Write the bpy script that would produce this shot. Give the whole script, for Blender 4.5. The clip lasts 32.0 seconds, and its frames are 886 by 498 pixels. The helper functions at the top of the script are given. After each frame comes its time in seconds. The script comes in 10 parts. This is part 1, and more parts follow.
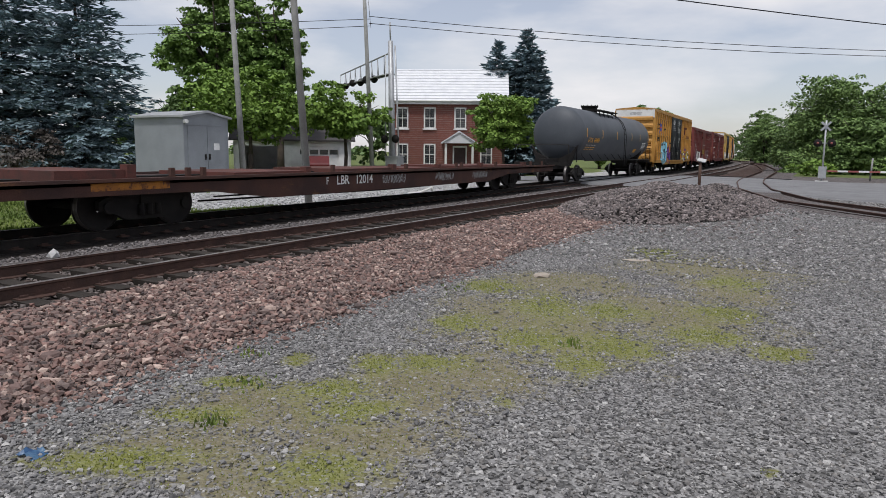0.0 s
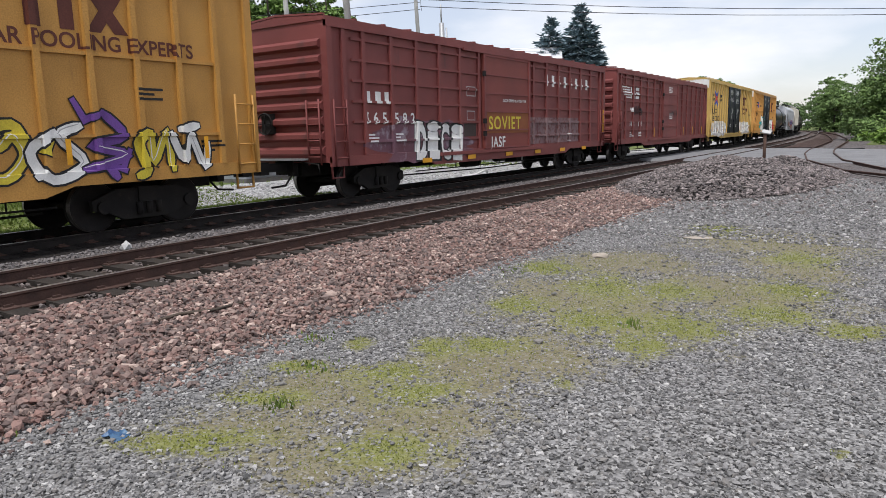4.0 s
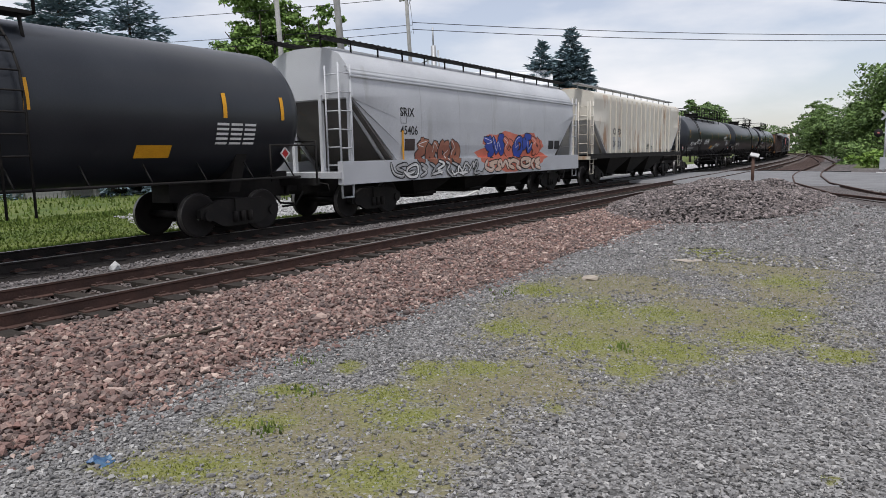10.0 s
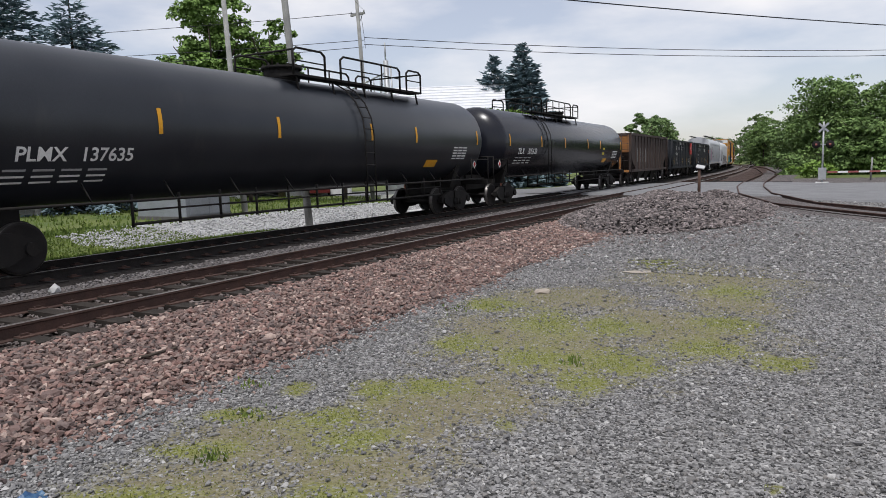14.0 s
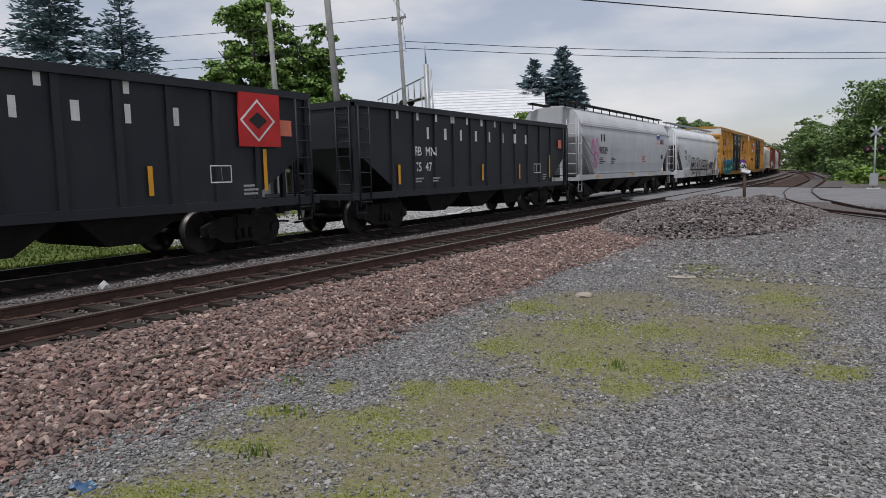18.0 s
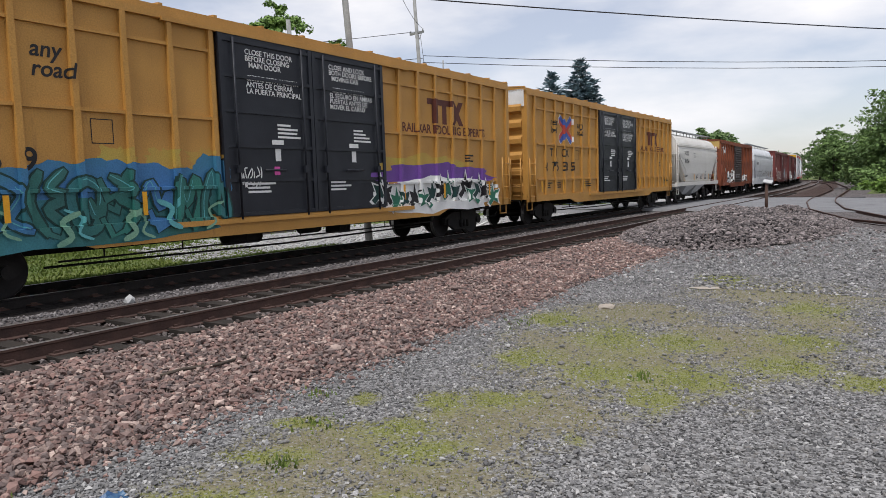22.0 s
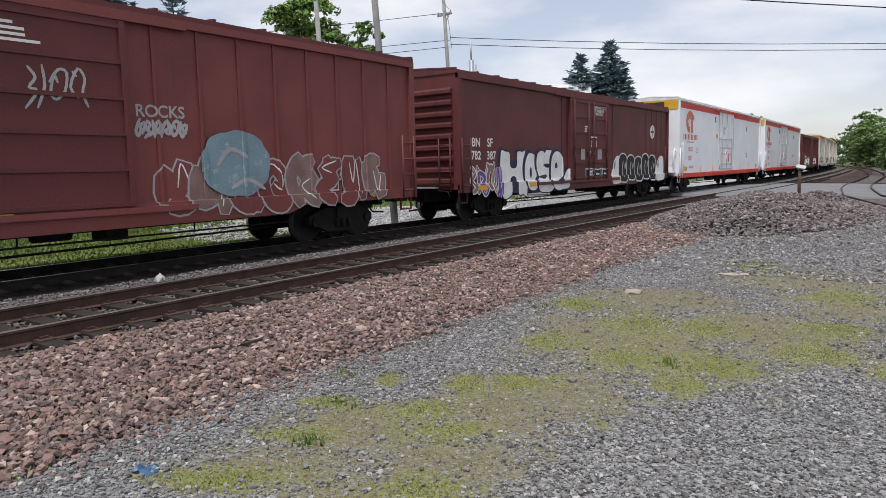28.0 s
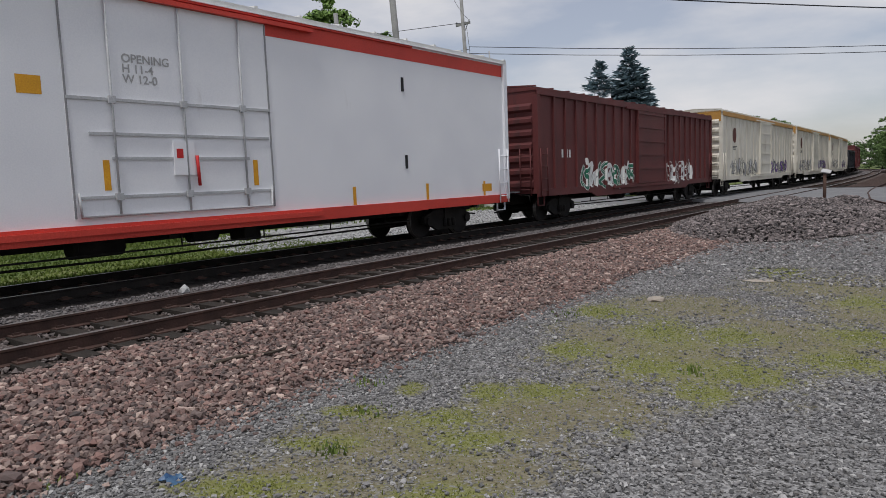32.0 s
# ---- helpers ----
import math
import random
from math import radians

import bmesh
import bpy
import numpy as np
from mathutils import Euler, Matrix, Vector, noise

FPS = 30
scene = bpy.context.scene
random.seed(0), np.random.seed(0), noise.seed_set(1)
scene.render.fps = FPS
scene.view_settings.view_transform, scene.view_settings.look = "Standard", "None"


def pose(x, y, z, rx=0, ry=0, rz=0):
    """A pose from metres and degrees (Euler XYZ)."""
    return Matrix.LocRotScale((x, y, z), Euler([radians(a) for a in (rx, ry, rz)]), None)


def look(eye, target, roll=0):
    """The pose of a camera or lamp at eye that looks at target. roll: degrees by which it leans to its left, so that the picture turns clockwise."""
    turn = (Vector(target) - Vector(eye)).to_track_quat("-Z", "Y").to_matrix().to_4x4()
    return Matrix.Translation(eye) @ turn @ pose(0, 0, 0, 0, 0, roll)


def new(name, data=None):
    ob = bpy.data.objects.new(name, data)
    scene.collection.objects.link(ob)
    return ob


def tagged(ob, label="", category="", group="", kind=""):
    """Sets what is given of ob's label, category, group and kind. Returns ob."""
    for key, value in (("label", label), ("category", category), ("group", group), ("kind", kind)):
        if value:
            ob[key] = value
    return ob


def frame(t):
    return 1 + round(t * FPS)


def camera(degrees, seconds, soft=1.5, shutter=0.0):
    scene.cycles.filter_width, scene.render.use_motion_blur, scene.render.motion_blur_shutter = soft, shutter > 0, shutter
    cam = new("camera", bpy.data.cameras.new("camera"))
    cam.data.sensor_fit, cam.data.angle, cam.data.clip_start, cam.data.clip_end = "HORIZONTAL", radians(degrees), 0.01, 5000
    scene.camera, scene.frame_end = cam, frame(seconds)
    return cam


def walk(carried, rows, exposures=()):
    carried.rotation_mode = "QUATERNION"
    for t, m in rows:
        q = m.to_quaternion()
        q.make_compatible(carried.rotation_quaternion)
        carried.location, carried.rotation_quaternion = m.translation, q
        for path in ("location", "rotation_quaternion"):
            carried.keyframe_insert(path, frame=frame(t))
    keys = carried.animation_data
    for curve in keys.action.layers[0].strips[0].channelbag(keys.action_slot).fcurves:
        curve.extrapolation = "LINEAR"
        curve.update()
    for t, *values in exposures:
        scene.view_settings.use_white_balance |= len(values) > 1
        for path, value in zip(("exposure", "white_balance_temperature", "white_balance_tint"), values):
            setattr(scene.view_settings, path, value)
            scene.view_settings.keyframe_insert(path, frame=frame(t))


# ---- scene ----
cam = camera(65.6, 32.0, 0.5)
PATH = [
    (0, (-0.93, 1.164, 1.614), (-1.876, 2.904, 1.335), 0.6),
    (0.5, (-0.932, 1.169, 1.624), (-1.865, 2.918, 1.354), 1.1),
    (1, (-0.938, 1.169, 1.633), (-1.907, 2.9, 1.38), 0.6),
    (1.5, (-0.942, 1.156, 1.641), (-1.936, 2.872, 1.379), 0.3),
    (2, (-0.932, 1.162, 1.614), (-1.958, 2.845, 1.274), -1.3),
    (2.5, (-0.944, 1.15, 1.627), (-1.991, 2.821, 1.299), -1.6),
    (4.5, (-0.902, 1.133, 1.636), (-1.988, 2.779, 1.306), -1.5),
    (5, (-0.928, 1.149, 1.639), (-1.994, 2.81, 1.318), -1.8),
    (5.5, (-0.913, 1.148, 1.636), (-1.973, 2.818, 1.336), -1.8),
    (6, (-0.913, 1.15, 1.638), (-1.975, 2.814, 1.316), -2.1),
    (6.5, (-0.93, 1.146, 1.641), (-1.996, 2.81, 1.334), -2.0),
    (7, (-0.93, 1.138, 1.637), (-1.987, 2.808, 1.326), -1.2),
    (7.5, (-0.919, 1.139, 1.652), (-2.01, 2.786, 1.338), -1.0),
    (8, (-0.915, 1.134, 1.646), (-2.008, 2.779, 1.331), -0.8),
    (8.5, (-0.911, 1.138, 1.645), (-1.999, 2.787, 1.334), -0.7),
    (9, (-0.914, 1.129, 1.652), (-1.98, 2.798, 1.371), -0.3),
    (9.5, (-0.92, 1.134, 1.665), (-1.995, 2.794, 1.366), -0.7),
    (10, (-0.907, 1.137, 1.658), (-1.972, 2.808, 1.387), -1.2),
    (10.5, (-0.906, 1.127, 1.657), (-1.975, 2.8, 1.408), -0.9),
    (11, (-0.886, 1.121, 1.658), (-1.956, 2.792, 1.408), -1.4),
    (11.5, (-0.867, 1.131, 1.664), (-1.978, 2.777, 1.429), -2.4),
    (12, (-0.89, 1.113, 1.672), (-1.937, 2.799, 1.422), -0.8),
    (12.5, (-0.891, 1.119, 1.649), (-1.971, 2.78, 1.382), -1.5),
    (13, (-0.869, 1.153, 1.646), (-1.877, 2.862, 1.392), -1.0),
    (13.5, (-0.894, 1.159, 1.652), (-1.874, 2.879, 1.371), -0.2),
    (14, (-0.872, 1.204, 1.682), (-1.83, 2.944, 1.447), -1.7),
    (14.5, (-0.864, 1.243, 1.66), (-1.757, 3.013, 1.397), -2.2),
    (15, (-0.89, 1.227, 1.638), (-1.871, 2.941, 1.325), -1.9),
    (15.5, (-0.848, 1.211, 1.673), (-1.856, 2.927, 1.47), -2.7),
    (17.5, (-0.899, 1.171, 1.658), (-1.931, 2.871, 1.446), -1.9),
    (18, (-0.93, 1.205, 1.649), (-1.982, 2.892, 1.428), -1.4),
    (18.5, (-0.919, 1.159, 1.646), (-2.018, 2.813, 1.41), -1.4),
    (19, (-0.971, 1.143, 1.631), (-2.149, 2.743, 1.399), -1.4),
    (19.5, (-0.965, 1.144, 1.616), (-2.188, 2.706, 1.362), -2.5),
    (20, (-1.021, 1.179, 1.599), (-2.177, 2.771, 1.236), -3.6),
    (20.5, (-0.983, 1.173, 1.625), (-2.104, 2.808, 1.365), -1.7),
    (21, (-0.958, 1.18, 1.631), (-2.084, 2.809, 1.359), -3.4),
    (21.5, (-0.976, 1.179, 1.623), (-2.087, 2.824, 1.376), -3.5),
    (22, (-0.956, 1.161, 1.642), (-2.054, 2.823, 1.46), -1.9),
    (22.5, (-0.942, 1.147, 1.661), (-2.068, 2.792, 1.499), -3.3),
    (23, (-0.936, 1.154, 1.646), (-2.07, 2.792, 1.473), -2.8),
    (23.5, (-0.925, 1.176, 1.645), (-2.04, 2.822, 1.429), -2.8),
    (24, (-0.925, 1.172, 1.642), (-2.047, 2.813, 1.424), -2.7),
    (24.5, (-0.946, 1.167, 1.627), (-2.063, 2.811, 1.407), -1.9),
    (26.5, (-0.987, 1.155, 1.642), (-2.166, 2.752, 1.4), -2.5),
    (27, (-0.957, 1.137, 1.641), (-2.11, 2.762, 1.468), -1.7),
    (27.5, (-0.968, 1.155, 1.643), (-2.144, 2.761, 1.446), -2.2),
    (28, (-0.963, 1.159, 1.634), (-2.12, 2.775, 1.406), -1.5),
    (28.5, (-0.96, 1.152, 1.654), (-2.11, 2.773, 1.433), -1.7),
    (29, (-0.953, 1.141, 1.648), (-2.139, 2.735, 1.418), -1.0),
    (29.5, (-0.963, 1.161, 1.643), (-2.159, 2.747, 1.409), -1.6),
    (30, (-0.969, 1.133, 1.624), (-2.165, 2.718, 1.384), -1.9),
    (30.5, (-0.951, 1.151, 1.628), (-2.152, 2.732, 1.388), -2.4),
    (31, (-0.976, 1.136, 1.633), (-2.182, 2.715, 1.402), -1.9),
    (31.5, (-0.958, 1.139, 1.636), (-2.148, 2.734, 1.433), -1.3),
    (32, (-0.955, 1.142, 1.64), (-2.161, 2.725, 1.439), -2.2),
]
walk(cam, [(t, look(eye, target, roll)) for t, eye, target, roll in PATH], [(0, 0.0), (2.0, 0.04), (4.5, 0.45), (6, 0.42), (8, 0.3), (10, 0.2), (12, -0.02), (13, 0.12), (14, 0.16), (15, 0.02), (18, -0.15), (19, 0.08), (20, 0.2), (21, 0.2), (22, 0.24), (23, 0.28), (24, 0.22), (27, 0.06), (28, 0.25), (29, 0.28), (30, 0.14), (31, -0.1), (32, -0.25)])

# ---- light ----
world = bpy.data.worlds.new("sky")
scene.world = world
world.use_nodes = True
wn, wl = world.node_tree.nodes, world.node_tree.links
wn.clear()
w_out, w_bg = wn.new("ShaderNodeOutputWorld"), wn.new("ShaderNodeBackground")
w_sky, w_tc, w_map = wn.new("ShaderNodeTexSky"), wn.new("ShaderNodeTexCoord"), wn.new("ShaderNodeMapping")
w_noise, w_ramp, w_mix, w_gain = wn.new("ShaderNodeTexNoise"), wn.new("ShaderNodeValToRGB"), wn.new("ShaderNodeMixRGB"), wn.new("ShaderNodeMixRGB")
w_sky.sky_type, w_sky.sun_disc = "NISHITA", False
SUN_EL, SUN_ROT = radians(66), radians(165)
w_sky.sun_elevation, w_sky.sun_rotation = SUN_EL, SUN_ROT
w_gain.blend_type, w_gain.inputs[0].default_value, w_gain.inputs[2].default_value = "MULTIPLY", 1.0, (1.02, 0.97, 1.03, 1)
w_map.inputs["Scale"].default_value = (1.0, 1.0, 3.2)
w_noise.inputs["Scale"].default_value, w_noise.inputs["Detail"].default_value, w_noise.inputs["Roughness"].default_value = 2.4, 7, 0.52
w_ramp.color_ramp.elements[0].position, w_ramp.color_ramp.elements[0].color = 0.42, (0.34, 0.34, 0.34, 1)
w_ramp.color_ramp.elements[1].position, w_ramp.color_ramp.elements[1].color = 0.66, (1, 1, 1, 1)
w_mix.inputs[2].default_value = (8.6, 8.5, 8.75, 1)
wl.new(w_tc.outputs["Generated"], w_map.inputs[0])
wl.new(w_map.outputs[0], w_noise.inputs[0])
wl.new(w_noise.outputs[0], w_ramp.inputs[0])
wl.new(w_sky.outputs[0], w_gain.inputs[1])
wl.new(w_gain.outputs[0], w_mix.inputs[1])
wl.new(w_ramp.outputs[0], w_mix.inputs[0])
wl.new(w_mix.outputs[0], w_bg.inputs[0])
wl.new(w_bg.outputs[0], w_out.inputs[0])
w_bg.inputs[1].default_value = 0.1

sun = new("sun", bpy.data.lights.new("sun", "SUN"))
sun.data.energy, sun.data.angle, sun.data.color = 2.4, radians(7), (1.0, 0.985, 0.965)
sun.matrix_basis = look((8, -30, 71), (0, 0, 0))

# ---- mesh and material helpers ----


class G:
    """Collects faces for one mesh."""

    def __init__(self):
        self.v, self.f, self.s = [], [], []

    def face(self, pts, smooth=False):
        n = len(self.v)
        self.v += [tuple(p) for p in pts]
        self.f.append(tuple(range(n, n + len(pts))))
        self.s.append(smooth)
        return self

    def box(self, x0, x1, y0, y1, z0, z1):
        n = len(self.v)
        self.v += [(x, y, z) for z in (z0, z1) for x, y in ((x0, y0), (x1, y0), (x1, y1), (x0, y1))]
        for q in ((3, 2, 1, 0), (4, 5, 6, 7), (0, 1, 5, 4), (1, 2, 6, 5), (2, 3, 7, 6), (3, 0, 4, 7)):
            self.f.append(tuple(n + i for i in q))
            self.s.append(False)
        return self

    def cyl(self, p, q, r, n=10, r2=None, caps=True, smooth=True):
        p, q = Vector(p), Vector(q)
        r2 = r if r2 is None else r2
        d = (q - p).normalized()
        a = d.orthogonal().normalized()
        b = d.cross(a)
        k = len(self.v)
        for c, rad in ((p, r), (q, r2)):
            for i in range(n):
                w = 2 * math.pi * i / n
                self.v.append(tuple(c + (a * math.cos(w) + b * math.sin(w)) * rad))
        for i in range(n):
            j = (i + 1) % n
            self.f.append((k + i, k + j, k + n + j, k + n + i))
            self.s.append(smooth)
        if caps:
            self.f += [tuple(range(k + n - 1, k - 1, -1)), tuple(range(k + n, k + 2 * n))]
            self.s += [False, False]
        return self

    def rod(self, pts, r, n=6):
        """One bent round bar through the points."""
        pts = [Vector(p) for p in pts]
        k, m = len(self.v), len(pts)
        side = None
        for i, p in enumerate(pts):
            a = (p - pts[i - 1]).normalized() if i else (pts[1] - p).normalized()
            b = (pts[i + 1] - p).normalized() if i < m - 1 else a
            d = (a + b).normalized() if (a + b).length > 0.1 else a
            s = d.orthogonal() if side is None else side - d * side.dot(d)
            s = s.normalized() if s.length > 0.05 else d.orthogonal().normalized()
            u, side = d.cross(s), s
            wide = 1 / max(0.6, a.dot(d))
            for q in range(n):
                w = 2 * math.pi * q / n
                self.v.append(tuple(p + (s * math.cos(w) + u * math.sin(w)) * r * wide))
        for i in range(m - 1):
            for q in range(n):
                t = (q + 1) % n
                self.f.append((k + i * n + q, k + i * n + t, k + (i + 1) * n + t, k + (i + 1) * n + q))
                self.s.append(True)
        self.f += [tuple(range(k + n - 1, k - 1, -1)), tuple(range(k + (m - 1) * n, k + m * n))]
        self.s += [False, False]
        return self

    def ext(self, poly, axis, a0, a1, smooth=False):
        """Extrudes a closed outline along x (outline in y, z), y (in x, z) or z (in x, y)."""
        put = {"x": lambda u, v, a: (a, u, v), "y": lambda u, v, a: (u, a, v), "z": lambda u, v, a: (u, v, a)}[axis]
        n, k = len(poly), len(self.v)
        self.v += [put(u, v, a) for a in (a0, a1) for u, v in poly]
        for i in range(n):
            j = (i + 1) % n
            self.f.append((k + i, k + j, k + n + j, k + n + i))
            self.s.append(smooth)
        self.f += [tuple(range(k + n - 1, k - 1, -1)), tuple(range(k + n, k + 2 * n))]
        self.s += [False, False]
        return self

    def lathe(self, prof, centre, n=20, axis="y", smooth=True):
        """prof: rows of (radius, place along the axis)."""
        k = len(self.v)
        cx, cy, cz = centre
        for r, a in prof:
            for i in range(n):
                w = 2 * math.pi * i / n
                u, v = r * math.cos(w), r * math.sin(w)
                self.v.append({"y": (cx + u, cy + a, cz + v), "x": (cx + a, cy + u, cz + v), "z": (cx + u, cy + v, cz + a)}[axis])
        for m in range(len(prof) - 1):
            for i in range(n):
                j = (i + 1) % n
                self.f.append((k + m * n + i, k + m * n + j, k + (m + 1) * n + j, k + (m + 1) * n + i))
                self.s.append(smooth)
        return self

    def data(self, name, mats):
        me = bpy.data.meshes.new(name)
        me.from_pydata(self.v, [], self.f)
        me.polygons.foreach_set("use_smooth", self.s)
        for m in mats if isinstance(mats, (list, tuple)) else [mats]:
            me.materials.append(m)
        bm = bmesh.new()
        bm.from_mesh(me)
        bmesh.ops.recalc_face_normals(bm, faces=bm.faces)
        bm.to_mesh(me)
        bm.free()
        me.update()
        return me


def part(name, g, material, parent=None, label="", at=None):
    """One mesh object, under a thing or under a part."""
    ob = new(name, g.data(name, material) if isinstance(g, G) else g)
    if parent is not None:
        ob.parent = parent
    if at is not None:
        ob.matrix_basis = at
    if label:
        tagged(ob, label)
    return ob


def thing(name, label, category, group="", kind="", at=None):
    ob = new(name)
    ob.empty_display_size = 0.3
    if at is not None:
        ob.matrix_basis = at
    return tagged(ob, label, category, group, kind)


def surf(name, c1, c2, scale=3.0, rough=0.7, metal=0.0, bump=0.15, bscale=40.0, spots=None, spot_scale=6.0, spot_at=0.62, streak=1.0, spec=0.3, world_space=False, spot_mix=0.9):
    """Two colours by coarse noise, fine grain, a relief, and if wanted a third colour in spots or streaks."""
    m = bpy.data.materials.new(name)
    m.use_nodes = True
    n, l = m.node_tree.nodes, m.node_tree.links
    bs = n["Principled BSDF"]
    tc, mp = n.new("ShaderNodeTexCoord"), n.new("ShaderNodeMapping")
    l.new(tc.outputs["Object"], mp.inputs[0])
    a, b, mix, fine = n.new("ShaderNodeTexNoise"), n.new("ShaderNodeTexNoise"), n.new("ShaderNodeMixRGB"), n.new("ShaderNodeMixRGB")
    a.inputs["Scale"].default_value, a.inputs["Detail"].default_value = scale, 5
    b.inputs["Scale"].default_value, b.inputs["Detail"].default_value = bscale, 3
    for x in (a, b):
        l.new(mp.outputs[0], x.inputs[0])
    ramp = n.new("ShaderNodeValToRGB")
    ramp.color_ramp.elements[0].position, ramp.color_ramp.elements[1].position = 0.35, 0.65
    l.new(a.outputs[0], ramp.inputs[0])
    l.new(ramp.outputs[0], mix.inputs[0])
    mix.inputs[1].default_value, mix.inputs[2].default_value = (*c1, 1), (*c2, 1)
    fine.blend_type, fine.inputs[0].default_value = "OVERLAY", 0.35
    l.new(mix.outputs[0], fine.inputs[1])
    l.new(b.outputs[0], fine.inputs[2])
    out = fine
    if spots:
        ms, ns, rs, sm = n.new("ShaderNodeMapping"), n.new("ShaderNodeTexNoise"), n.new("ShaderNodeValToRGB"), n.new("ShaderNodeMixRGB")
        ms.inputs["Scale"].default_value = (1, 1, 1 / streak)
        l.new(tc.outputs["Object"], ms.inputs[0])
        l.new(ms.outputs[0], ns.inputs[0])
        ns.inputs["Scale"].default_value, ns.inputs["Detail"].default_value, ns.inputs["Roughness"].default_value = spot_scale, 8, 0.65
        rs.color_ramp.elements[0].position, rs.color_ramp.elements[1].position = spot_at, spot_at + 0.1
        rs.color_ramp.elements[1].color = (spot_mix,) * 3 + (1,)
        l.new(ns.outputs[0], rs.inputs[0])
        l.new(rs.outputs[0], sm.inputs[0])
        l.new(fine.outputs[0], sm.inputs[1])
        sm.inputs[2].default_value = (*spots, 1)
        out = sm
    l.new(out.outputs[0], bs.inputs["Base Color"])
    bs.inputs["Roughness"].default_value, bs.inputs["Metallic"].default_value = rough, metal
    bs.inputs["Specular IOR Level"].default_value = spec
    bp = n.new("ShaderNodeBump")
    bp.inputs["Strength"].default_value, bp.inputs["Distance"].default_value = bump, 0.02
    l.new(b.outputs[0], bp.inputs["Height"])
    l.new(bp.outputs[0], bs.inputs["Normal"])
    return m


def stones(name, cols, rough=0.85):
    """Loose stone: one colour of the ramp for each stone."""
    m = surf(name, (0.2, 0.2, 0.2), (0.3, 0.3, 0.3), 20, rough, bump=0.4, bscale=90)
    n, l = m.node_tree.nodes, m.node_tree.links
    ge, rp, mx = n.new("ShaderNodeNewGeometry"), n.new("ShaderNodeValToRGB"), n.new("ShaderNodeMixRGB")
    el = rp.color_ramp.elements
    while len(el) < len(cols):
        el.new(0.5)
    for i, c in enumerate(cols):
        el[i].position, el[i].color = i / (len(cols) - 1), (*c, 1)
    l.new(ge.outputs["Random Per Island"], rp.inputs[0])
    bs = n["Principled BSDF"]
    grain = bs.inputs["Base Color"].links[0].from_socket
    mx.blend_type, mx.inputs[0].default_value = "MIX", 0.85
    l.new(grain, mx.inputs[1])
    l.new(rp.outputs[0], mx.inputs[2])
    l.new(mx.outputs[0], bs.inputs["Base Color"])
    return m


def leaves(name, dark, light, rough=0.6):
    m = surf(name, dark, light, 0.5, rough, bump=0.0, spec=0.2)
    n, l = m.node_tree.nodes, m.node_tree.links
    ge, rp, mx = n.new("ShaderNodeNewGeometry"), n.new("ShaderNodeValToRGB"), n.new("ShaderNodeMixRGB")
    rp.color_ramp.elements[0].color, rp.color_ramp.elements[1].color = (*dark, 1), (*light, 1)
    l.new(ge.outputs["Random Per Island"], rp.inputs[0])
    bs = n["Principled BSDF"]
    grain = bs.inputs["Base Color"].links[0].from_socket
    mx.inputs[0].default_value = 0.6
    l.new(grain, mx.inputs[1])
    l.new(rp.outputs[0], mx.inputs[2])
    l.new(mx.outputs[0], bs.inputs["Base Color"])
    bs.inputs["Transmission Weight"].default_value = 0.0
    return m


def plain(name, c, rough=0.6, metal=0.0):
    return surf(name, c, tuple(v * 0.82 for v in c), 2.0, rough, metal, 0.05)


# ---- materials ----
M_STEEL = surf("rail_steel_worn", (0.32, 0.29, 0.27), (0.22, 0.19, 0.18), 5, 0.35, 0.7)
M_RUST = surf("rail_rust", (0.085, 0.047, 0.037), (0.055, 0.033, 0.027), 4, 0.85, 0, 0.3, spots=(0.07, 0.036, 0.024))
M_TIE = surf("tie_timber", (0.022, 0.018, 0.015), (0.037, 0.030, 0.025), 3, 0.95, 0, 0.5, 30, spots=(0.055, 0.045, 0.040))
# near-black: oil, with the shade under the train put into the colour
M_TIED = surf("oily_shaded_tie", (0.014, 0.012, 0.011), (0.026, 0.022, 0.02), 3, 0.9, 0, 0.4, 30)
M_UNDER = surf("underframe_grime", (0.009, 0.008, 0.008), (0.016, 0.014, 0.0125), 3, 0.85, 0.0, 0.2, spots=(0.028, 0.021, 0.017))
M_WHEEL = surf("wheel_steel", (0.02, 0.017, 0.016), (0.013, 0.011, 0.011), 4, 0.75, 0.1)
M_TREAD = surf("wheel_tread", (0.2, 0.19, 0.18), (0.12, 0.11, 0.11), 4, 0.4, 0.8)
M_YEL3 = surf("bright_yellow_paint", (0.6, 0.325, 0.1), (0.53, 0.28, 0.08), 1.2, 0.5, spots=(0.26, 0.13, 0.05), spot_scale=2.2, spot_at=0.66, streak=5, spot_mix=0.6)
M_YEL = surf("yellow_paint", (0.48, 0.25, 0.06), (0.41, 0.21, 0.05), 1.2, 0.5, spots=(0.2, 0.1, 0.04), spot_scale=2.2, spot_at=0.64, streak=5, spot_mix=0.6)
M_YEL2 = surf("faded_yellow_paint", (0.56, 0.38, 0.125), (0.5, 0.33, 0.1), 1.2, 0.6, spots=(0.27, 0.16, 0.07), spot_scale=2.2, spot_at=0.62, streak=5, spot_mix=0.6)
M_BLACKDOOR = surf("black_door_paint", (0.012, 0.0135, 0.019), (0.02, 0.022, 0.029), 1.5, 0.45, spots=(0.06, 0.06, 0.07), spot_at=0.66)
M_BROWN = surf("oxide_red_paint", (0.2, 0.055, 0.05), (0.16, 0.045, 0.042), 0.9, 0.6, spots=(0.08, 0.04, 0.038), spot_scale=1.8, streak=5, spot_at=0.6, spot_mix=0.65)
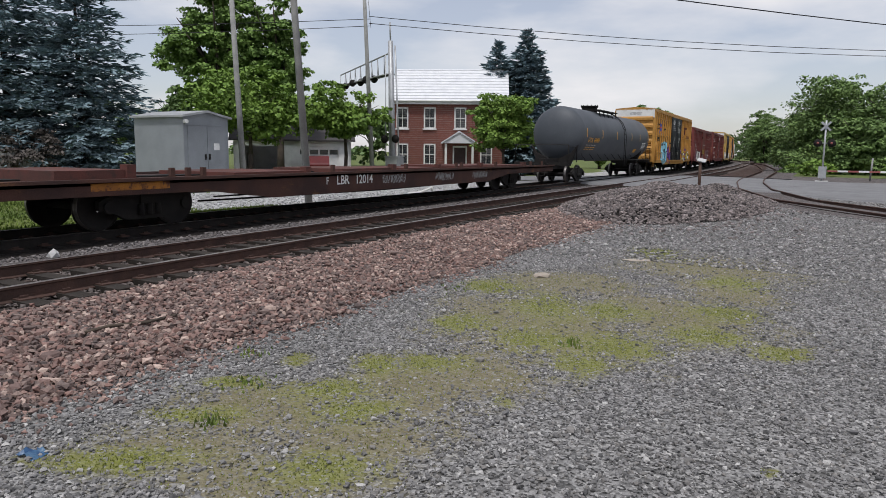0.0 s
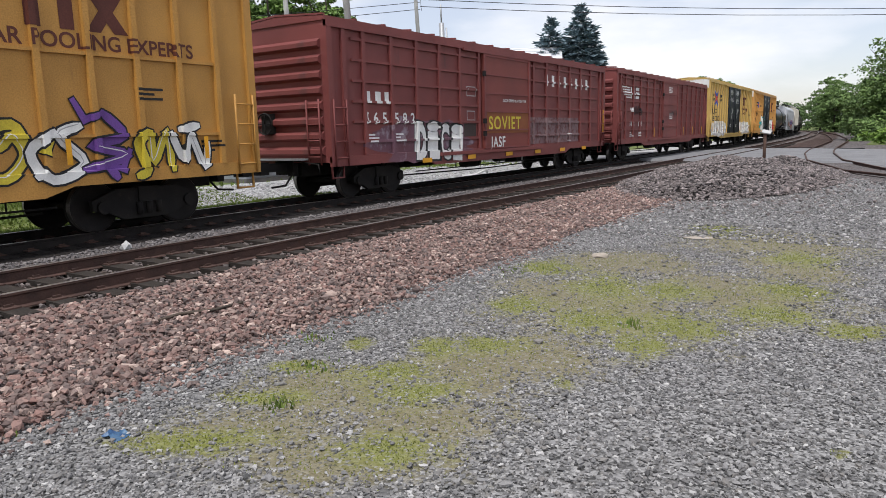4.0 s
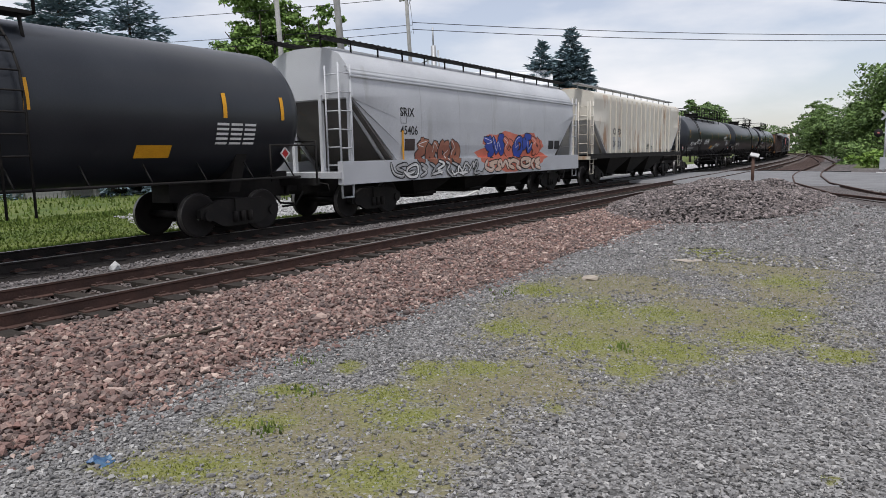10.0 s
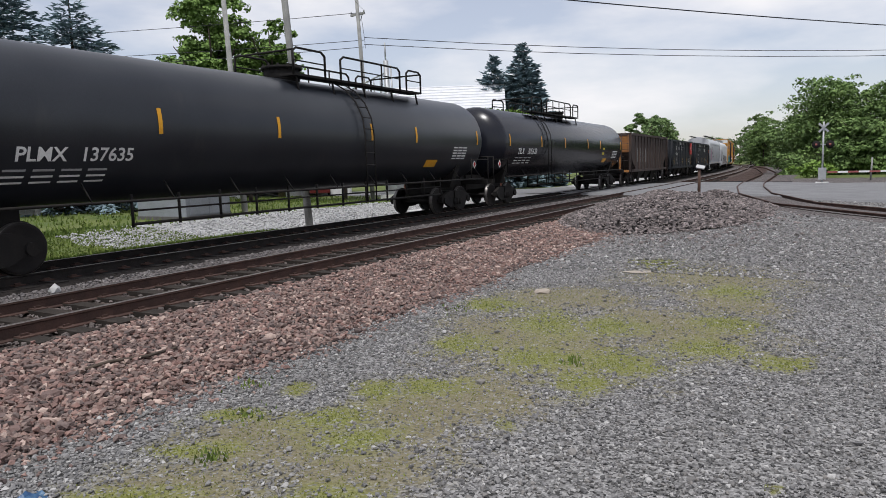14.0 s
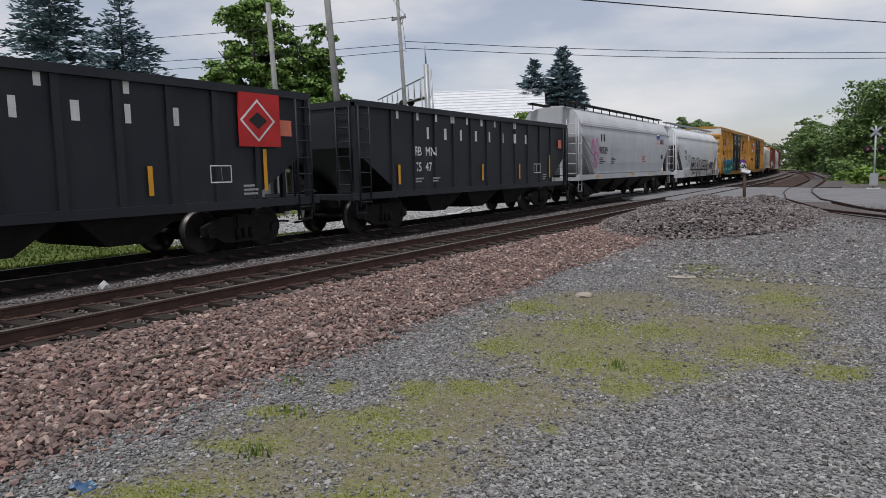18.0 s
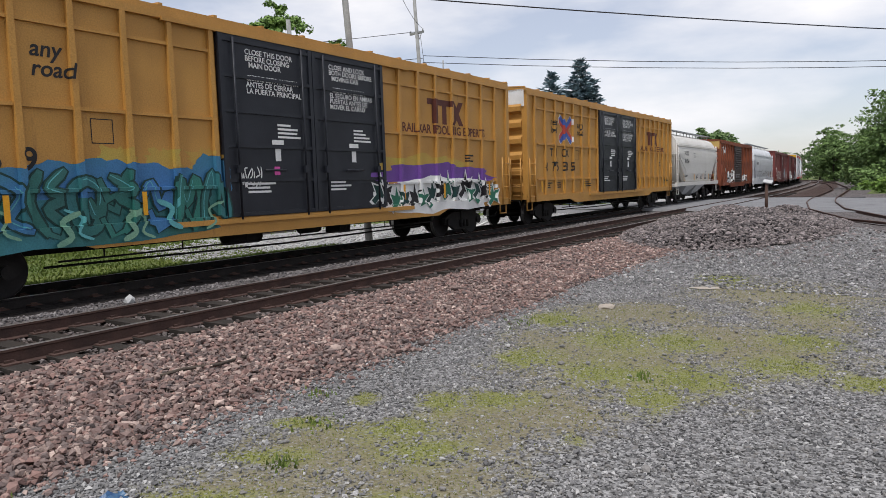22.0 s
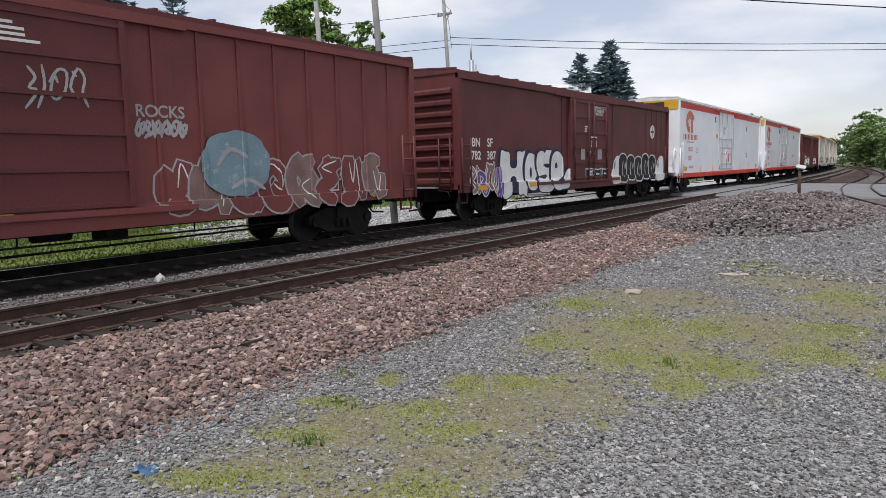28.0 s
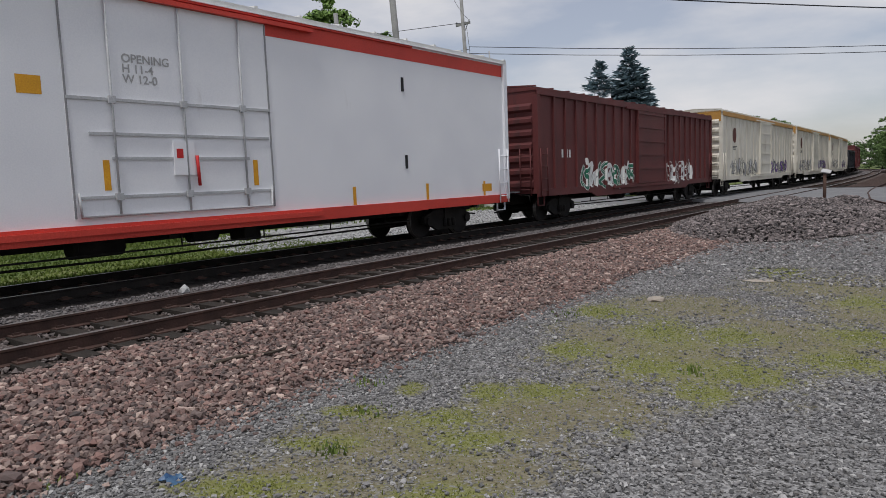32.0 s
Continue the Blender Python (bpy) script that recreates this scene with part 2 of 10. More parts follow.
M_BROWN2 = surf("dark_maroon_paint", (0.13, 0.034, 0.033), (0.098, 0.028, 0.028), 0.9, 0.6, spots=(0.05, 0.028, 0.028), spot_scale=1.8, streak=5, spot_at=0.6, spot_mix=0.65)
M_ORANGE = surf("rusty_orange_paint", (0.27, 0.08, 0.035), (0.19, 0.055, 0.03), 1.0, 0.75, bump=0.3, spots=(0.08, 0.036, 0.028), spot_scale=1.9, streak=6, spot_at=0.52, spot_mix=0.85)
M_REEFER = surf("white_reefer_paint", (0.84, 0.85, 0.87), (0.79, 0.8, 0.83), 0.8, 0.4, spots=(0.5, 0.48, 0.47), spot_scale=1.5, streak=6, spot_at=0.66, spot_mix=0.45)
M_CREAM = surf("cream_white_paint", (0.66, 0.63, 0.55), (0.58, 0.54, 0.46), 0.8, 0.55, spots=(0.36, 0.3, 0.22), spot_scale=1.5, streak=6, spot_at=0.58, spot_mix=0.6)
M_REDSTRIPE = surf("red_stripe_paint", (0.62, 0.06, 0.04), (0.54, 0.05, 0.035), 1.0, 0.5)
M_TANK = surf("black_tank_paint", (0.015, 0.0175, 0.023), (0.022, 0.025, 0.031), 0.8, 0.33, bump=0.03, spec=0.42, spots=(0.035, 0.035, 0.037), spot_scale=1.3, streak=4, spot_at=0.6, spot_mix=0.5)
M_TANKG = surf("dark_grey_tank_paint", (0.062, 0.07, 0.082), (0.082, 0.091, 0.104), 0.7, 0.55, bump=0.04, spots=(0.1, 0.1, 0.105), spot_scale=1.3, streak=4, spot_at=0.58, spot_mix=0.5)
M_HOPG = surf("light_grey_hopper_paint", (0.50, 0.51, 0.53), (0.43, 0.44, 0.46), 0.7, 0.5, spots=(0.3, 0.29, 0.28), spot_scale=1.4, streak=6, spot_at=0.6, spot_mix=0.5)
M_HOPW = surf("white_hopper_paint", (0.66, 0.67, 0.69), (0.58, 0.59, 0.61), 0.7, 0.45, spots=(0.42, 0.4, 0.38), spot_scale=1.4, streak=6, spot_at=0.63, spot_mix=0.5)
M_HOPC = surf("cream_hopper_paint", (0.6, 0.57, 0.5), (0.54, 0.5, 0.43), 0.9, 0.6, spots=(0.3, 0.14, 0.05), spot_scale=0.9, streak=3, spot_at=0.55, spot_mix=0.8)
M_COAL = surf("black_hopper_paint", (0.016, 0.019, 0.025), (0.024, 0.027, 0.033), 0.8, 0.55, spots=(0.034, 0.033, 0.034), spot_scale=1.4, streak=5, spot_at=0.58, spot_mix=0.6)
M_COALB = surf("weathered_brown_hopper_paint", (0.06, 0.042, 0.037), (0.04, 0.03, 0.028), 0.8, 0.7, spots=(0.12, 0.07, 0.045), spot_scale=1.4, streak=5, spot_at=0.58)
M_DECK = surf("flatcar_rust", (0.085, 0.04, 0.03), (0.05, 0.028, 0.025), 1.2, 0.85, bump=0.4, spots=(0.16, 0.075, 0.03), spot_scale=1.6, streak=0.6, spot_at=0.6)
M_GALV = surf("galvanised_steel", (0.42, 0.43, 0.44), (0.34, 0.35, 0.36), 2.5, 0.5, 0.5)
M_WHITE = plain("white_lettering", (0.78, 0.78, 0.76))
M_BLACK = plain("black_lettering", (0.02, 0.02, 0.022))
M_REFL = plain("yellow_reflector", (0.75, 0.36, 0.02), 0.4)
M_GREYL = plain("grey_lettering", (0.4, 0.4, 0.4))
M_BROWNL = plain("brown_lettering", (0.11, 0.034, 0.024))
M_RED = plain("red_paint", (0.55, 0.03, 0.03))
M_BLUE = plain("blue_paint", (0.04, 0.08, 0.4))
M_TEAL = plain("teal_paint", (0.02, 0.36, 0.38))
M_GREEN = plain("green_paint", (0.03, 0.16, 0.1))
M_LBLUE = plain("light_blue_paint", (0.28, 0.58, 0.7))
M_PINK = plain("pink_paint", (0.62, 0.1, 0.36))
M_PURPLE = plain("purple_paint", (0.16, 0.07, 0.3))
M_SALMON = plain("salmon_paint", (0.68, 0.2, 0.13))
M_YELBOX = surf("bright_yellow_end_paint", (0.68, 0.4, 0.035), (0.6, 0.34, 0.03), 1.2, 0.5, spots=(0.2, 0.1, 0.04), spot_at=0.6)
M_ARROWR = plain("arrow_red_paint", (0.5, 0.07, 0.05))
M_ARROWB = plain("arrow_blue_paint", (0.06, 0.11, 0.38))
M_ROD = plain("chalky_grey_rod_paint", (0.5, 0.51, 0.52))
M_SEAMW = plain("grey_door_gasket", (0.3, 0.3, 0.31))
M_SMUDGE = surf("smudged_silver_paint", (0.56, 0.54, 0.52), (0.26, 0.24, 0.235), 4.5, 0.6, spots=(0.1, 0.09, 0.09), spot_scale=5.0, spot_at=0.58)
M_OCHREG = surf("yellow_green_overspray", (0.42, 0.33, 0.07), (0.46, 0.27, 0.06), 1.5, 0.6)
M_COALK = plain("black_spray_fill", (0.016, 0.014, 0.016))
M_PLUM = plain("dark_purple_paint", (0.035, 0.026, 0.085))
M_STAINC = surf("cream_stain", (0.74, 0.7, 0.65), (0.68, 0.66, 0.63), 1.2, 0.5, spots=(0.55, 0.48, 0.3), spot_scale=1.5, streak=5, spot_at=0.6)
M_GREYD = plain("dark_grey_spray_paint", (0.13, 0.12, 0.125))
M_OLIVE = plain("olive_spray_paint", (0.26, 0.2, 0.09))
M_BLUEGR = surf("blue_spray_paint", (0.05, 0.16, 0.36), (0.045, 0.17, 0.27), 0.8, 0.5)
M_TEALG = surf("teal_green_spray_paint", (0.03, 0.17, 0.135), (0.035, 0.13, 0.12), 1.0, 0.5)
M_MINT = surf("pale_green_spray_paint", (0.2, 0.36, 0.24), (0.12, 0.27, 0.2), 2.0, 0.6)
M_GREENDK = plain("dark_green_line", (0.015, 0.05, 0.045))
M_GREENB = surf("bottle_green_spray_paint", (0.03, 0.13, 0.11), (0.04, 0.17, 0.2), 0.9, 0.5)
M_LBLUEG = surf("dusty_blue_spray_paint", (0.2, 0.3, 0.34), (0.16, 0.22, 0.26), 1.5, 0.7, spots=(0.3, 0.4, 0.44), spot_at=0.55)
M_TEALB = plain("pale_teal_paint", (0.12, 0.4, 0.42))
M_LIME = plain("yellow_spray_paint", (0.62, 0.5, 0.05))
M_WOODPOLE = surf("weathered_pole_wood", (0.22, 0.22, 0.215), (0.3, 0.3, 0.285), 2.5, 0.85, bump=0.3, spots=(0.12, 0.115, 0.11), spot_scale=5, streak=8)
M_WIRE = plain("wire_black", (0.03, 0.03, 0.035), 0.6)
M_BARK = surf("bark", (0.09, 0.07, 0.055), (0.055, 0.045, 0.038), 5, 0.95, bump=0.6)
M_LEAF = leaves("maple_leaves", (0.075, 0.135, 0.035), (0.24, 0.37, 0.095))
M_LEAF2 = leaves("bright_leaves", (0.07, 0.135, 0.022), (0.23, 0.35, 0.07))
M_SPRUCE = leaves("blue_spruce_needles", (0.075, 0.115, 0.13), (0.27, 0.36, 0.4), 0.75)
M_FARLEAF = leaves("far_leaves", (0.07, 0.12, 0.048), (0.18, 0.265, 0.095))
M_WOODLEAF = leaves("wood_leaves", (0.068, 0.118, 0.04), (0.21, 0.315, 0.1))
M_BRICK = surf("red_brick", (0.2, 0.075, 0.058), (0.15, 0.058, 0.048), 4, 0.9, bump=0.5, bscale=25, spots=(0.27, 0.15, 0.12), spot_scale=9)
M_ROOFW = surf("white_metal_roof", (0.72, 0.73, 0.75), (0.64, 0.65, 0.68), 1.5, 0.5, 0.1)
M_TRIMW = surf("white_trim_paint", (0.74, 0.74, 0.72), (0.64, 0.64, 0.62), 2, 0.6)
M_GLASS = surf("window_glass", (0.02, 0.025, 0.03), (0.03, 0.035, 0.04), 1, 0.08, 0.0, 0.0, spec=0.8)
M_SHED = surf("grey_shed_steel", (0.26, 0.28, 0.3), (0.22, 0.235, 0.25), 1.5, 0.55, 0.1)
M_ASPH = surf("asphalt", (0.2, 0.2, 0.205), (0.165, 0.165, 0.17), 0.6, 0.95, bump=0.3, bscale=120, spots=(0.11, 0.11, 0.115), spot_scale=1.2, spot_at=0.6)
M_MOSSB = leaves("moss_blades", (0.12, 0.14, 0.03), (0.24, 0.26, 0.065), 0.9)
M_WEED = leaves("weed_leaves", (0.08, 0.14, 0.025), (0.24, 0.31, 0.07), 0.8)
M_GRASSB = leaves("grass_blades", (0.06, 0.105, 0.02), (0.17, 0.215, 0.05), 0.8)
M_BALLR = stones("rust_stained_stone", [(0.2, 0.085, 0.07), (0.28, 0.14, 0.115), (0.15, 0.07, 0.06), (0.33, 0.21, 0.18)])
M_BALL = stones("pink_ballast_stone", [(0.055, 0.037, 0.033), (0.220, 0.127, 0.104), (0.105, 0.069, 0.060), (0.341, 0.213, 0.176), (0.220, 0.112, 0.089), (0.088, 0.062, 0.056), (0.193, 0.132, 0.113), (0.286, 0.200, 0.167), (0.572, 0.426, 0.358)])
M_CRIBST = stones("crib_stone", [(0.06, 0.045, 0.04), (0.13, 0.1, 0.09), (0.085, 0.066, 0.06), (0.2, 0.16, 0.145)])
M_GREYST = stones("grey_ballast_stone", [(0.05, 0.044, 0.044), (0.12, 0.105, 0.103), (0.17, 0.15, 0.146), (0.085, 0.075, 0.075), (0.27, 0.245, 0.235)])
M_PEB = stones("grey_gravel_stone", [(0.050, 0.049, 0.049), (0.179, 0.173, 0.172), (0.263, 0.255, 0.253), (0.095, 0.092, 0.093), (0.218, 0.202, 0.187), (0.134, 0.131, 0.129), (0.314, 0.303, 0.297), (0.515, 0.500, 0.482)])
M_HEAPST = stones("heap_stone", [(0.03, 0.025, 0.025), (0.13, 0.103, 0.098), (0.2, 0.162, 0.152), (0.07, 0.056, 0.054), (0.36, 0.3, 0.285), (0.045, 0.037, 0.036)])
M_TANST = stones("tan_slab_stone", [(0.36, 0.31, 0.25), (0.44, 0.38, 0.3), (0.4, 0.34, 0.28), (0.33, 0.28, 0.23)])
M_LIGHTST = stones("pale_gravel_stone", [(0.3, 0.3, 0.3), (0.42, 0.42, 0.42), (0.52, 0.52, 0.51), (0.36, 0.36, 0.36)])


# moss cushions and thin dry growth on the yard: place, half width, half length
MOSS_GREEN = ((-4.74, 9.59, 0.38, 0.5), (-2.98, 8.93, 0.34, 0.5), (-1.78, 9.56, 0.36, 0.45), (-1.82, 8.36, 0.42, 0.38), (-2.49, 7.56, 0.35, 0.45), (-2.66, 6.79, 0.27, 0.34), (-1.14, 8.07, 0.29, 0.25), (-1.87, 11.65, 0.38, 0.5), (-3.49, 14.17, 0.45, 0.75), (-3.32, 4.11, 0.3, 0.2), (-4.85, 4.97, 0.26, 0.16), (-4.59, 4.34, 0.26, 0.13), (-4.42, 3.59, 0.4, 0.17), (-4.15, 5.96, 0.24, 0.26), (-3.7, 5.01, 0.26, 0.26), (-4.1, 5.22, 0.29, 0.23), (-3.8, 6.22, 0.32, 0.26), (-2.87, 5.65, 0.1, 0.11), (-1.05, 5.36, 0.07, 0.07), (-4.84, 5.69, 0.14, 0.2), (-3.7, 8.9, 0.4, 0.6), (-3.3, 7.4, 0.35, 0.45), (-4.2, 7.6, 0.3, 0.4))
MOSS_DRY = ((-3.54, 8.06, 1.0, 1.5), (-2.49, 13.0, 1.15, 1.5), (-2.27, 9.1, 0.85, 1.25), (-3.39, 6.1, 0.48, 0.7), (-3.64, 5.63, 0.45, 0.7), (-3.36, 4.58, 0.45, 0.4), (-4.35, 4.66, 0.55, 0.5), (-4.26, 3.85, 0.5, 0.36), (-3.48, 3.88, 0.6, 0.3), (-3.99, 10.44, 1.0, 0.8), (-1.9, 11.0, 0.5, 1.0))


def patch(x, y, rows):
    """How deep inside patches of growth a place lies: 1 at a heart, 0 at an edge, below 0 outside."""
    wob = 0.35 * noise.noise((x * 1.7, y * 1.7, 3.1)) + 0.22 * noise.noise((x * 4.3, y * 4.3, 7.7))
    c, n = math.cos(radians(31)), math.sin(radians(31))
    best = 9.0
    for ex, ey, ra, rb in rows:
        u, v = (x - ex) * c + (y - ey) * n, (y - ey) * c - (x - ex) * n
        best = min(best, math.sqrt((u / ra) ** 2 + (v / rb) ** 2))
    return max(-1.5, 1 - best + wob)


def gravel_material(name, lo, hi, cell, moss):
    """Crushed stone: cells of many greys with a relief; moss grows on it inside a long patch, broken up by noise."""
    m = bpy.data.materials.new(name)
    m.use_nodes = True
    n, l = m.node_tree.nodes, m.node_tree.links
    bs = n["Principled BSDF"]
    tc = n.new("ShaderNodeTexCoord")
    vo, ramp, big, mul = n.new("ShaderNodeTexVoronoi"), n.new("ShaderNodeValToRGB"), n.new("ShaderNodeTexNoise"), n.new("ShaderNodeMixRGB")
    vo.inputs["Scale"].default_value = cell
    l.new(tc.outputs["Object"], vo.inputs["Vector"])
    ramp.color_ramp.elements[0].color, ramp.color_ramp.elements[1].color = (*lo, 1), (*hi, 1)
    sep = n.new("ShaderNodeSeparateColor")
    l.new(vo.outputs["Color"], sep.inputs[0])
    l.new(sep.outputs[0], ramp.inputs[0])
    big.inputs["Scale"].default_value, big.inputs["Detail"].default_value = 0.7, 6
    l.new(tc.outputs["Object"], big.inputs["Vector"])
    mul.blend_type, mul.inputs[0].default_value = "OVERLAY", 0.35
    l.new(ramp.outputs[0], mul.inputs[1])
    l.new(big.outputs[0], mul.inputs[2])
    out = mul
    if moss:
        ns, add, rs, mx, fn, gr = (n.new("ShaderNodeTexNoise"), n.new("ShaderNodeMath"), n.new("ShaderNodeValToRGB"), n.new("ShaderNodeMixRGB"), n.new("ShaderNodeMath"), n.new("ShaderNodeValToRGB"))
        # the growth's two depths come with the ground; noise frays their edges
        ag, ad, amax, gmul = n.new("ShaderNodeAttribute"), n.new("ShaderNodeAttribute"), n.new("ShaderNodeMath"), n.new("ShaderNodeMath")
        ag.attribute_name, ad.attribute_name = "moss_green", "moss_dry"
        ns.inputs["Scale"].default_value, ns.inputs["Detail"].default_value, ns.inputs["Roughness"].default_value = 5.0, 8, 0.7
        l.new(tc.outputs["Object"], ns.inputs["Vector"])
        amax.operation, gmul.operation = "MAXIMUM", "MULTIPLY_ADD"
        gmul.inputs[1].default_value, gmul.inputs[2].default_value = 1.5, 0.1
        l.new(ag.outputs["Fac"], gmul.inputs[0])
        l.new(gmul.outputs[0], amax.inputs[0])
        dmul = n.new("ShaderNodeMath")
        dmul.operation, dmul.inputs[1].default_value, dmul.inputs[2].default_value = "MULTIPLY_ADD", 1.2, 0.12
        l.new(ad.outputs["Fac"], dmul.inputs[0])
        l.new(dmul.outputs[0], amax.inputs[1])
        add.operation = "MULTIPLY_ADD"
        l.new(amax.outputs[0], add.inputs[0])
        add.inputs[1].default_value = 0.3
        l.new(ns.outputs[0], add.inputs[2])
        rs.color_ramp.elements[0].position, rs.color_ramp.elements[1].position = 0.38, 0.6
        rs.color_ramp.elements[1].color = (0.8, 0.8, 0.8, 1)
        l.new(add.outputs[0], rs.inputs[0])
        fn.operation = "MULTIPLY_ADD"
        l.new(ag.outputs["Fac"], fn.inputs[0])
        fn.inputs[1].default_value = 0.45
        l.new(ns.outputs[0], fn.inputs[2])
        gr.color_ramp.elements[0].position, gr.color_ramp.elements[0].color = 0.2, (0.2, 0.175, 0.1, 1)
        gr.color_ramp.elements[1].position, gr.color_ramp.elements[1].color = 0.75, (0.205, 0.215, 0.05, 1)
        mid = gr.color_ramp.elements.new(0.45)
        mid.color = (0.2, 0.19, 0.07, 1)
        l.new(fn.outputs[0], gr.inputs[0])
        poke, keep = n.new("ShaderNodeMath"), n.new("ShaderNodeMath")
        poke.operation, poke.inputs[1].default_value = "LESS_THAN", 0.8
        l.new(sep.outputs[1], poke.inputs[0])
        keep.operation, keep.inputs[1].default_value, keep.inputs[2].default_value = "MULTIPLY_ADD", 0.7, 0.3
        l.new(poke.outputs[0], keep.inputs[0])
        both = n.new("ShaderNodeMath")
        both.operation = "MULTIPLY"
        l.new(keep.outputs[0], both.inputs[0])
        l.new(rs.outputs[0], both.inputs[1])
        l.new(both.outputs[0], mx.inputs[0])
        l.new(mul.outputs[0], mx.inputs[1])
        l.new(gr.outputs[0], mx.inputs[2])
        out = mx
    l.new(out.outputs[0], bs.inputs["Base Color"])
    bs.inputs["Roughness"].default_value, bs.inputs["Specular IOR Level"].default_value = 0.95, 0.15
    bp = n.new("ShaderNodeBump")
    bp.inputs["Strength"].default_value, bp.inputs["Distance"].default_value = 0.7, 0.02
    l.new(vo.outputs["Distance"], bp.inputs["Height"])
    bp.invert = True
    l.new(bp.outputs[0], bs.inputs["Normal"])
    return m


M_GRAVEL = gravel_material("grey_gravel", (0.032, 0.0315, 0.031), (0.35, 0.342, 0.336), 50, True)
M_BALLBED = gravel_material("pink_ballast", (0.02, 0.014, 0.012), (0.1, 0.066, 0.056), 19, False)
M_CRIB = gravel_material("dusty_crib_ballast", (0.05, 0.039, 0.035), (0.15, 0.12, 0.108), 26, False)
M_GREYBED = gravel_material("grey_track_gravel", (0.045, 0.04, 0.04), (0.18, 0.16, 0.155), 26, False)
# oil-dark bed; the train's shade is in this colour too
M_OILSHADE = gravel_material("oily_shaded_bed", (0.008, 0.007, 0.007), (0.032, 0.027, 0.025), 22, False)
M_LIGHTBED = gravel_material("pale_gravel", (0.22, 0.22, 0.22), (0.5, 0.5, 0.5), 20, False)
M_GRASS = surf("grass_ground", (0.075, 0.11, 0.028), (0.13, 0.155, 0.045), 0.5, 0.95, bump=0.6, bscale=25, spots=(0.2, 0.2, 0.1), spot_scale=1.0, spot_at=0.6)

# ---- the line of the tracks ----
FAR_X, NEAR_X, RAIL_Z = -13.76, -9.69, 0.05
CURVES = ((35.0, 0.0), (190.0, 1 / 1500), (480.0, 1 / 330), (5000.0, 0.0))
LINE = [(-200.0, FAR_X, -200.0, 0.0)]
while LINE[-1][0] < 900:
    ls, lx, ly, lh = LINE[-1]
    bend = next(k for end, k in CURVES if ls < end)
    nh = lh + bend * 2.5
    LINE.append((ls + 2.5, lx - 2.5 * math.sin((lh + nh) / 2), ly + 2.5 * math.cos((lh + nh) / 2), nh))


def line(s, off=0.0):
    """Place and heading on the far track's centre line at s metres, off metres towards the camera's side."""
    i = min(max(int((s + 200) / 2.5), 0), len(LINE) - 2)
    a, b = LINE[i], LINE[i + 1]
    k = (s - a[0]) / 2.5
    x, y, h = (a[j] + (b[j] - a[j]) * k for j in (1, 2, 3))
    return x + off * math.cos(h), y + off * math.sin(h), h


# ---- ground ----
GZ = -0.2


def ground_z(x, y):
    """Height of the ground: gravel yard, ballast shoulders, and the cess beyond the far track."""
    c = line(y)[0] - FAR_X
    u = x - c
    if u > -5.7:
        z = GZ
    elif u > -8.0:
        z = GZ + (-5.7 - u) / 2.3 * 0.07
    elif u > -8.4:
        z = -0.13 - (-8.0 - u) / 0.4 * 0.05
    elif u > -10.9:
        z = -0.18
    elif u > -11.2:
        z = -0.18 + (-10.9 - u) / 0.3 * 0.06
    elif u > -15.4:
        z = -0.12
    elif u > -16.6:
        z = -0.12 - (-15.4 - u) * 0.12
    else:
        z = -0.264 + min(0.16, (-16.6 - u) * 0.012) + min(0.26, (-16.6 - u) * 0.08) * min(1.0, max(0.0, (35 - y) / 6)) * min(1.0, max(0.0, (60 + x) / 20))
    return z + 0.012 * noise.noise((x * 0.7, y * 0.7, 0)) - (0.02 if 36 < y < 62 else 0)


def zone(x, y):
    u = x - (line(y)[0] - FAR_X)
    if u > -5.75 + 0.25 * noise.noise((x * 0.8, y * 0.8, 3)):
        return 4 if y > 70 - 0.2 * x and x > -3 else 2 if y > 58 else 0
    if u > -8.35:
        return 1
    if u > -10.9:
        return 6
    if u > -12.1 + 0.12 * noise.noise((x, y * 0.6, 4)):
        return 2
    # strip under the train: its shade is painted in along with the oil
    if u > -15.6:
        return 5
    if u > -20.5 + 3.2 * noise.noise((x * 0.2, y * 0.12, 7)) and y > 13.5 + 2.0 * noise.noise((x * 0.3, y * 0.3, 1)):
        return 3
    return 4


def steps(*spans):
    out = [spans[0][0]]
    for a, b, d in spans:
        n = max(1, round((b - a) / d))
        out += [a + (b - a) * (i + 1) / n for i in range(n)]
    return out


xs = steps((-1500, -200, 260), (-200, -60, 20), (-60, -22, 2.5), (-22, -6, 0.3), (-6, 0.6, 0.11), (0.6, 4, 0.6), (4, 40, 4), (40, 200, 32), (200, 1500, 260))
ys = steps((-600, -60, 180), (-60, 0, 12), (0, 2.4, 0.6), (2.4, 8, 0.1), (8, 16, 0.16), (16, 30, 0.6), (30, 70, 1.0), (70, 200, 5), (200, 700, 50), (700, 3000, 500))
g = G()
for y in ys:
    for x in xs:
        g.v.append((x, y, ground_z(x, y) if -60 < x < 40 and -60 < y < 200 else GZ))
mat_ids = []
for j in range(len(ys) - 1):
    for i in range(len(xs) - 1):
        a = j * len(xs) + i
        g.f.append((a, a + 1, a + len(xs) + 1, a + len(xs)))
        g.s.append(True)
        cx, cy = (xs[i] + xs[i + 1]) / 2, (ys[j] + ys[j + 1]) / 2
        mat_ids.append(zone(cx, cy) if -60 < cx < 40 and -60 < cy < 250 else (0 if abs(cx) < 40 and cy < 60 else 4))
ground = part("ground", g, [M_GRAVEL, M_BALLBED, M_GREYBED, M_LIGHTBED, M_GRASS, M_OILSHADE, M_CRIB])
ground.data.polygons.foreach_set("material_index", mat_ids)
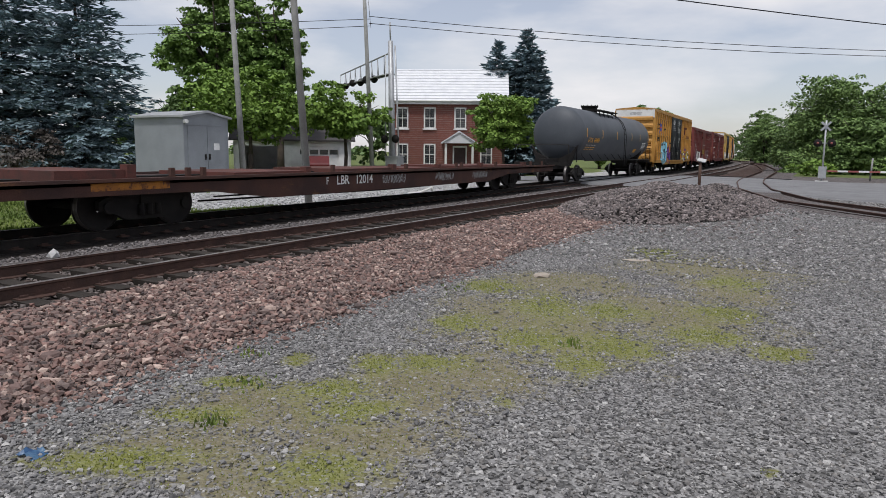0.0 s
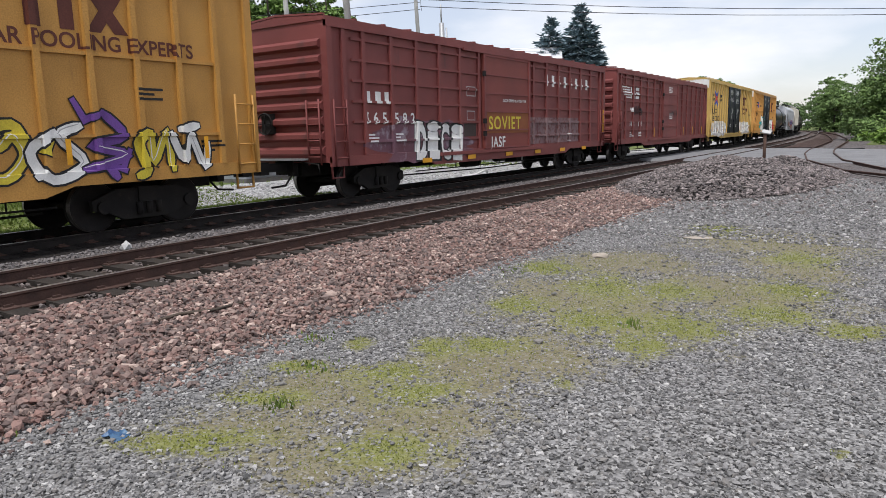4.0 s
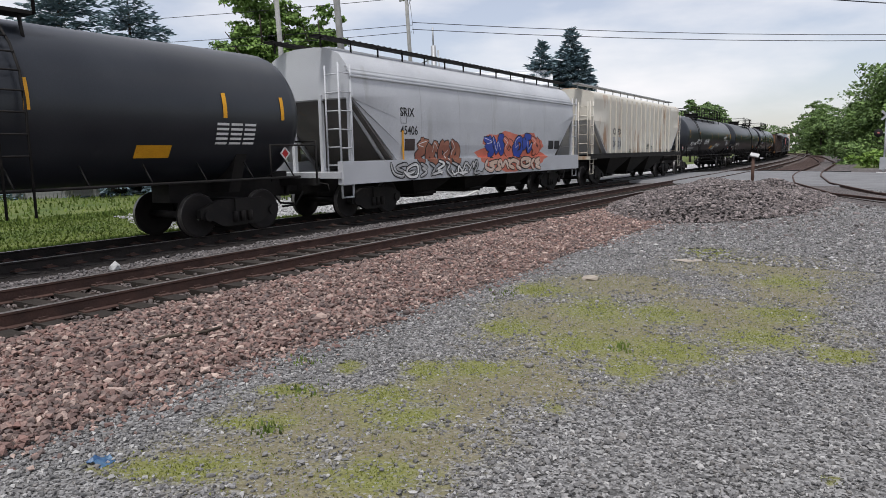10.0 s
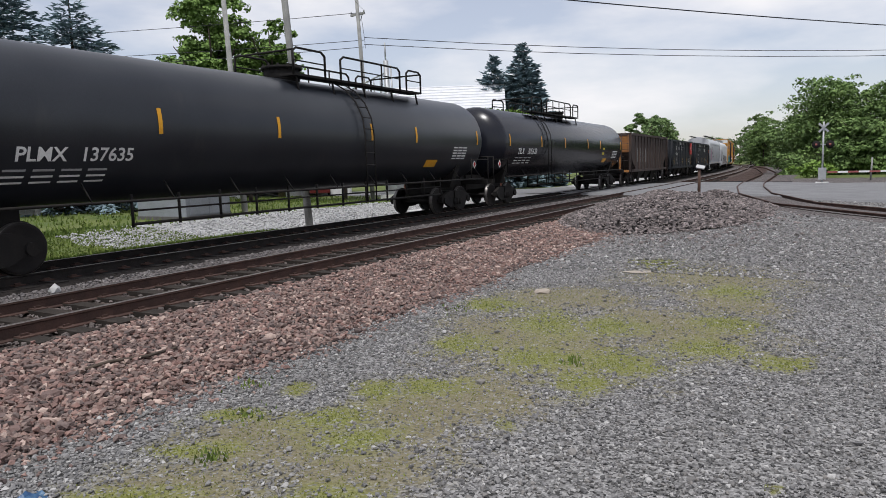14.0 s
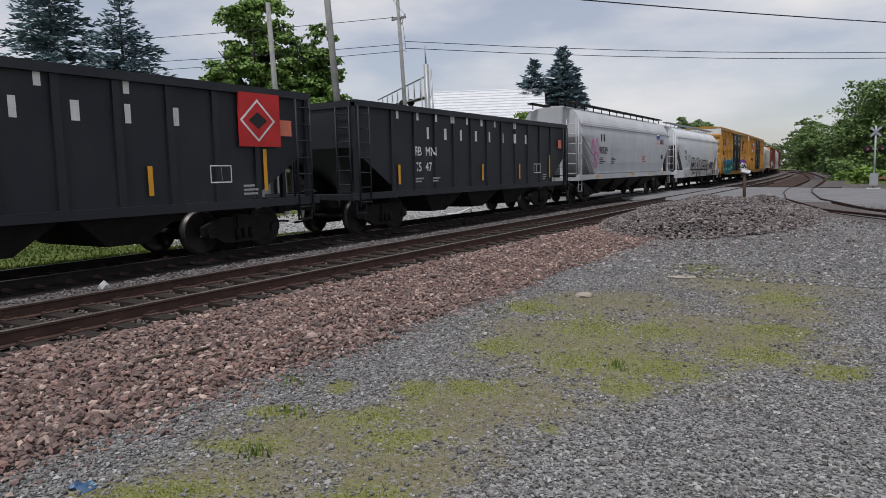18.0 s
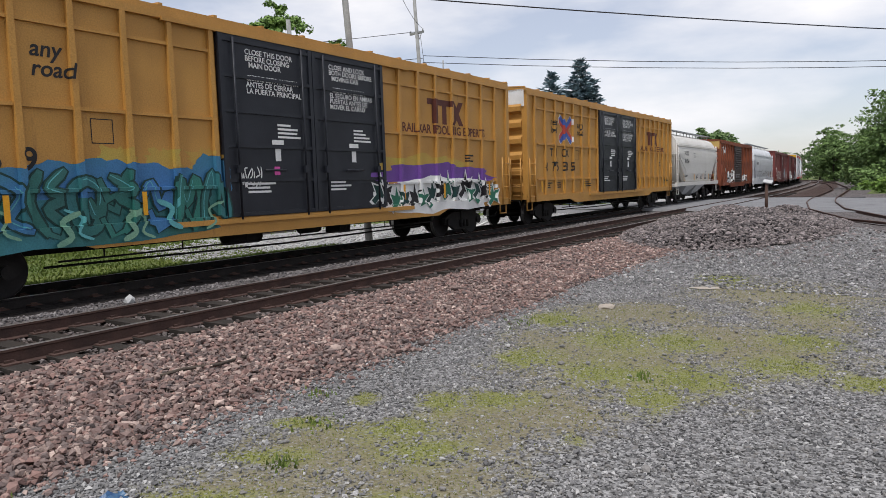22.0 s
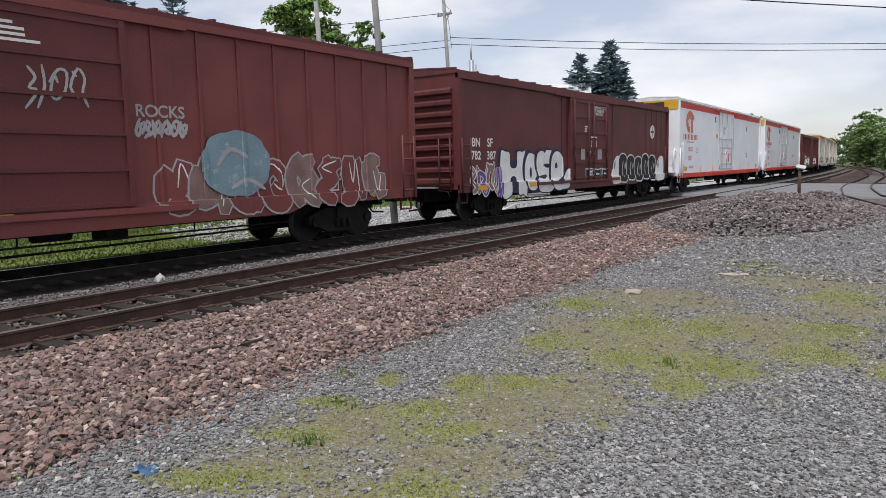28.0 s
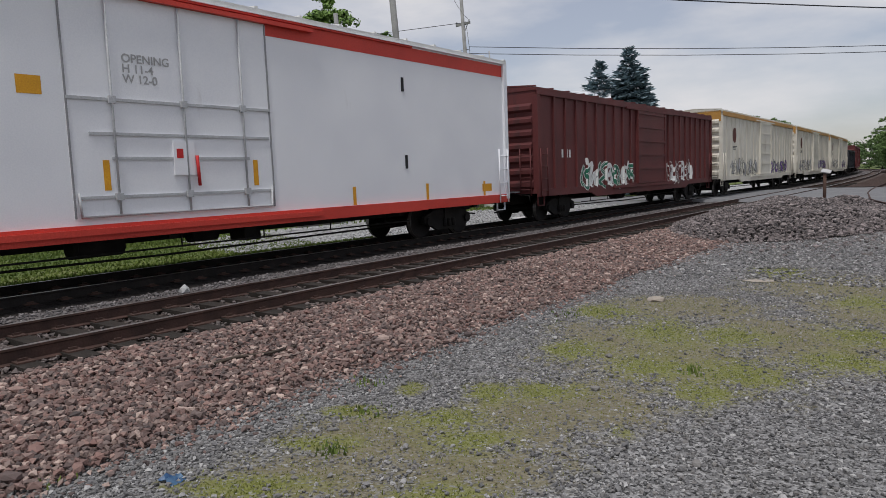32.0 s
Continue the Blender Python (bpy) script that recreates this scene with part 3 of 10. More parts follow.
for nm, rows in (("moss_green", MOSS_GREEN), ("moss_dry", MOSS_DRY)):
    at_pts = ground.data.attributes.new(nm, "FLOAT", "POINT")
    at_pts.data.foreach_set("value", [patch(v.co.x, v.co.y, rows) if -6.2 < v.co.x < 1 and 2 < v.co.y < 17 else -1.5 for v in ground.data.vertices])
tagged(ground, "grey crushed gravel yard with moss patches, ballast and grass", "ground", kind="structure")

# road over the crossing
rg = G()
near_edge = ((-60, 40.5), (-20, 40.5), (-14, 40.2), (-9, 39.3), (-5, 39.6), (-2, 36.5), (0.5, 34), (6, 29.5), (14, 25), (30, 20), (60, 16))
far_edge = ((-60, 47), (-20, 49), (-14, 53.5), (-10, 57.9), (-6, 58.2), (-2.7, 57.3), (1.2, 54), (6, 52.5), (14, 50), (30, 47), (60, 44))
for (a, b), (c, d) in zip(zip(near_edge, near_edge[1:]), zip(far_edge, far_edge[1:])):
    for k in range(6):
        q = [(p[0] + (r[0] - p[0]) * f, p[1] + (r[1] - p[1]) * f) for p, r, f in ((a, c, k / 6), (b, d, k / 6), (b, d, (k + 1) / 6), (a, c, (k + 1) / 6))]
        rg.face([(x, y, 0.0 if -16.5 < x < -7 else -0.12 if x < -24 or x > -3 else -0.06) for x, y in q], True)
for edge, out in ((near_edge, -0.7), (far_edge, 0.7)):
    for a, b in zip(edge, edge[1:]):
        z = lambda x: 0.0 if -16.5 < x < -7 else -0.12 if x < -24 or x > -3 else -0.06
        rg.face([(a[0], a[1], z((a[0] + b[0]) / 2)), (b[0], b[1], z((a[0] + b[0]) / 2)), (b[0], b[1] + out, -0.3), (a[0], a[1] + out, -0.3)], True)
road = part("road", rg, M_ASPH)
tagged(road, "worn pale grey asphalt road over the level crossing", "road", kind="structure")

# ---- stones ----


def stone_mesh(name, places, sizes, mat, flat=0.6, seed=1, small=False):
    """Angular stones, joined into one mesh."""
    rng = np.random.default_rng(seed)
    t = (1 + 5 ** 0.5) / 2
    base = np.array([(-1, t, 0), (1, t, 0), (-1, -t, 0), (1, -t, 0), (0, -1, t), (0, 1, t), (0, -1, -t), (0, 1, -t), (t, 0, -1), (t, 0, 1), (-t, 0, -1), (-t, 0, 1)]) / 1.9
    faces = np.array([(0, 11, 5), (0, 5, 1), (0, 1, 7), (0, 7, 10), (0, 10, 11), (1, 5, 9), (5, 11, 4), (11, 10, 2), (10, 7, 6), (7, 1, 8), (3, 9, 4), (3, 4, 2), (3, 2, 6), (3, 6, 8), (3, 8, 9), (4, 9, 5), (2, 4, 11), (6, 2, 10), (8, 6, 7), (9, 8, 1)])
    if small:
        base = np.array([(-1, -0.8, -0.6), (1, -0.9, -0.6), (0.1, 1, -0.6), (-0.8, 0.5, 0.8), (0.9, 0.4, 0.7), (0, -0.9, 0.9)]) * 0.85
        faces = np.array([(0, 2, 1), (3, 5, 4), (0, 1, 5), (1, 4, 5), (1, 2, 4), (2, 3, 4), (2, 0, 3), (0, 5, 3)])
    n, nv = len(places), len(base)
    v = base[None] * (1 + 0.55 * (rng.random((n, nv, 1)) - 0.5)) * np.stack([0.8 + 0.75 * rng.random(n), 0.65 + 0.35 * rng.random(n), flat * (0.8 + 0.5 * rng.random(n))], 1)[:, None]
    a = rng.random(n) * 6.283
    tilt = (rng.random(n) - 0.5) * 1.5
    ca, sa, ct, st = np.cos(a), np.sin(a), np.cos(tilt), np.sin(tilt)
    x, y, z = v[..., 0], v[..., 1], v[..., 2]
    y, z = y * ct[:, None] - z * st[:, None], y * st[:, None] + z * ct[:, None]
    x, y = x * ca[:, None] - y * sa[:, None], x * sa[:, None] + y * ca[:, None]
    v = np.stack([x, y, z], -1) * np.asarray(sizes)[:, None, None] * 0.5 + np.asarray(places)[:, None]
    me = bpy.data.meshes.new(name)
    me.from_pydata(v.reshape(-1, 3).tolist(), [], (faces[None] + nv * np.arange(n)[:, None, None]).reshape(-1, 3).tolist())
    me.materials.append(mat)
    return me


def scatter(n, x0, x1, y0, y1, size, lift, seed, keep=None, bias=1.0):
    rng = np.random.default_rng(seed)
    pts, sz = [], []
    while len(pts) < n:
        x, y = x0 + (x1 - x0) * rng.random(), y0 + (y1 - y0) * rng.random() ** bias
        if keep and not keep(x, y):
            continue
        s = size * (0.55 + 0.9 * rng.random() ** 2)
        pts.append((x, y, ground_z(x, y) + s * lift * rng.uniform(0.3, 1.7)))
        sz.append(s)
    return pts, sz


def mossy(x, y):
    """How thick the growth is at a place, 0 to 1."""
    return min(1.0, max(0.0, max(1.4 * patch(x, y, MOSS_GREEN) + 0.5, 1.3 * patch(x, y, MOSS_DRY) + 0.4)))


thin = random.Random(77)
heap_h = lambda x, y: 0.74 * max(0.0, 1 - ((x + 5.5 + 0.5 * noise.noise((y * 0.35, 2, 1))) / 3.4) ** 2 - ((y - 27.2) / 8.4) ** 2) * (0.85 + 0.5 * noise.noise((x * 0.6, y * 0.5, 9)))
toe = lambda x, y: x < -5.85 + 0.3 * noise.noise((x * 0.9, y * 0.5, 5)) + 0.35 * thin.random() ** 2
p, s = scatter(56000, -8.5, -5.35, 1.5, 14, 0.053, 0.55, 11, toe, 1.35)
tagged(part("ballast_stones", stone_mesh("ballast_stones", p, s, M_BALL, 0.7, 2, True), None), "reddish brown crushed ballast stones beside the track", "ballast", kind="stuff")
p, s = scatter(36000, -8.5, -5.35, 13.5, 42, 0.064, 0.4, 21, toe, 1.3)
tagged(part("ballast_stones", stone_mesh("ballast_stones", p, s, M_BALL, 0.65, 22, True), None), "reddish brown crushed ballast stones along the track", "ballast", kind="stuff")
p, s = scatter(6500, -6.0, -4.8, 1.8, 26, 0.048, 0.2, 23, lambda x, y: thin.random() < ((-4.8 - x) / 1.15) ** 3 * (0.7 + noise.noise((x, y * 0.6, 2))), 1.4)
tagged(part("stray_stones", stone_mesh("stray_stones", p, s, M_BALL, 0.6, 24, True), None), "stray brown ballast stones on the edge of the gravel", "gravel", kind="stuff")
p, s = scatter(900, -8.4, -5.5, 1.5, 30, 0.1, 0.3, 18, toe, 1.5)
tagged(part("ballast_stones", stone_mesh("ballast_stones", p, s, M_BALL, 0.6, seed=9), None), "larger loose ballast stones beside the track", "ballast", kind="stuff")
p, s = scatter(3000, -8.75, -8.0, 1.5, 40, 0.07, 0.15, 19, lambda x, y: noise.noise((x, y * 0.5, 8)) > -0.1, 1.6)
tagged(part("ballast_stones", stone_mesh("ballast_stones", p, s, M_BALLR, 0.6, seed=10), None), "rust-red stained ballast stones along the rail", "ballast", kind="stuff")
p, s = scatter(8000, -10.9, -8.5, 1.5, 42, 0.065, 0.1, 12, None, 1.4)
p = [(x, y, z + 0.03) for x, y, z in p if (y + 29.7) % 0.52 > 0.13 and (y + 29.7) % 0.52 < 0.39]
s = s[: len(p)]
tagged(part("ballast_stones", stone_mesh("ballast_stones", p, s, M_CRIBST, 0.65, 3, True), None), "dusty pale brown ballast stones between the ties", "ballast", kind="stuff")
p, s = scatter(7000, -12.0, -10.85, 3, 45, 0.06, 0.2, 13, None, 1.4)
tagged(part("track_gravel", stone_mesh("track_gravel", p, s, M_GREYST, 0.65, 4, True), None), "grey gravel between the two tracks", "gravel", kind="stuff")
p, s = scatter(96000, -5.9, 2.0, 2.2, 22, 0.0275, 0.2, 14, lambda x, y: x < 0.6 * y + 0.3 and thin.random() > mossy(x, y) * 0.93, 1.55)
tagged(part("gravel_stones", stone_mesh("gravel_stones", p, s, M_PEB, 0.75, 5, True), None), "small grey gravel stones on the yard", "gravel", kind="stuff")
p, s = scatter(16000, -5.6, 4.5, 13, 36, 0.06, 0.15, 41, lambda x, y: x < 0.25 * y - 2.2 and heap_h(x, y) < 0.02, 1.3)
tagged(part("gravel_stones", stone_mesh("gravel_stones", p, s, M_PEB, 0.6, 42, True), None), "grey gravel stones farther out on the yard", "gravel", kind="stuff")
p, s = scatter(900, -5.9, 1.5, 2.2, 22, 0.045, 0.25, 15, lambda x, y: x < 0.6 * y + 0.5, 1.4)
tagged(part("gravel_stones", stone_mesh("gravel_stones", p, s, M_PEB, seed=6), None), "larger loose grey stones on the yard", "gravel", kind="stuff")
p, s = scatter(7000, -20, -15.7, 13, 42, 0.09, 0.2, 16, None, 1.2)
tagged(part("pale_gravel_stones", stone_mesh("pale_gravel_stones", p, s, M_LIGHTST, 0.65, 7, True), None), "pale grey gravel stones beyond the far track", "gravel", kind="stuff")

# heap of spare ballast
hg = G()
hx, hy = steps((-9.0, -1.7, 0.3)), steps((18.2, 36.2, 0.6))
hg.v = [(x, y, ground_z(x, y) - 0.05 + heap_h(x, y)) for y in hy for x in hx]
for j in range(len(hy) - 1):
    for i in range(len(hx) - 1):
        a = j * len(hx) + i
        hg.f.append((a, a + 1, a + len(hx) + 1, a + len(hx)))
        hg.s.append(True)
# sheet below the heap stones takes the same near-black colour
heap = part("stone_heap", hg, M_OILSHADE)
tagged(heap, "low heap of grey-brown ballast stone beside the track", "stone heap", kind="stuff")
p, s = scatter(21000, -8.9, -0.9, 16.5, 36, 0.085, 0.2, 17, lambda x, y: heap_h(x, y) > 0.02 or thin.random() < 0.16 * (1.3 - math.hypot((x + 5.5) / 4.3, (y - 27) / 11)))
p = [(x, y, z + heap_h(x, y)) for x, y, z in p]
part("heap_stones", stone_mesh("heap_stones", p, s, M_HEAPST, 0.7, 8, True), None, heap)

# single stones and litter
for nm, lab, x, y, w, d, h, m in (("flat_stone", "flat pale broken stone lying on the moss", -4.45, 10.67, 0.36, 0.26, 0.07, M_TANST), ("flat_stone", "thin pale stone slab at the foot of the ballast", -6.08, 11.6, 0.5, 0.24, 0.05, M_TANST),
                                  ("flat_stone", "pale slab sunk in the gravel", -3.6, 13.0, 0.6, 0.3, 0.03, M_TANST), ("white_stone", "white block of stone between the tracks", -11.46, 7.66, 0.3, 0.22, 0.18, M_LIGHTST)):
    sm = stone_mesh(nm, [(0, 0, 0)], [1.0], m, 1.0, seed=int(abs(x * 100)))
    ob = part(nm, sm, None)
    ob.matrix_basis = pose(x, y, ground_z(x, y) + h * 0.4, 0, 0, 20) @ Matrix.Diagonal((w, d, h, 1))
    tagged(ob, lab, "stone")
stick = G().rod([(-0.45, -0.1, 0), (-0.15, 0.0, 0.03), (0.2, 0.03, 0.02), (0.5, 0.12, 0.04)], 0.018)
tagged(part("stick", stick, M_BARK, at=pose(-6.8, 5.45, -0.12, 0, 0, 60)), "dark broken stick lying on the ballast", "stick")
litter = G()
rnd = random.Random(4)
lp = [[(i * 0.05 - 0.1 + rnd.uniform(-0.012, 0.012), j * 0.05 - 0.1 + rnd.uniform(-0.012, 0.012), rnd.uniform(0.0, 0.07)) for i in range(5)] for j in range(5)]
for j in range(4):
    for i in range(4):
        litter.face((lp[j][i], lp[j][i + 1], lp[j + 1][i + 1], lp[j + 1][i]))
tagged(part("crumpled_wrapper", litter, surf("blue_plastic", (0.02, 0.06, 0.15), (0.06, 0.13, 0.22), 12, 0.35), at=pose(-4.9, 3.41, -0.2) @ Matrix.Diagonal((0.7, 0.6, 0.7, 1))), "crumpled blue plastic wrapper on the gravel", "litter")
drift = G().rod([(-0.9, 0, 0.05), (-0.3, 0.1, 0.16), (0.2, 0.0, 0.2), (0.9, 0.12, 0.1)], 0.05).rod([(-0.3, 0.1, 0.16), (0.1, 0.5, 0.12)], 0.035)
tagged(part("branch", drift, M_UNDER, at=pose(-4.3, 24.2, 0.12, 0, 0, 10) @ Matrix.Diagonal((0.6, 0.6, 0.7, 1))), "dark dead branch on the stone heap", "branch")


pipe = G().rod([(0, 0, 0.03), (0.5, 0.15, 0.08), (1.0, 0.3, 0.3), (1.02, 0.35, 0.12)], 0.05, 8)
tagged(part("bent_pipe", pipe, M_TRIMW, at=pose(-16.96, 27.38, -0.25)), "white bent pipe lying on the pale gravel", "pipe")


def blades(n, area, height, seed, width=0.012):
    rng = random.Random(seed)
    bg = G()
    for _ in range(n):
        x, y = area(rng)
        h, a = height * rng.uniform(0.5, 1.3), rng.uniform(0, 6.28)
        dx, dy, lean = math.cos(a) * width, math.sin(a) * width, rng.uniform(0, 0.6) * h
        z = ground_z(x, y) if -60 < x < 40 else GZ
        lx, ly = math.cos(a + 1.4) * lean, math.sin(a + 1.4) * lean
        bg.face(((x - dx, y - dy, z), (x + dx, y + dy, z), (x + lx, y + ly, z + h)))
    return bg


for x, y, r in ((-4.38, 4.29, 0.12), (-4.77, 5.02, 0.22), (-5.3, 5.6, 0.18), (-5.05, 9.2, 0.4), (-1.1, 4.1, 0.12), (-5.6, 3.0, 0.15), (-2.9, 7.4, 0.2)):
    tagged(part("weed_tuft", blades(45, lambda q: (x + q.gauss(0, r * 0.45), y + q.gauss(0, r * 0.45)), 0.045, int(x * 50)), M_GRASSB), "small green weed tuft growing in the gravel", "weed", "weeds in the yard", "stuff")


def moss_at(q):
    while True:
        x, y = q.uniform(-5.7, -0.5), 2.8 + 12.5 * q.random() ** 1.4
        if q.random() < max(0.9 * patch(x, y, MOSS_GREEN) + 0.2, 0.25 * patch(x, y, MOSS_DRY) + 0.1):
            return x, y


tagged(part("moss_grass", blades(22000, moss_at, 0.013, 5, 0.005), M_MOSSB), "thin yellow-green grass and moss on the gravel", "grass", kind="stuff")
tagged(part("verge_grass", blades(22000, lambda q: (q.uniform(-22, -15.7), q.uniform(2, 16)), 0.055, 6, 0.025), M_GRASSB), "green grass verge beyond the far track", "grass", kind="stuff")
tagged(part("verge_weeds", blades(9000, lambda q: (-15.0 - 1.7 * q.random() ** 1.5, q.uniform(2, 17)), 0.13, 9, 0.035), M_WEED), "bright green leafy weeds along the far rail", "weeds", kind="stuff")
tagged(part("lawn_grass", blades(9000, lambda q: (q.uniform(-45, -20), q.uniform(5, 40)), 0.14, 8, 0.04), M_GRASSB), "green lawn by the houses", "grass", kind="stuff")

# ---- tracks ----
RAIL = [(-0.07, -0.185), (0.07, -0.185), (0.07, -0.172), (0.012, -0.155), (0.01, -0.045), (0.036, -0.03), (0.036, -0.004), (0.028, 0.0), (-0.028, 0.0), (-0.036, -0.004), (-0.036, -0.03), (-0.01, -0.045), (-0.012, -0.155), (-0.07, -0.172)]


def rail_mesh(path, top=RAIL_Z, head=M_STEEL, web=M_RUST):
    rg2 = G()
    n = len(RAIL)
    for x, y, h in path:
        rg2.v += [(x + u * math.cos(h), y + u * math.sin(h), top + w) for u, w in RAIL]
    ids = []
    for i in range(len(path) - 1):
        for k in range(n):
            j = (k + 1) % n
            rg2.f.append((i * n + k, i * n + j, (i + 1) * n + j, (i + 1) * n + k))
            rg2.s.append(False)
            ids.append(1 if k in (6, 7, 8) else 0)
    me = rg2.data("rail", [web, head])
    me.polygons.foreach_set("material_index", ids)
    return me


def track(name, label, path_of, s0, s1, tie_s1, top_z=RAIL_Z):
    """Two rails and, up to tie_s1, timber ties with plates."""
    top = thing(name, label, "railway track", kind="structure")
    ss = steps((s0, min(s1, 35), 9), (min(s1, 35), s1, 5)) if s1 > 35 else steps((s0, s1, 3))
    for off in (-0.753, 0.753):
        # far rail webs share the ties' near-black, shade included
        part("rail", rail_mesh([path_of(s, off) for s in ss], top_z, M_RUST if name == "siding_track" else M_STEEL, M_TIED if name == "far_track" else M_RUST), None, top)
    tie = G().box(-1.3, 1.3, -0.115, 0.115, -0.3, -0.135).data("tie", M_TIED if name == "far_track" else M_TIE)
    plate = G()
    for u in (-0.753, 0.753):
        plate.box(u - 0.18, u + 0.18, -0.09, 0.09, -0.135, -0.118)
        plate.box(u - 0.1, u - 0.075, -0.05, 0.05, -0.12, -0.09).box(u + 0.075, u + 0.1, -0.05, 0.05, -0.12, -0.09)
    plate = plate.data("tie_plates", M_RUST)
    s = s0 + 0.3
    rng = random.Random(3)
    while s < tie_s1:
        x, y, h = path_of(s, 0)
        m = pose(x, y, RAIL_Z - 0.02 + rng.uniform(-0.012, 0.008), 0, 0, math.degrees(h) + rng.uniform(-1.2, 1.2))
        t = part("tie", tie, None, top, at=m)
        part("tie_plates", plate, None, t)
        s += 0.52
    return top


track("near_track", "empty railway track with brown rails on timber ties", lambda s, o: line(s, 4.07 + o), -30, 420, 75)
track("far_track", "railway track with dark rails under the train", lambda s, o: line(s, o), -60, 420, 45)


SIDE = [(9.0, 17.0), (5.0, 20.2), (1.6, 24.3), (-0.9, 28.6), (-2.6, 33.5), (-3.8, 39.5), (-4.7, 48), (-5.2, 58), (-5.5, 72), (-6.0, 88), (-7.9, 110), (-10.9, 140), (-16.4, 175)]


def side_path(s, o):
    """The siding's line through its set-out points, by arc length from the first."""
    for a, b, c in zip(SIDE, SIDE[1:], SIDE[2:] + [None]):
        d = math.dist(a, b)
        if s <= d or c is None:
            k = s / d
            i = SIDE.index(a)
            p0, p3 = SIDE[max(i - 1, 0)], SIDE[min(i + 2, len(SIDE) - 1)]
            f = lambda t: tuple(0.5 * (2 * a[j] + (b[j] - p0[j]) * t + (2 * p0[j] - 5 * a[j] + 4 * b[j] - p3[j]) * t * t + (3 * a[j] - p0[j] - 3 * b[j] + p3[j]) * t ** 3) for j in (0, 1))
            (x, y), (x2, y2) = f(k), f(k + 0.02)
            h = math.atan2(-(x2 - x), y2 - y)
            return x + o * math.cos(h), y + o * math.sin(h), h
        s -= d


track("siding_track", "curved siding with rusty rails beside the road", side_path, 0.2, 160, 0, -0.02)

sg = G()
for k in range(24):
    q = []
    for sk, o in ((k, -0.72), (k, 0.72), (k + 1, 0.72), (k + 1, -0.72)):
        x, y, h = side_path(0.3 + sk * 1.0, o)
        q.append((x, y, -0.105))
    sg.face(q)
    for sd in (-1, 1):
        a, b = side_path(0.3 + k, sd * 0.79), side_path(1.3 + k, sd * 0.79)
        c, d = side_path(0.3 + k, sd * 1.25), side_path(1.3 + k, sd * 1.25)
        sg.face([(a[0], a[1], -0.12), (b[0], b[1], -0.12), (d[0], d[1], -0.22), (c[0], c[1], -0.22)])
tagged(part("track_bed", sg, M_GREYBED), "dark brown dirt between the rails of the siding", "track bed", kind="structure")

# ---- trees ----


def quads(name, centre, u, v, mat):
    """Many small leaf faces in one mesh."""
    n = len(centre)
    p = np.stack([centre - u, centre + v * 0.7, centre + u, centre - v * 0.7], 1).reshape(-1, 3)
    me = bpy.data.meshes.new(name)
    me.from_pydata(p.tolist(), [], (np.arange(n)[:, None] * 4 + np.arange(4)).tolist())
    me.materials.append(mat)
    return me


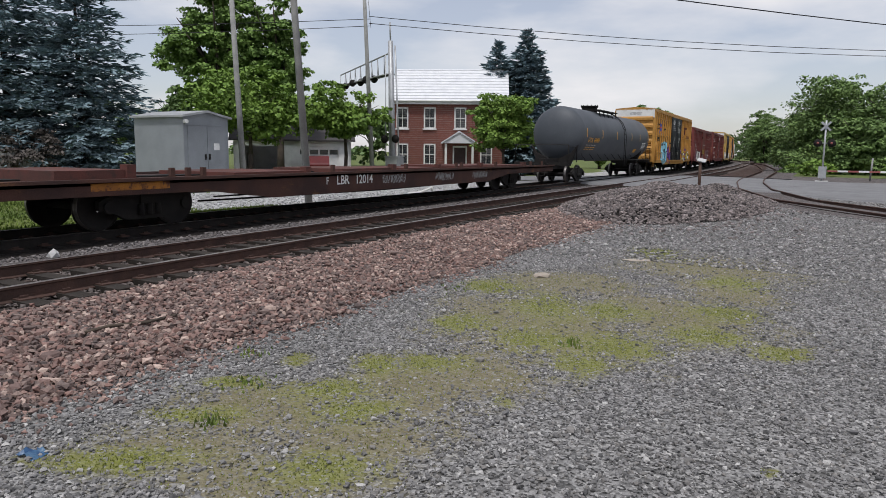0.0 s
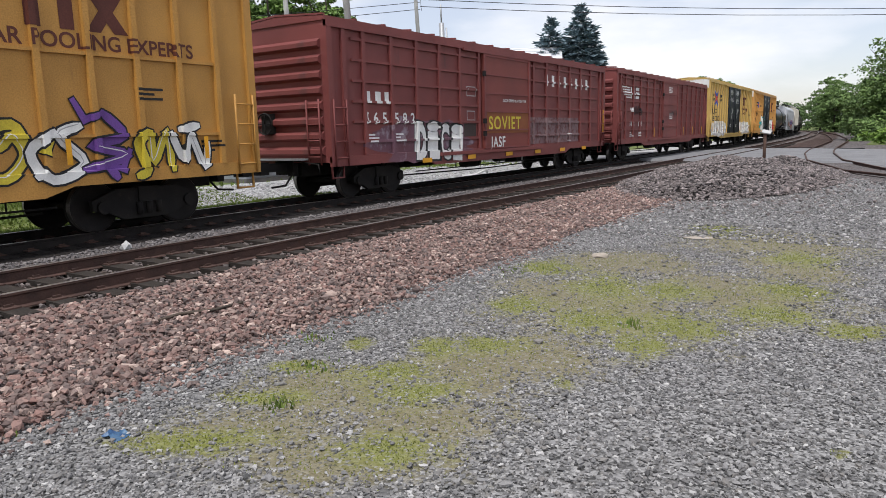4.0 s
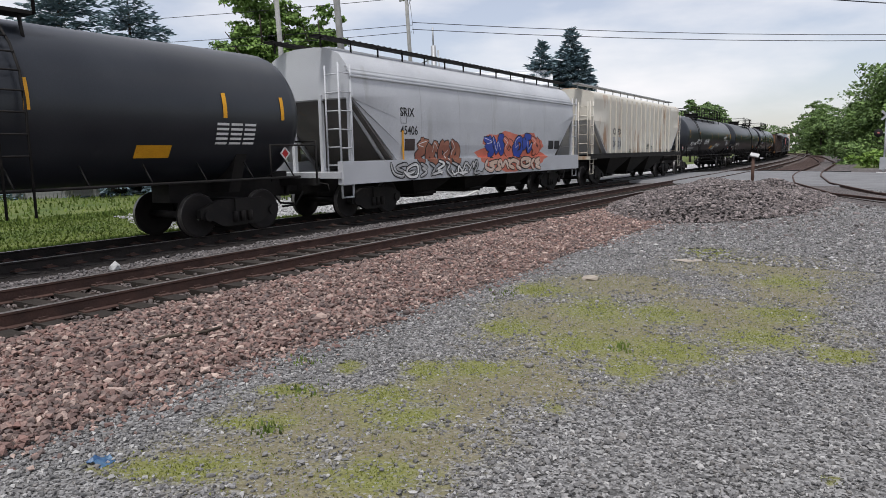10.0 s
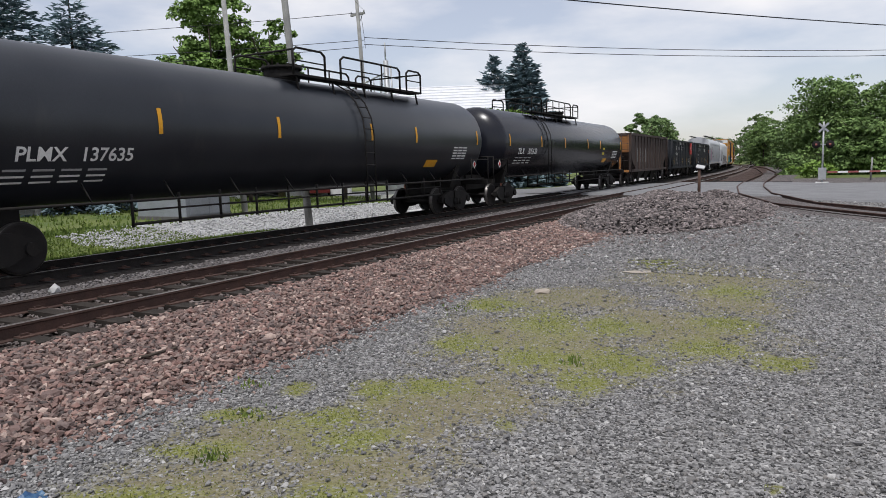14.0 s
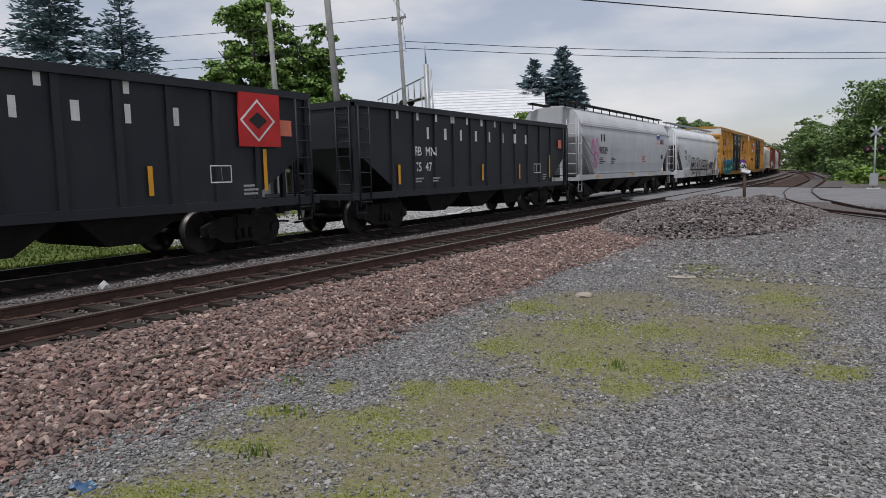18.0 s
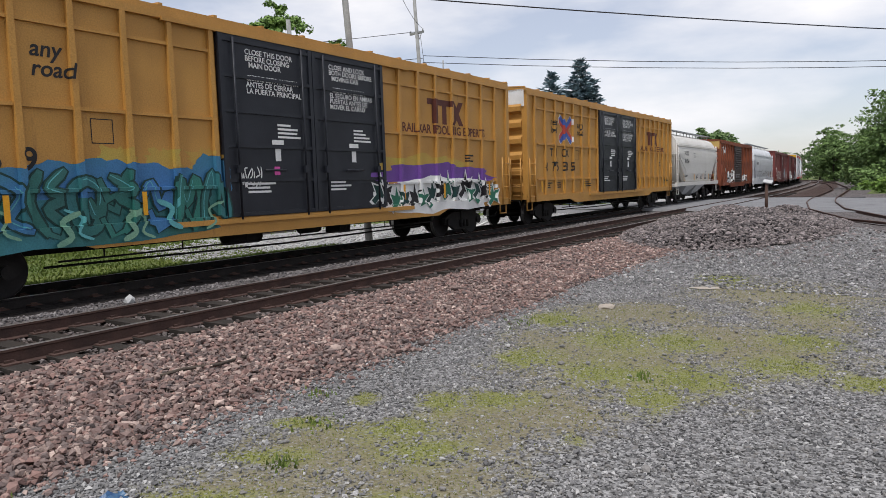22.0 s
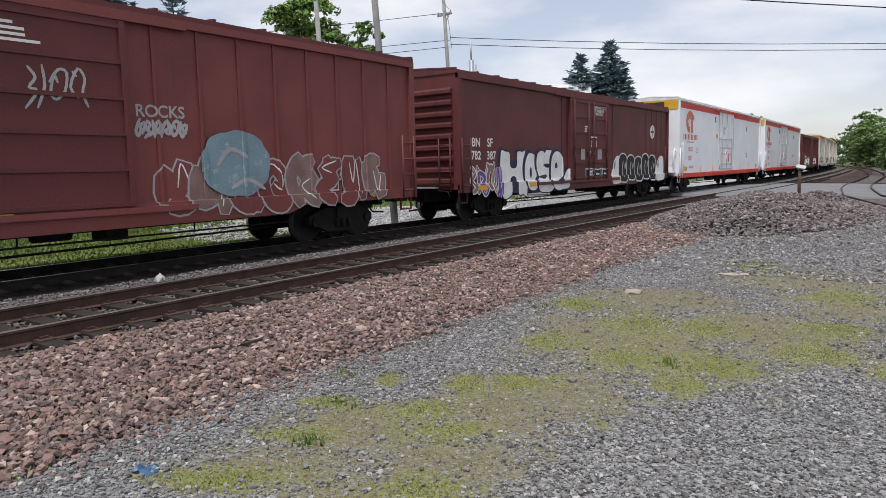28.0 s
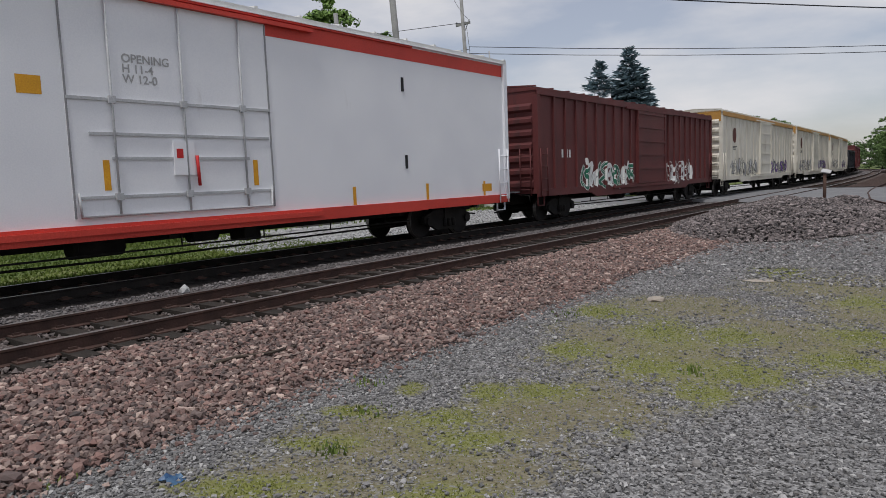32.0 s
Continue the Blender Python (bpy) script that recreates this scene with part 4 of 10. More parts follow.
def broadleaf(label, x, y, h, r, base, mat, n, leaf, seed, blobs=34, group="", z0=None, trunk_r=0.2, open_foot=0.75, shape=0.9):
    """A broadleaf tree: trunk, limbs, and a crown of many leaf clumps with gaps between them."""
    rng = np.random.default_rng(seed)
    z0 = GZ if z0 is None else z0
    t = thing("tree", label, "tree", group, at=pose(x, y, z0, 0, 0, seed * 37 % 360))
    rnd2 = random.Random(seed)
    fork = max(base, 0.2) + (h - base) * 0.25
    part("trunk", G().cyl((0, 0, -0.1), (0.1, 0.05, fork * 0.5), trunk_r, 10, trunk_r * 0.8).cyl((0.1, 0.05, fork * 0.5), (0, 0.1, fork), trunk_r * 0.8, 10, trunk_r * 0.55), M_BARK, t)
    for i in range(7):
        a = i * 0.9 + rnd2.uniform(0, 0.5)
        e = (math.cos(a) * r * 0.62, math.sin(a) * r * 0.62, fork + (h - fork) * rnd2.uniform(0.25, 0.75))
        m = (e[0] * 0.45, e[1] * 0.45, fork + (e[2] - fork) * 0.6)
        part("limb", G().cyl((0, 0.1, fork * rnd2.uniform(0.75, 1)), m, trunk_r * 0.45, 7, trunk_r * 0.28).cyl(m, e, trunk_r * 0.28, 6, trunk_r * 0.08), M_BARK, t)
    mid, half = (base + h) / 2, (h - base) / 2
    cs = []
    while len(cs) < blobs:
        q = rng.normal(size=3)
        q /= np.linalg.norm(q)
        q *= rng.uniform(0.35, 0.95)
        if q[2] < -open_foot:
            continue
        w = 1.0 if q[2] < 0 else shape + (1 - shape) * (1 - q[2])
        cs.append((q[0] * r * 0.86 * w, q[1] * r * 0.86 * w, mid + q[2] * half * 0.9))
    cs = np.array(cs)
    rad = r * rng.uniform(0.14, 0.34, blobs)
    # each clump is a few sprays, so that its outline is ragged
    k = 7
    sub = np.repeat(cs, k, 0)
    d = rng.normal(size=(blobs * k, 3))
    d /= np.linalg.norm(d, axis=1)[:, None]
    sub = sub + d * (np.repeat(rad, k) * 0.8)[:, None] * np.array([1, 1, 0.6])
    srad = np.repeat(rad, k) * rng.uniform(0.3, 0.62, blobs * k)
    pick = rng.choice(len(sub), n, p=srad ** 2 / (srad ** 2).sum())
    d = rng.normal(size=(n, 3))
    d /= np.linalg.norm(d, axis=1)[:, None]
    d[:, 2] = np.where(d[:, 2] < -0.4, -d[:, 2], d[:, 2])
    c = sub[pick] + d * (srad[pick] * rng.uniform(0.25, 1.15, n) ** 0.7)[:, None] * np.array([1, 1, 0.6])
    c[:, 2] = np.maximum(c[:, 2], 0.05)
    nrm = d * 0.8 + rng.normal(size=(n, 3)) * 0.55 + np.array([0, 0, 0.5])
    nrm /= np.linalg.norm(nrm, axis=1)[:, None]
    u = np.cross(nrm, rng.normal(size=(n, 3)))
    u /= np.linalg.norm(u, axis=1)[:, None]
    v = np.cross(nrm, u)
    s = leaf * rng.uniform(0.5, 1.2, n)[:, None]
    part("crown", quads("crown", c, u * s, v * s, mat), None, t)
    return t


def spruce(label, x, y, h, r, mat, seed, tiers=24, per=13, group="", low=0.3, z0=None, taper=0.66, spray=0.22, fine=0.1, wide=0.34, ragged=0.22):
    """A spruce: straight trunk and tiers of dense boughs hung with needle sprays."""
    rng = np.random.default_rng(seed)
    t = thing("spruce_tree", label, "tree", group, at=pose(x, y, GZ if z0 is None else z0))
    part("trunk", G().cyl((0, 0, -0.1), (0, 0, h * 0.97), 0.2 * h / 10, 9, 0.02), M_BARK, t)
    c, u, v = [], [], []
    for k in range(tiers):
        f = k / (tiers - 1)
        z0b = low + (h - low) * f ** 0.95
        R = r * (1 - f) ** taper * (0.88 + 0.24 * rng.random()) + 0.12
        m = max(5, int(per * (1 - 0.5 * f)))
        for i in range(m):
            a = 6.283 * (i + rng.random() * 0.7) / m + k * 1.7
            ln = R * rng.uniform(1 - ragged * 1.5, 1 + ragged * 0.5)
            z = z0b + rng.uniform(-0.5, 0.5) * (h - low) / tiers * 1.3
            up = 0.5 if f > 0.93 else 0.12 - 0.34 * (1 - f) + 0.1 * rng.random()
            end = np.array([math.cos(a) * ln, math.sin(a) * ln, z + up * ln])
            root = np.array([0, 0, z])
            along, side = (end - root) / ln, np.array([-math.sin(a), math.cos(a), 0])
            cnt = max(5, int(ln / fine))
            for j in range(cnt):
                g = 0.08 + 0.94 * (j + rng.random()) / cnt
                fan = 0.34 * ln * (1.12 - g) * (0.3 + g)
                p = root + (end - root) * g + side * rng.uniform(-1, 1) * fan + np.array([0, 0, rng.uniform(-0.12, 0.14)])
                w = spray * (0.75 + 0.5 * rng.random()) * (1 if ln > 1 else 0.75)
                for sg in (-1, 0, 1):
                    dirn = along * (0.8 if sg else 1.0) + side * sg * rng.uniform(0.5, 0.95) + np.array([0, 0, rng.uniform(-0.42, 0.3)])
                    dirn /= np.linalg.norm(dirn)
                    c.append(p + dirn * w * 0.6)
                    u.append(dirn * w)
                    nv = np.cross(dirn, [rng.normal() * 0.8, rng.normal() * 0.8, 1.0])
                    v.append(nv / np.linalg.norm(nv) * w * wide)
    part("crown", quads("crown", np.array(c), np.array(u), np.array(v), mat), None, t)
    return t


spruce("tall blue spruce with drooping boughs", -34.2, 20.0, 12.6, 5.2, M_SPRUCE, 3, 32, 15, taper=0.85)
spruce("broad blue spruce beside the grey shed", -31.2, 21.6, 10.6, 4.7, M_SPRUCE, 4, 30, 15, taper=0.9)
spruce("dark blue spruce behind the house", -24.1, 58.8, 12.1, 3.7, M_SPRUCE, 5, 36, 15, "pair of spruces", taper=0.72, spray=0.34, fine=0.11, wide=0.45, ragged=0.1)
spruce("slimmer blue spruce behind the house", -26.6, 58.2, 11.2, 3.3, M_SPRUCE, 6, 33, 14, "pair of spruces", taper=0.75, spray=0.34, fine=0.11, wide=0.45, ragged=0.1)
broadleaf("large green maple with open crown", -38.0, 36.5, 16.4, 4.1, 2.4, M_LEAF, 46000, 0.14, 7, 110, trunk_r=0.35, shape=0.45)
broadleaf("green maple behind the poles", -35.0, 39.3, 13.6, 2.8, 2.8, M_LEAF, 26000, 0.14, 8, 80, trunk_r=0.28, shape=0.6)
broadleaf("low spreading bright green tree", -28.4, 29.4, 6.4, 4.2, 2.1, M_LEAF2, 16000, 0.13, 9, 54, trunk_r=0.14)
broadleaf("low spreading bright green tree by the mast", -26.6, 35.6, 6.3, 3.4, 2.0, M_LEAF2, 13000, 0.13, 10, 44, trunk_r=0.14)
broadleaf("bright green tree before the house", -22.6, 50.6, 7.0, 3.5, 0.6, M_LEAF2, 18000, 0.13, 11, 60, trunk_r=0.14)
broadleaf("bushy reddish shrub under the spruces", -30.5, 18.6, 2.9, 1.9, 0.1, leaves("shrub_leaves", (0.05, 0.045, 0.04), (0.13, 0.11, 0.1)), 5000, 0.08, 12, 26, trunk_r=0.06)
# wood on the right of the line
for i, (x, y, h, r) in enumerate(((-0.3, 93, 13.0, 7.1), (6.8, 91, 12.4, 6.0), (13.5, 88, 15.0, 6.4), (-12.6, 178, 13.6, 4.6), (-15.8, 203, 15.2, 4.4), (2.6, 82, 6.6, 3.6), (-4.4, 132, 9.8, 4.2))):
    broadleaf("green leafy tree at the edge of the wood", x, y, h, r, -1.6, M_WOODLEAF, 24000, 0.18, 20 + i, 110, "wood beside the line", trunk_r=0.25, open_foot=0.98)
for i, (x, y, r) in enumerate(((-3.4, 86.5, 2.6), (-0.4, 84.5, 2.8), (2.9, 82.5, 2.8), (5.9, 80.5, 2.8), (9.0, 79, 3.0), (-3.6, 112, 2.8), (-8.0, 160, 3.6))):
    broadleaf("dense green undergrowth at the foot of the wood", x, y, 3.0, r, -1.4, M_WOODLEAF, 5000, 0.14, 140 + i, 40, "undergrowth", trunk_r=0.06, open_foot=1.0)
for i, (x, y, h, r) in enumerate(((-2.5, 108, 8.6, 4.4), (2.5, 112, 10.0, 5.2), (-3.0, 130, 8.6, 4.0), (-1, 142, 11, 5.4), (-5.5, 158, 9.6, 4.2), (-3, 170, 12, 6), (-11.5, 192, 11, 4.6), (-7, 205, 13, 6.5), (-19.5, 228, 12.4, 4.4), (-31, 250, 9.6, 6), (-42, 275, 11.5, 7.5), (-16, 240, 14, 6), (-56, 300, 13, 9), (-28, 285, 13, 7), (-72, 330, 13, 10), (-46, 330, 13, 9))):
    broadleaf("distant green tree beside the line", x, y, h, r, -2.0, M_FARLEAF, 4200, 0.34, 40 + i, 60, "distant trees", trunk_r=0.25, open_foot=1.0)
# trees beyond the train
for i, (x, y, h, r) in enumerate(((-27.5, 80, 8.0, 2.8), (-24.5, 84, 7.2, 2.5), (-25.5, 110, 10, 3.8), (-27, 124, 10.6, 4), (-29, 138, 11.2, 4.2), (-30.5, 152, 11.8, 4.6), (-33, 168, 12.2, 5), (-38, 185, 12.8, 5.4), (-44, 204, 13, 6), (-54, 222, 12, 6.5), (-66, 240, 12, 7), (-82, 262, 13, 7.5), (-100, 280, 13, 8.5), (-48, 70, 8, 4), (-60, 64, 9, 4.5), (-74, 55, 9, 5), (-52, 46, 8, 4))):
    broadleaf("green tree beyond the railway", x, y, h, r, -0.8, M_LEAF2 if i < 2 else M_FARLEAF, 5000, 0.2 if i < 2 else 0.3, 70 + i, 36, "trees beyond the line", trunk_r=0.2, open_foot=0.92)

# ---- poles, wires and signals ----


def utility_pole(label, x, y, h, r, lean, arms):
    t = thing("utility_pole", label, "utility pole", "poles along the line", at=pose(x, y, GZ - 0.1, 0, 0, 0) @ pose(0, 0, 0, *lean))
    part("pole", G().cyl((0, 0, 0), (0, 0, h), r, 14, r * 0.72), M_WOODPOLE, t)
    for z, w in arms:
        part("crossarm", G().box(-w, w, -0.06, 0.06, z - 0.06, z + 0.06).rod([(0, 0.08, z - 0.5), (w * 0.6, 0.08, z)], 0.02), M_WOODPOLE, t)
        for k in (-0.9, 0.9):
            part("insulator", G().lathe([(0.02, 0), (0.05, 0.02), (0.03, 0.06), (0.055, 0.1), (0.03, 0.14), (0.0, 0.16)], (k * w, 0, z + 0.06), 8, "z"), M_GALV, t)
    return t


utility_pole("pale weathered grey utility pole beside the line", -16.08, 19.48, 12.5, 0.13, (1.5, -3.0, 0), ())
utility_pole("thin brown utility pole behind the shed", -21.8, 22.3, 9.0, 0.13, (1.0, -2.0, 0), ())
utility_pole("tall dark utility pole carrying the wires", -24.92, 36.2, 13.5, 0.14, (1.0, -2.2, 0), ((11.2, 0.5),))


def wire(name, a, b, sag, r=0.014, label="thin black overhead wire sagging across the sky"):
    a, b = Vector(a), Vector(b)
    n = 14
    pts = [tuple(a.lerp(b, i / n) - Vector((0, 0, 4 * sag * (i / n) * (1 - i / n)))) for i in range(n + 1)]
    return tagged(part(name, G().rod(pts, r, 5), M_WIRE), label, "wire", "overhead wires")


wire("overhead_wire", (-25.12, 36.2, 9.55), (48, 92, 12.2), 2.0, 0.02)
wire("overhead_wire", (-25.12, 36.2, 9.15), (48, 92, 11.9), 2.0, 0.02)
wire("overhead_cable", (-27.5, 16.2, 10.4), (22, 71, 9.3), 0.75, 0.03, "thick black cable sagging over the railway")
wire("overhead_wire", (-25.12, 36.2, 11.0), (-80, 18, 12.4), 0.6, 0.018)
wire("overhead_wire", (-25.12, 36.2, 9.4), (-80, 18, 11.0), 0.6, 0.018)
wire("overhead_wire", (-25.12, 36.2, 9.0), (-80, 18, 10.4), 0.7, 0.018)
wire("drop_wire", (-25.32, 36.2, 11.1), (-25.02, 36.2, 8.9), -0.25, 0.012, "thin loop of wire hanging beside the pole")
wire("drop_wire", (-25.12, 36.2, 11.2), (-16.08, 19.48, 12.0), 0.8, 0.012, "thin wire between two poles")


def mast_signal():
    """Crossing signal on a mast with a truss arm over the road."""
    t = thing("cantilever_signal", "grey steel crossing signal mast with a truss arm over the road", "crossing signal", at=pose(-24.7, 38.2, GZ) @ pose(0, 0, 0, 0.5, -1.2, 0))
    part("mast", G().cyl((0, 0, 0), (0, 0, 8.6), 0.19, 14, 0.16).cyl((0, 0, 8.6), (0, 0, 9.7), 0.05, 8), M_GALV, t)
    part("mast_brace", G().cyl((0.42, 0.1, 0), (0.3, 0.05, 8.3), 0.05, 8), M_GALV, t)
    ax, ay = -9.1, 7.0
    n = 9
    low, high = (6.6, 6.9), (7.9, 7.75)
    P = lambda k, z, o=0.0: (ax * k + o * 0.6, ay * k + o * 0.8, z[0] + (z[1] - z[0]) * k)
    for nm, z, o in (("lower_chord", low, -0.25), ("lower_chord", low, 0.25), ("upper_chord", high, 0.0)):
        part(nm, G().cyl(P(0.01, z, o), P(1, z, o), 0.05, 8), M_GALV, t)
    for i in range(n):
        a, b = i / n, (i + 1) / n
        part("truss_bar", G().cyl(P(a, high), P((a + b) / 2, low, 0.25), 0.025, 6).cyl(P((a + b) / 2, low, -0.25), P(b, high), 0.025, 6).cyl(P(a, low, -0.25), P(a, low, 0.25), 0.025, 6), M_GALV, t)
    part("walkway", G().face([P(0.02, low, -0.3), P(1, low, -0.3), P(1, low, 0.3), P(0.02, low, 0.3)]), M_UNDER, t)
    for k in (0.35, 0.62, 0.95):
        x, y, z = P(k, low)
        for o in (-0.35, 0.35):
            part("signal_light", G().lathe([(0.0, -0.12), (0.25, -0.1), (0.25, 0.0), (0.1, 0.0), (0.1, 0.25), (0.0, 0.25)], (x + o, y - 0.1, z - 0.05), 14, "y"), M_UNDER, t)
    for z in (2.6,):
        for o in (-0.4, 0.4):
            part("signal_light", G().lathe([(0.0, -0.12), (0.25, -0.1), (0.25, 0.0), (0.1, 0.0), (0.1, 0.2), (0.0, 0.2)], (o, -0.25, z), 14, "y"), M_UNDER, t)
    part("ladder", G().rod([(-0.5, -0.1, 0.3), (-0.32, -0.1, 7.8)], 0.03).rod([(-0.22, -0.1, 0.3), (-0.1, -0.1, 7.8)], 0.03), M_GALV, t)
    part("control_box", G().box(-0.25, 0.6, -0.5, 0.3, 0.3, 1.5).box(-0.3, 0.65, -0.55, 0.35, 1.5, 1.56), M_GALV, t)
    part("footing", G().box(-0.6, 0.6, -0.6, 0.6, -0.1, 0.3), M_TRIMW, t)
    return t


mast_signal()


M_FADERED = plain("faded_red", (0.3, 0.1, 0.09), 0.7)


def crossbuck():
    t = thing("crossing_signal", "crossing signal post with a white crossbuck and red lamps", "crossing signal", at=pose(-0.8, 55.8, GZ))
    part("post", G().cyl((0, 0, 0), (0, 0, 4.25), 0.06, 10), M_GALV, t)
    for a in (45, -45):
        b = part("crossbuck_board", G().box(-0.42, 0.42, -0.08, -0.055, -0.07, 0.07), M_GALV, t)
        b.matrix_basis = pose(0, -0.02 if a > 0 else -0.05, 3.85, 0, a, 0)
    for o in (-0.42, 0.42):
        l = part("signal_light", G().lathe([(0.0, -0.02), (0.27, 0.0), (0.27, 0.03), (0.12, 0.03), (0.12, 0.2), (0, 0.2)], (o, -0.1, 2.7), 14, "y"), M_UNDER, t)
        part("lens", G().lathe([(0.0, -0.05), (0.07, -0.035), (0.08, -0.02)], (o, -0.1, 2.7), 12, "y"), M_FADERED, l)
    part("crossarm", G().cyl((-0.42, 0, 2.7), (0.42, 0, 2.7), 0.03, 8), M_GALV, t)
    part("gate_box", G().box(-0.25, 0.25, -0.3, 0.3, 0.3, 1.1), M_GALV, t)
    for i in range(14):
        part("gate_arm_panel", G().box(0.3 + i * 0.62, 0.3 + (i + 1) * 0.62 - 0.005, -0.32, -0.28, 0.74, 0.86), M_TRIMW if i % 2 else M_FADERED, t)
    part("arm_support", G().cyl((4.3, -0.3, 0), (4.3, -0.3, 1.15), 0.05, 8), M_WHITE, t)
    part("footing", G().box(-0.4, 0.4, -0.4, 0.4, -0.1, 0.12), M_TRIMW, t)
    return t


crossbuck()
post = thing("sign_post", "rusty steel post with a small tilted white board", "sign post", at=pose(-5.86, 35.3, -0.1))
part("post", G().cyl((0, 0, -0.1), (0.0, 0, 1.42), 0.07, 8), surf("post_brown", (0.12, 0.07, 0.05), (0.08, 0.05, 0.04), 4, 0.9), post)
part("board", G().box(-0.19, 0.19, -0.14, 0.14, -0.025, 0.025), M_LIGHTST, post, "weathered white board", pose(0.05, 0, 1.46, 28, 12, 0))
for x, y, h in ((2.4, 62, 1.7), (4.6, 66, 1.5)):
    part("pole", G().cyl((0, 0, 0), (0.06, 0, h), 0.06, 8), M_WOODPOLE, thing("marker_post", "short leaning wooden marker post by the road", "post", at=pose(x, y, GZ)))
bush = broadleaf("low green roadside brush", 6.5, 68, 1.5, 3.4, 0.0, M_LEAF2, 3000, 0.16, 99, 22, trunk_r=0.05)
broadleaf("low green roadside brush", -1.5, 73, 1.3, 2.6, 0.0, M_LEAF2, 2200, 0.16, 98, 20, trunk_r=0.05)

# ---- buildings ----


M_GREYL2 = surf("concrete_pad", (0.13, 0.125, 0.12), (0.1, 0.095, 0.09), 3, 0.95)


def shed():
    t = thing("equipment_shed", "grey steel equipment shed with double doors beside the line", "shed", at=pose(-20.8, 18.4, 0.1))
    D, W, H = 2.6, 2.1, 2.68
    part("wall", G().ext([(0, 0.1), (W, 0.1), (W, H), (W / 2, H + 0.17), (0, H)], "x", -D, 0), M_SHED, t)
    part("roof", G().ext([(-0.12, H - 0.03), (W / 2, H + 0.17), (W + 0.12, H - 0.03), (W + 0.12, H + 0.04), (W / 2, H + 0.25), (-0.12, H + 0.04)], "x", -D - 0.1, 0.12), M_GALV, t)
    for k in (0, 1):
        d = part("door", G().box(0.005, 0.035, 0.16 + k * 0.9, 1.04 + k * 0.9, 0.16, 2.36), M_SHED, t)
        part("door_handle", G().box(0.035, 0.07, 0.9 + k * 0.2, 0.96 + k * 0.2, 1.15, 1.35), M_UNDER, d)
    part("notice", G().box(0.036, 0.04, 1.35, 1.62, 1.5, 1.75), M_WHITE, t)
    part("lamp", G().cyl((0.0, 0.06, 2.5), (0.14, 0.06, 2.5), 0.07, 10), M_TRIMW, t)
    part("door_trim", G().box(0.003, 0.03, 0.05, W - 0.05, 2.38, 2.44), M_SHED, t)
    part("footing", G().box(-D - 0.03, 0.03, -0.03, W + 0.03, -0.1, 0.1), M_GREYL2, t)
    return t


shed()


def weld(g):
    """Joins the corners that boxes of one wall share."""
    seen, out, at = {}, [], []
    for v in g.v:
        k = tuple(round(q, 4) for q in v)
        if k not in seen:
            seen[k] = len(out)
            out.append(v)
        at.append(seen[k])
    g.v, g.f = out, [tuple(at[i] for i in f) for f in g.f]
    return g


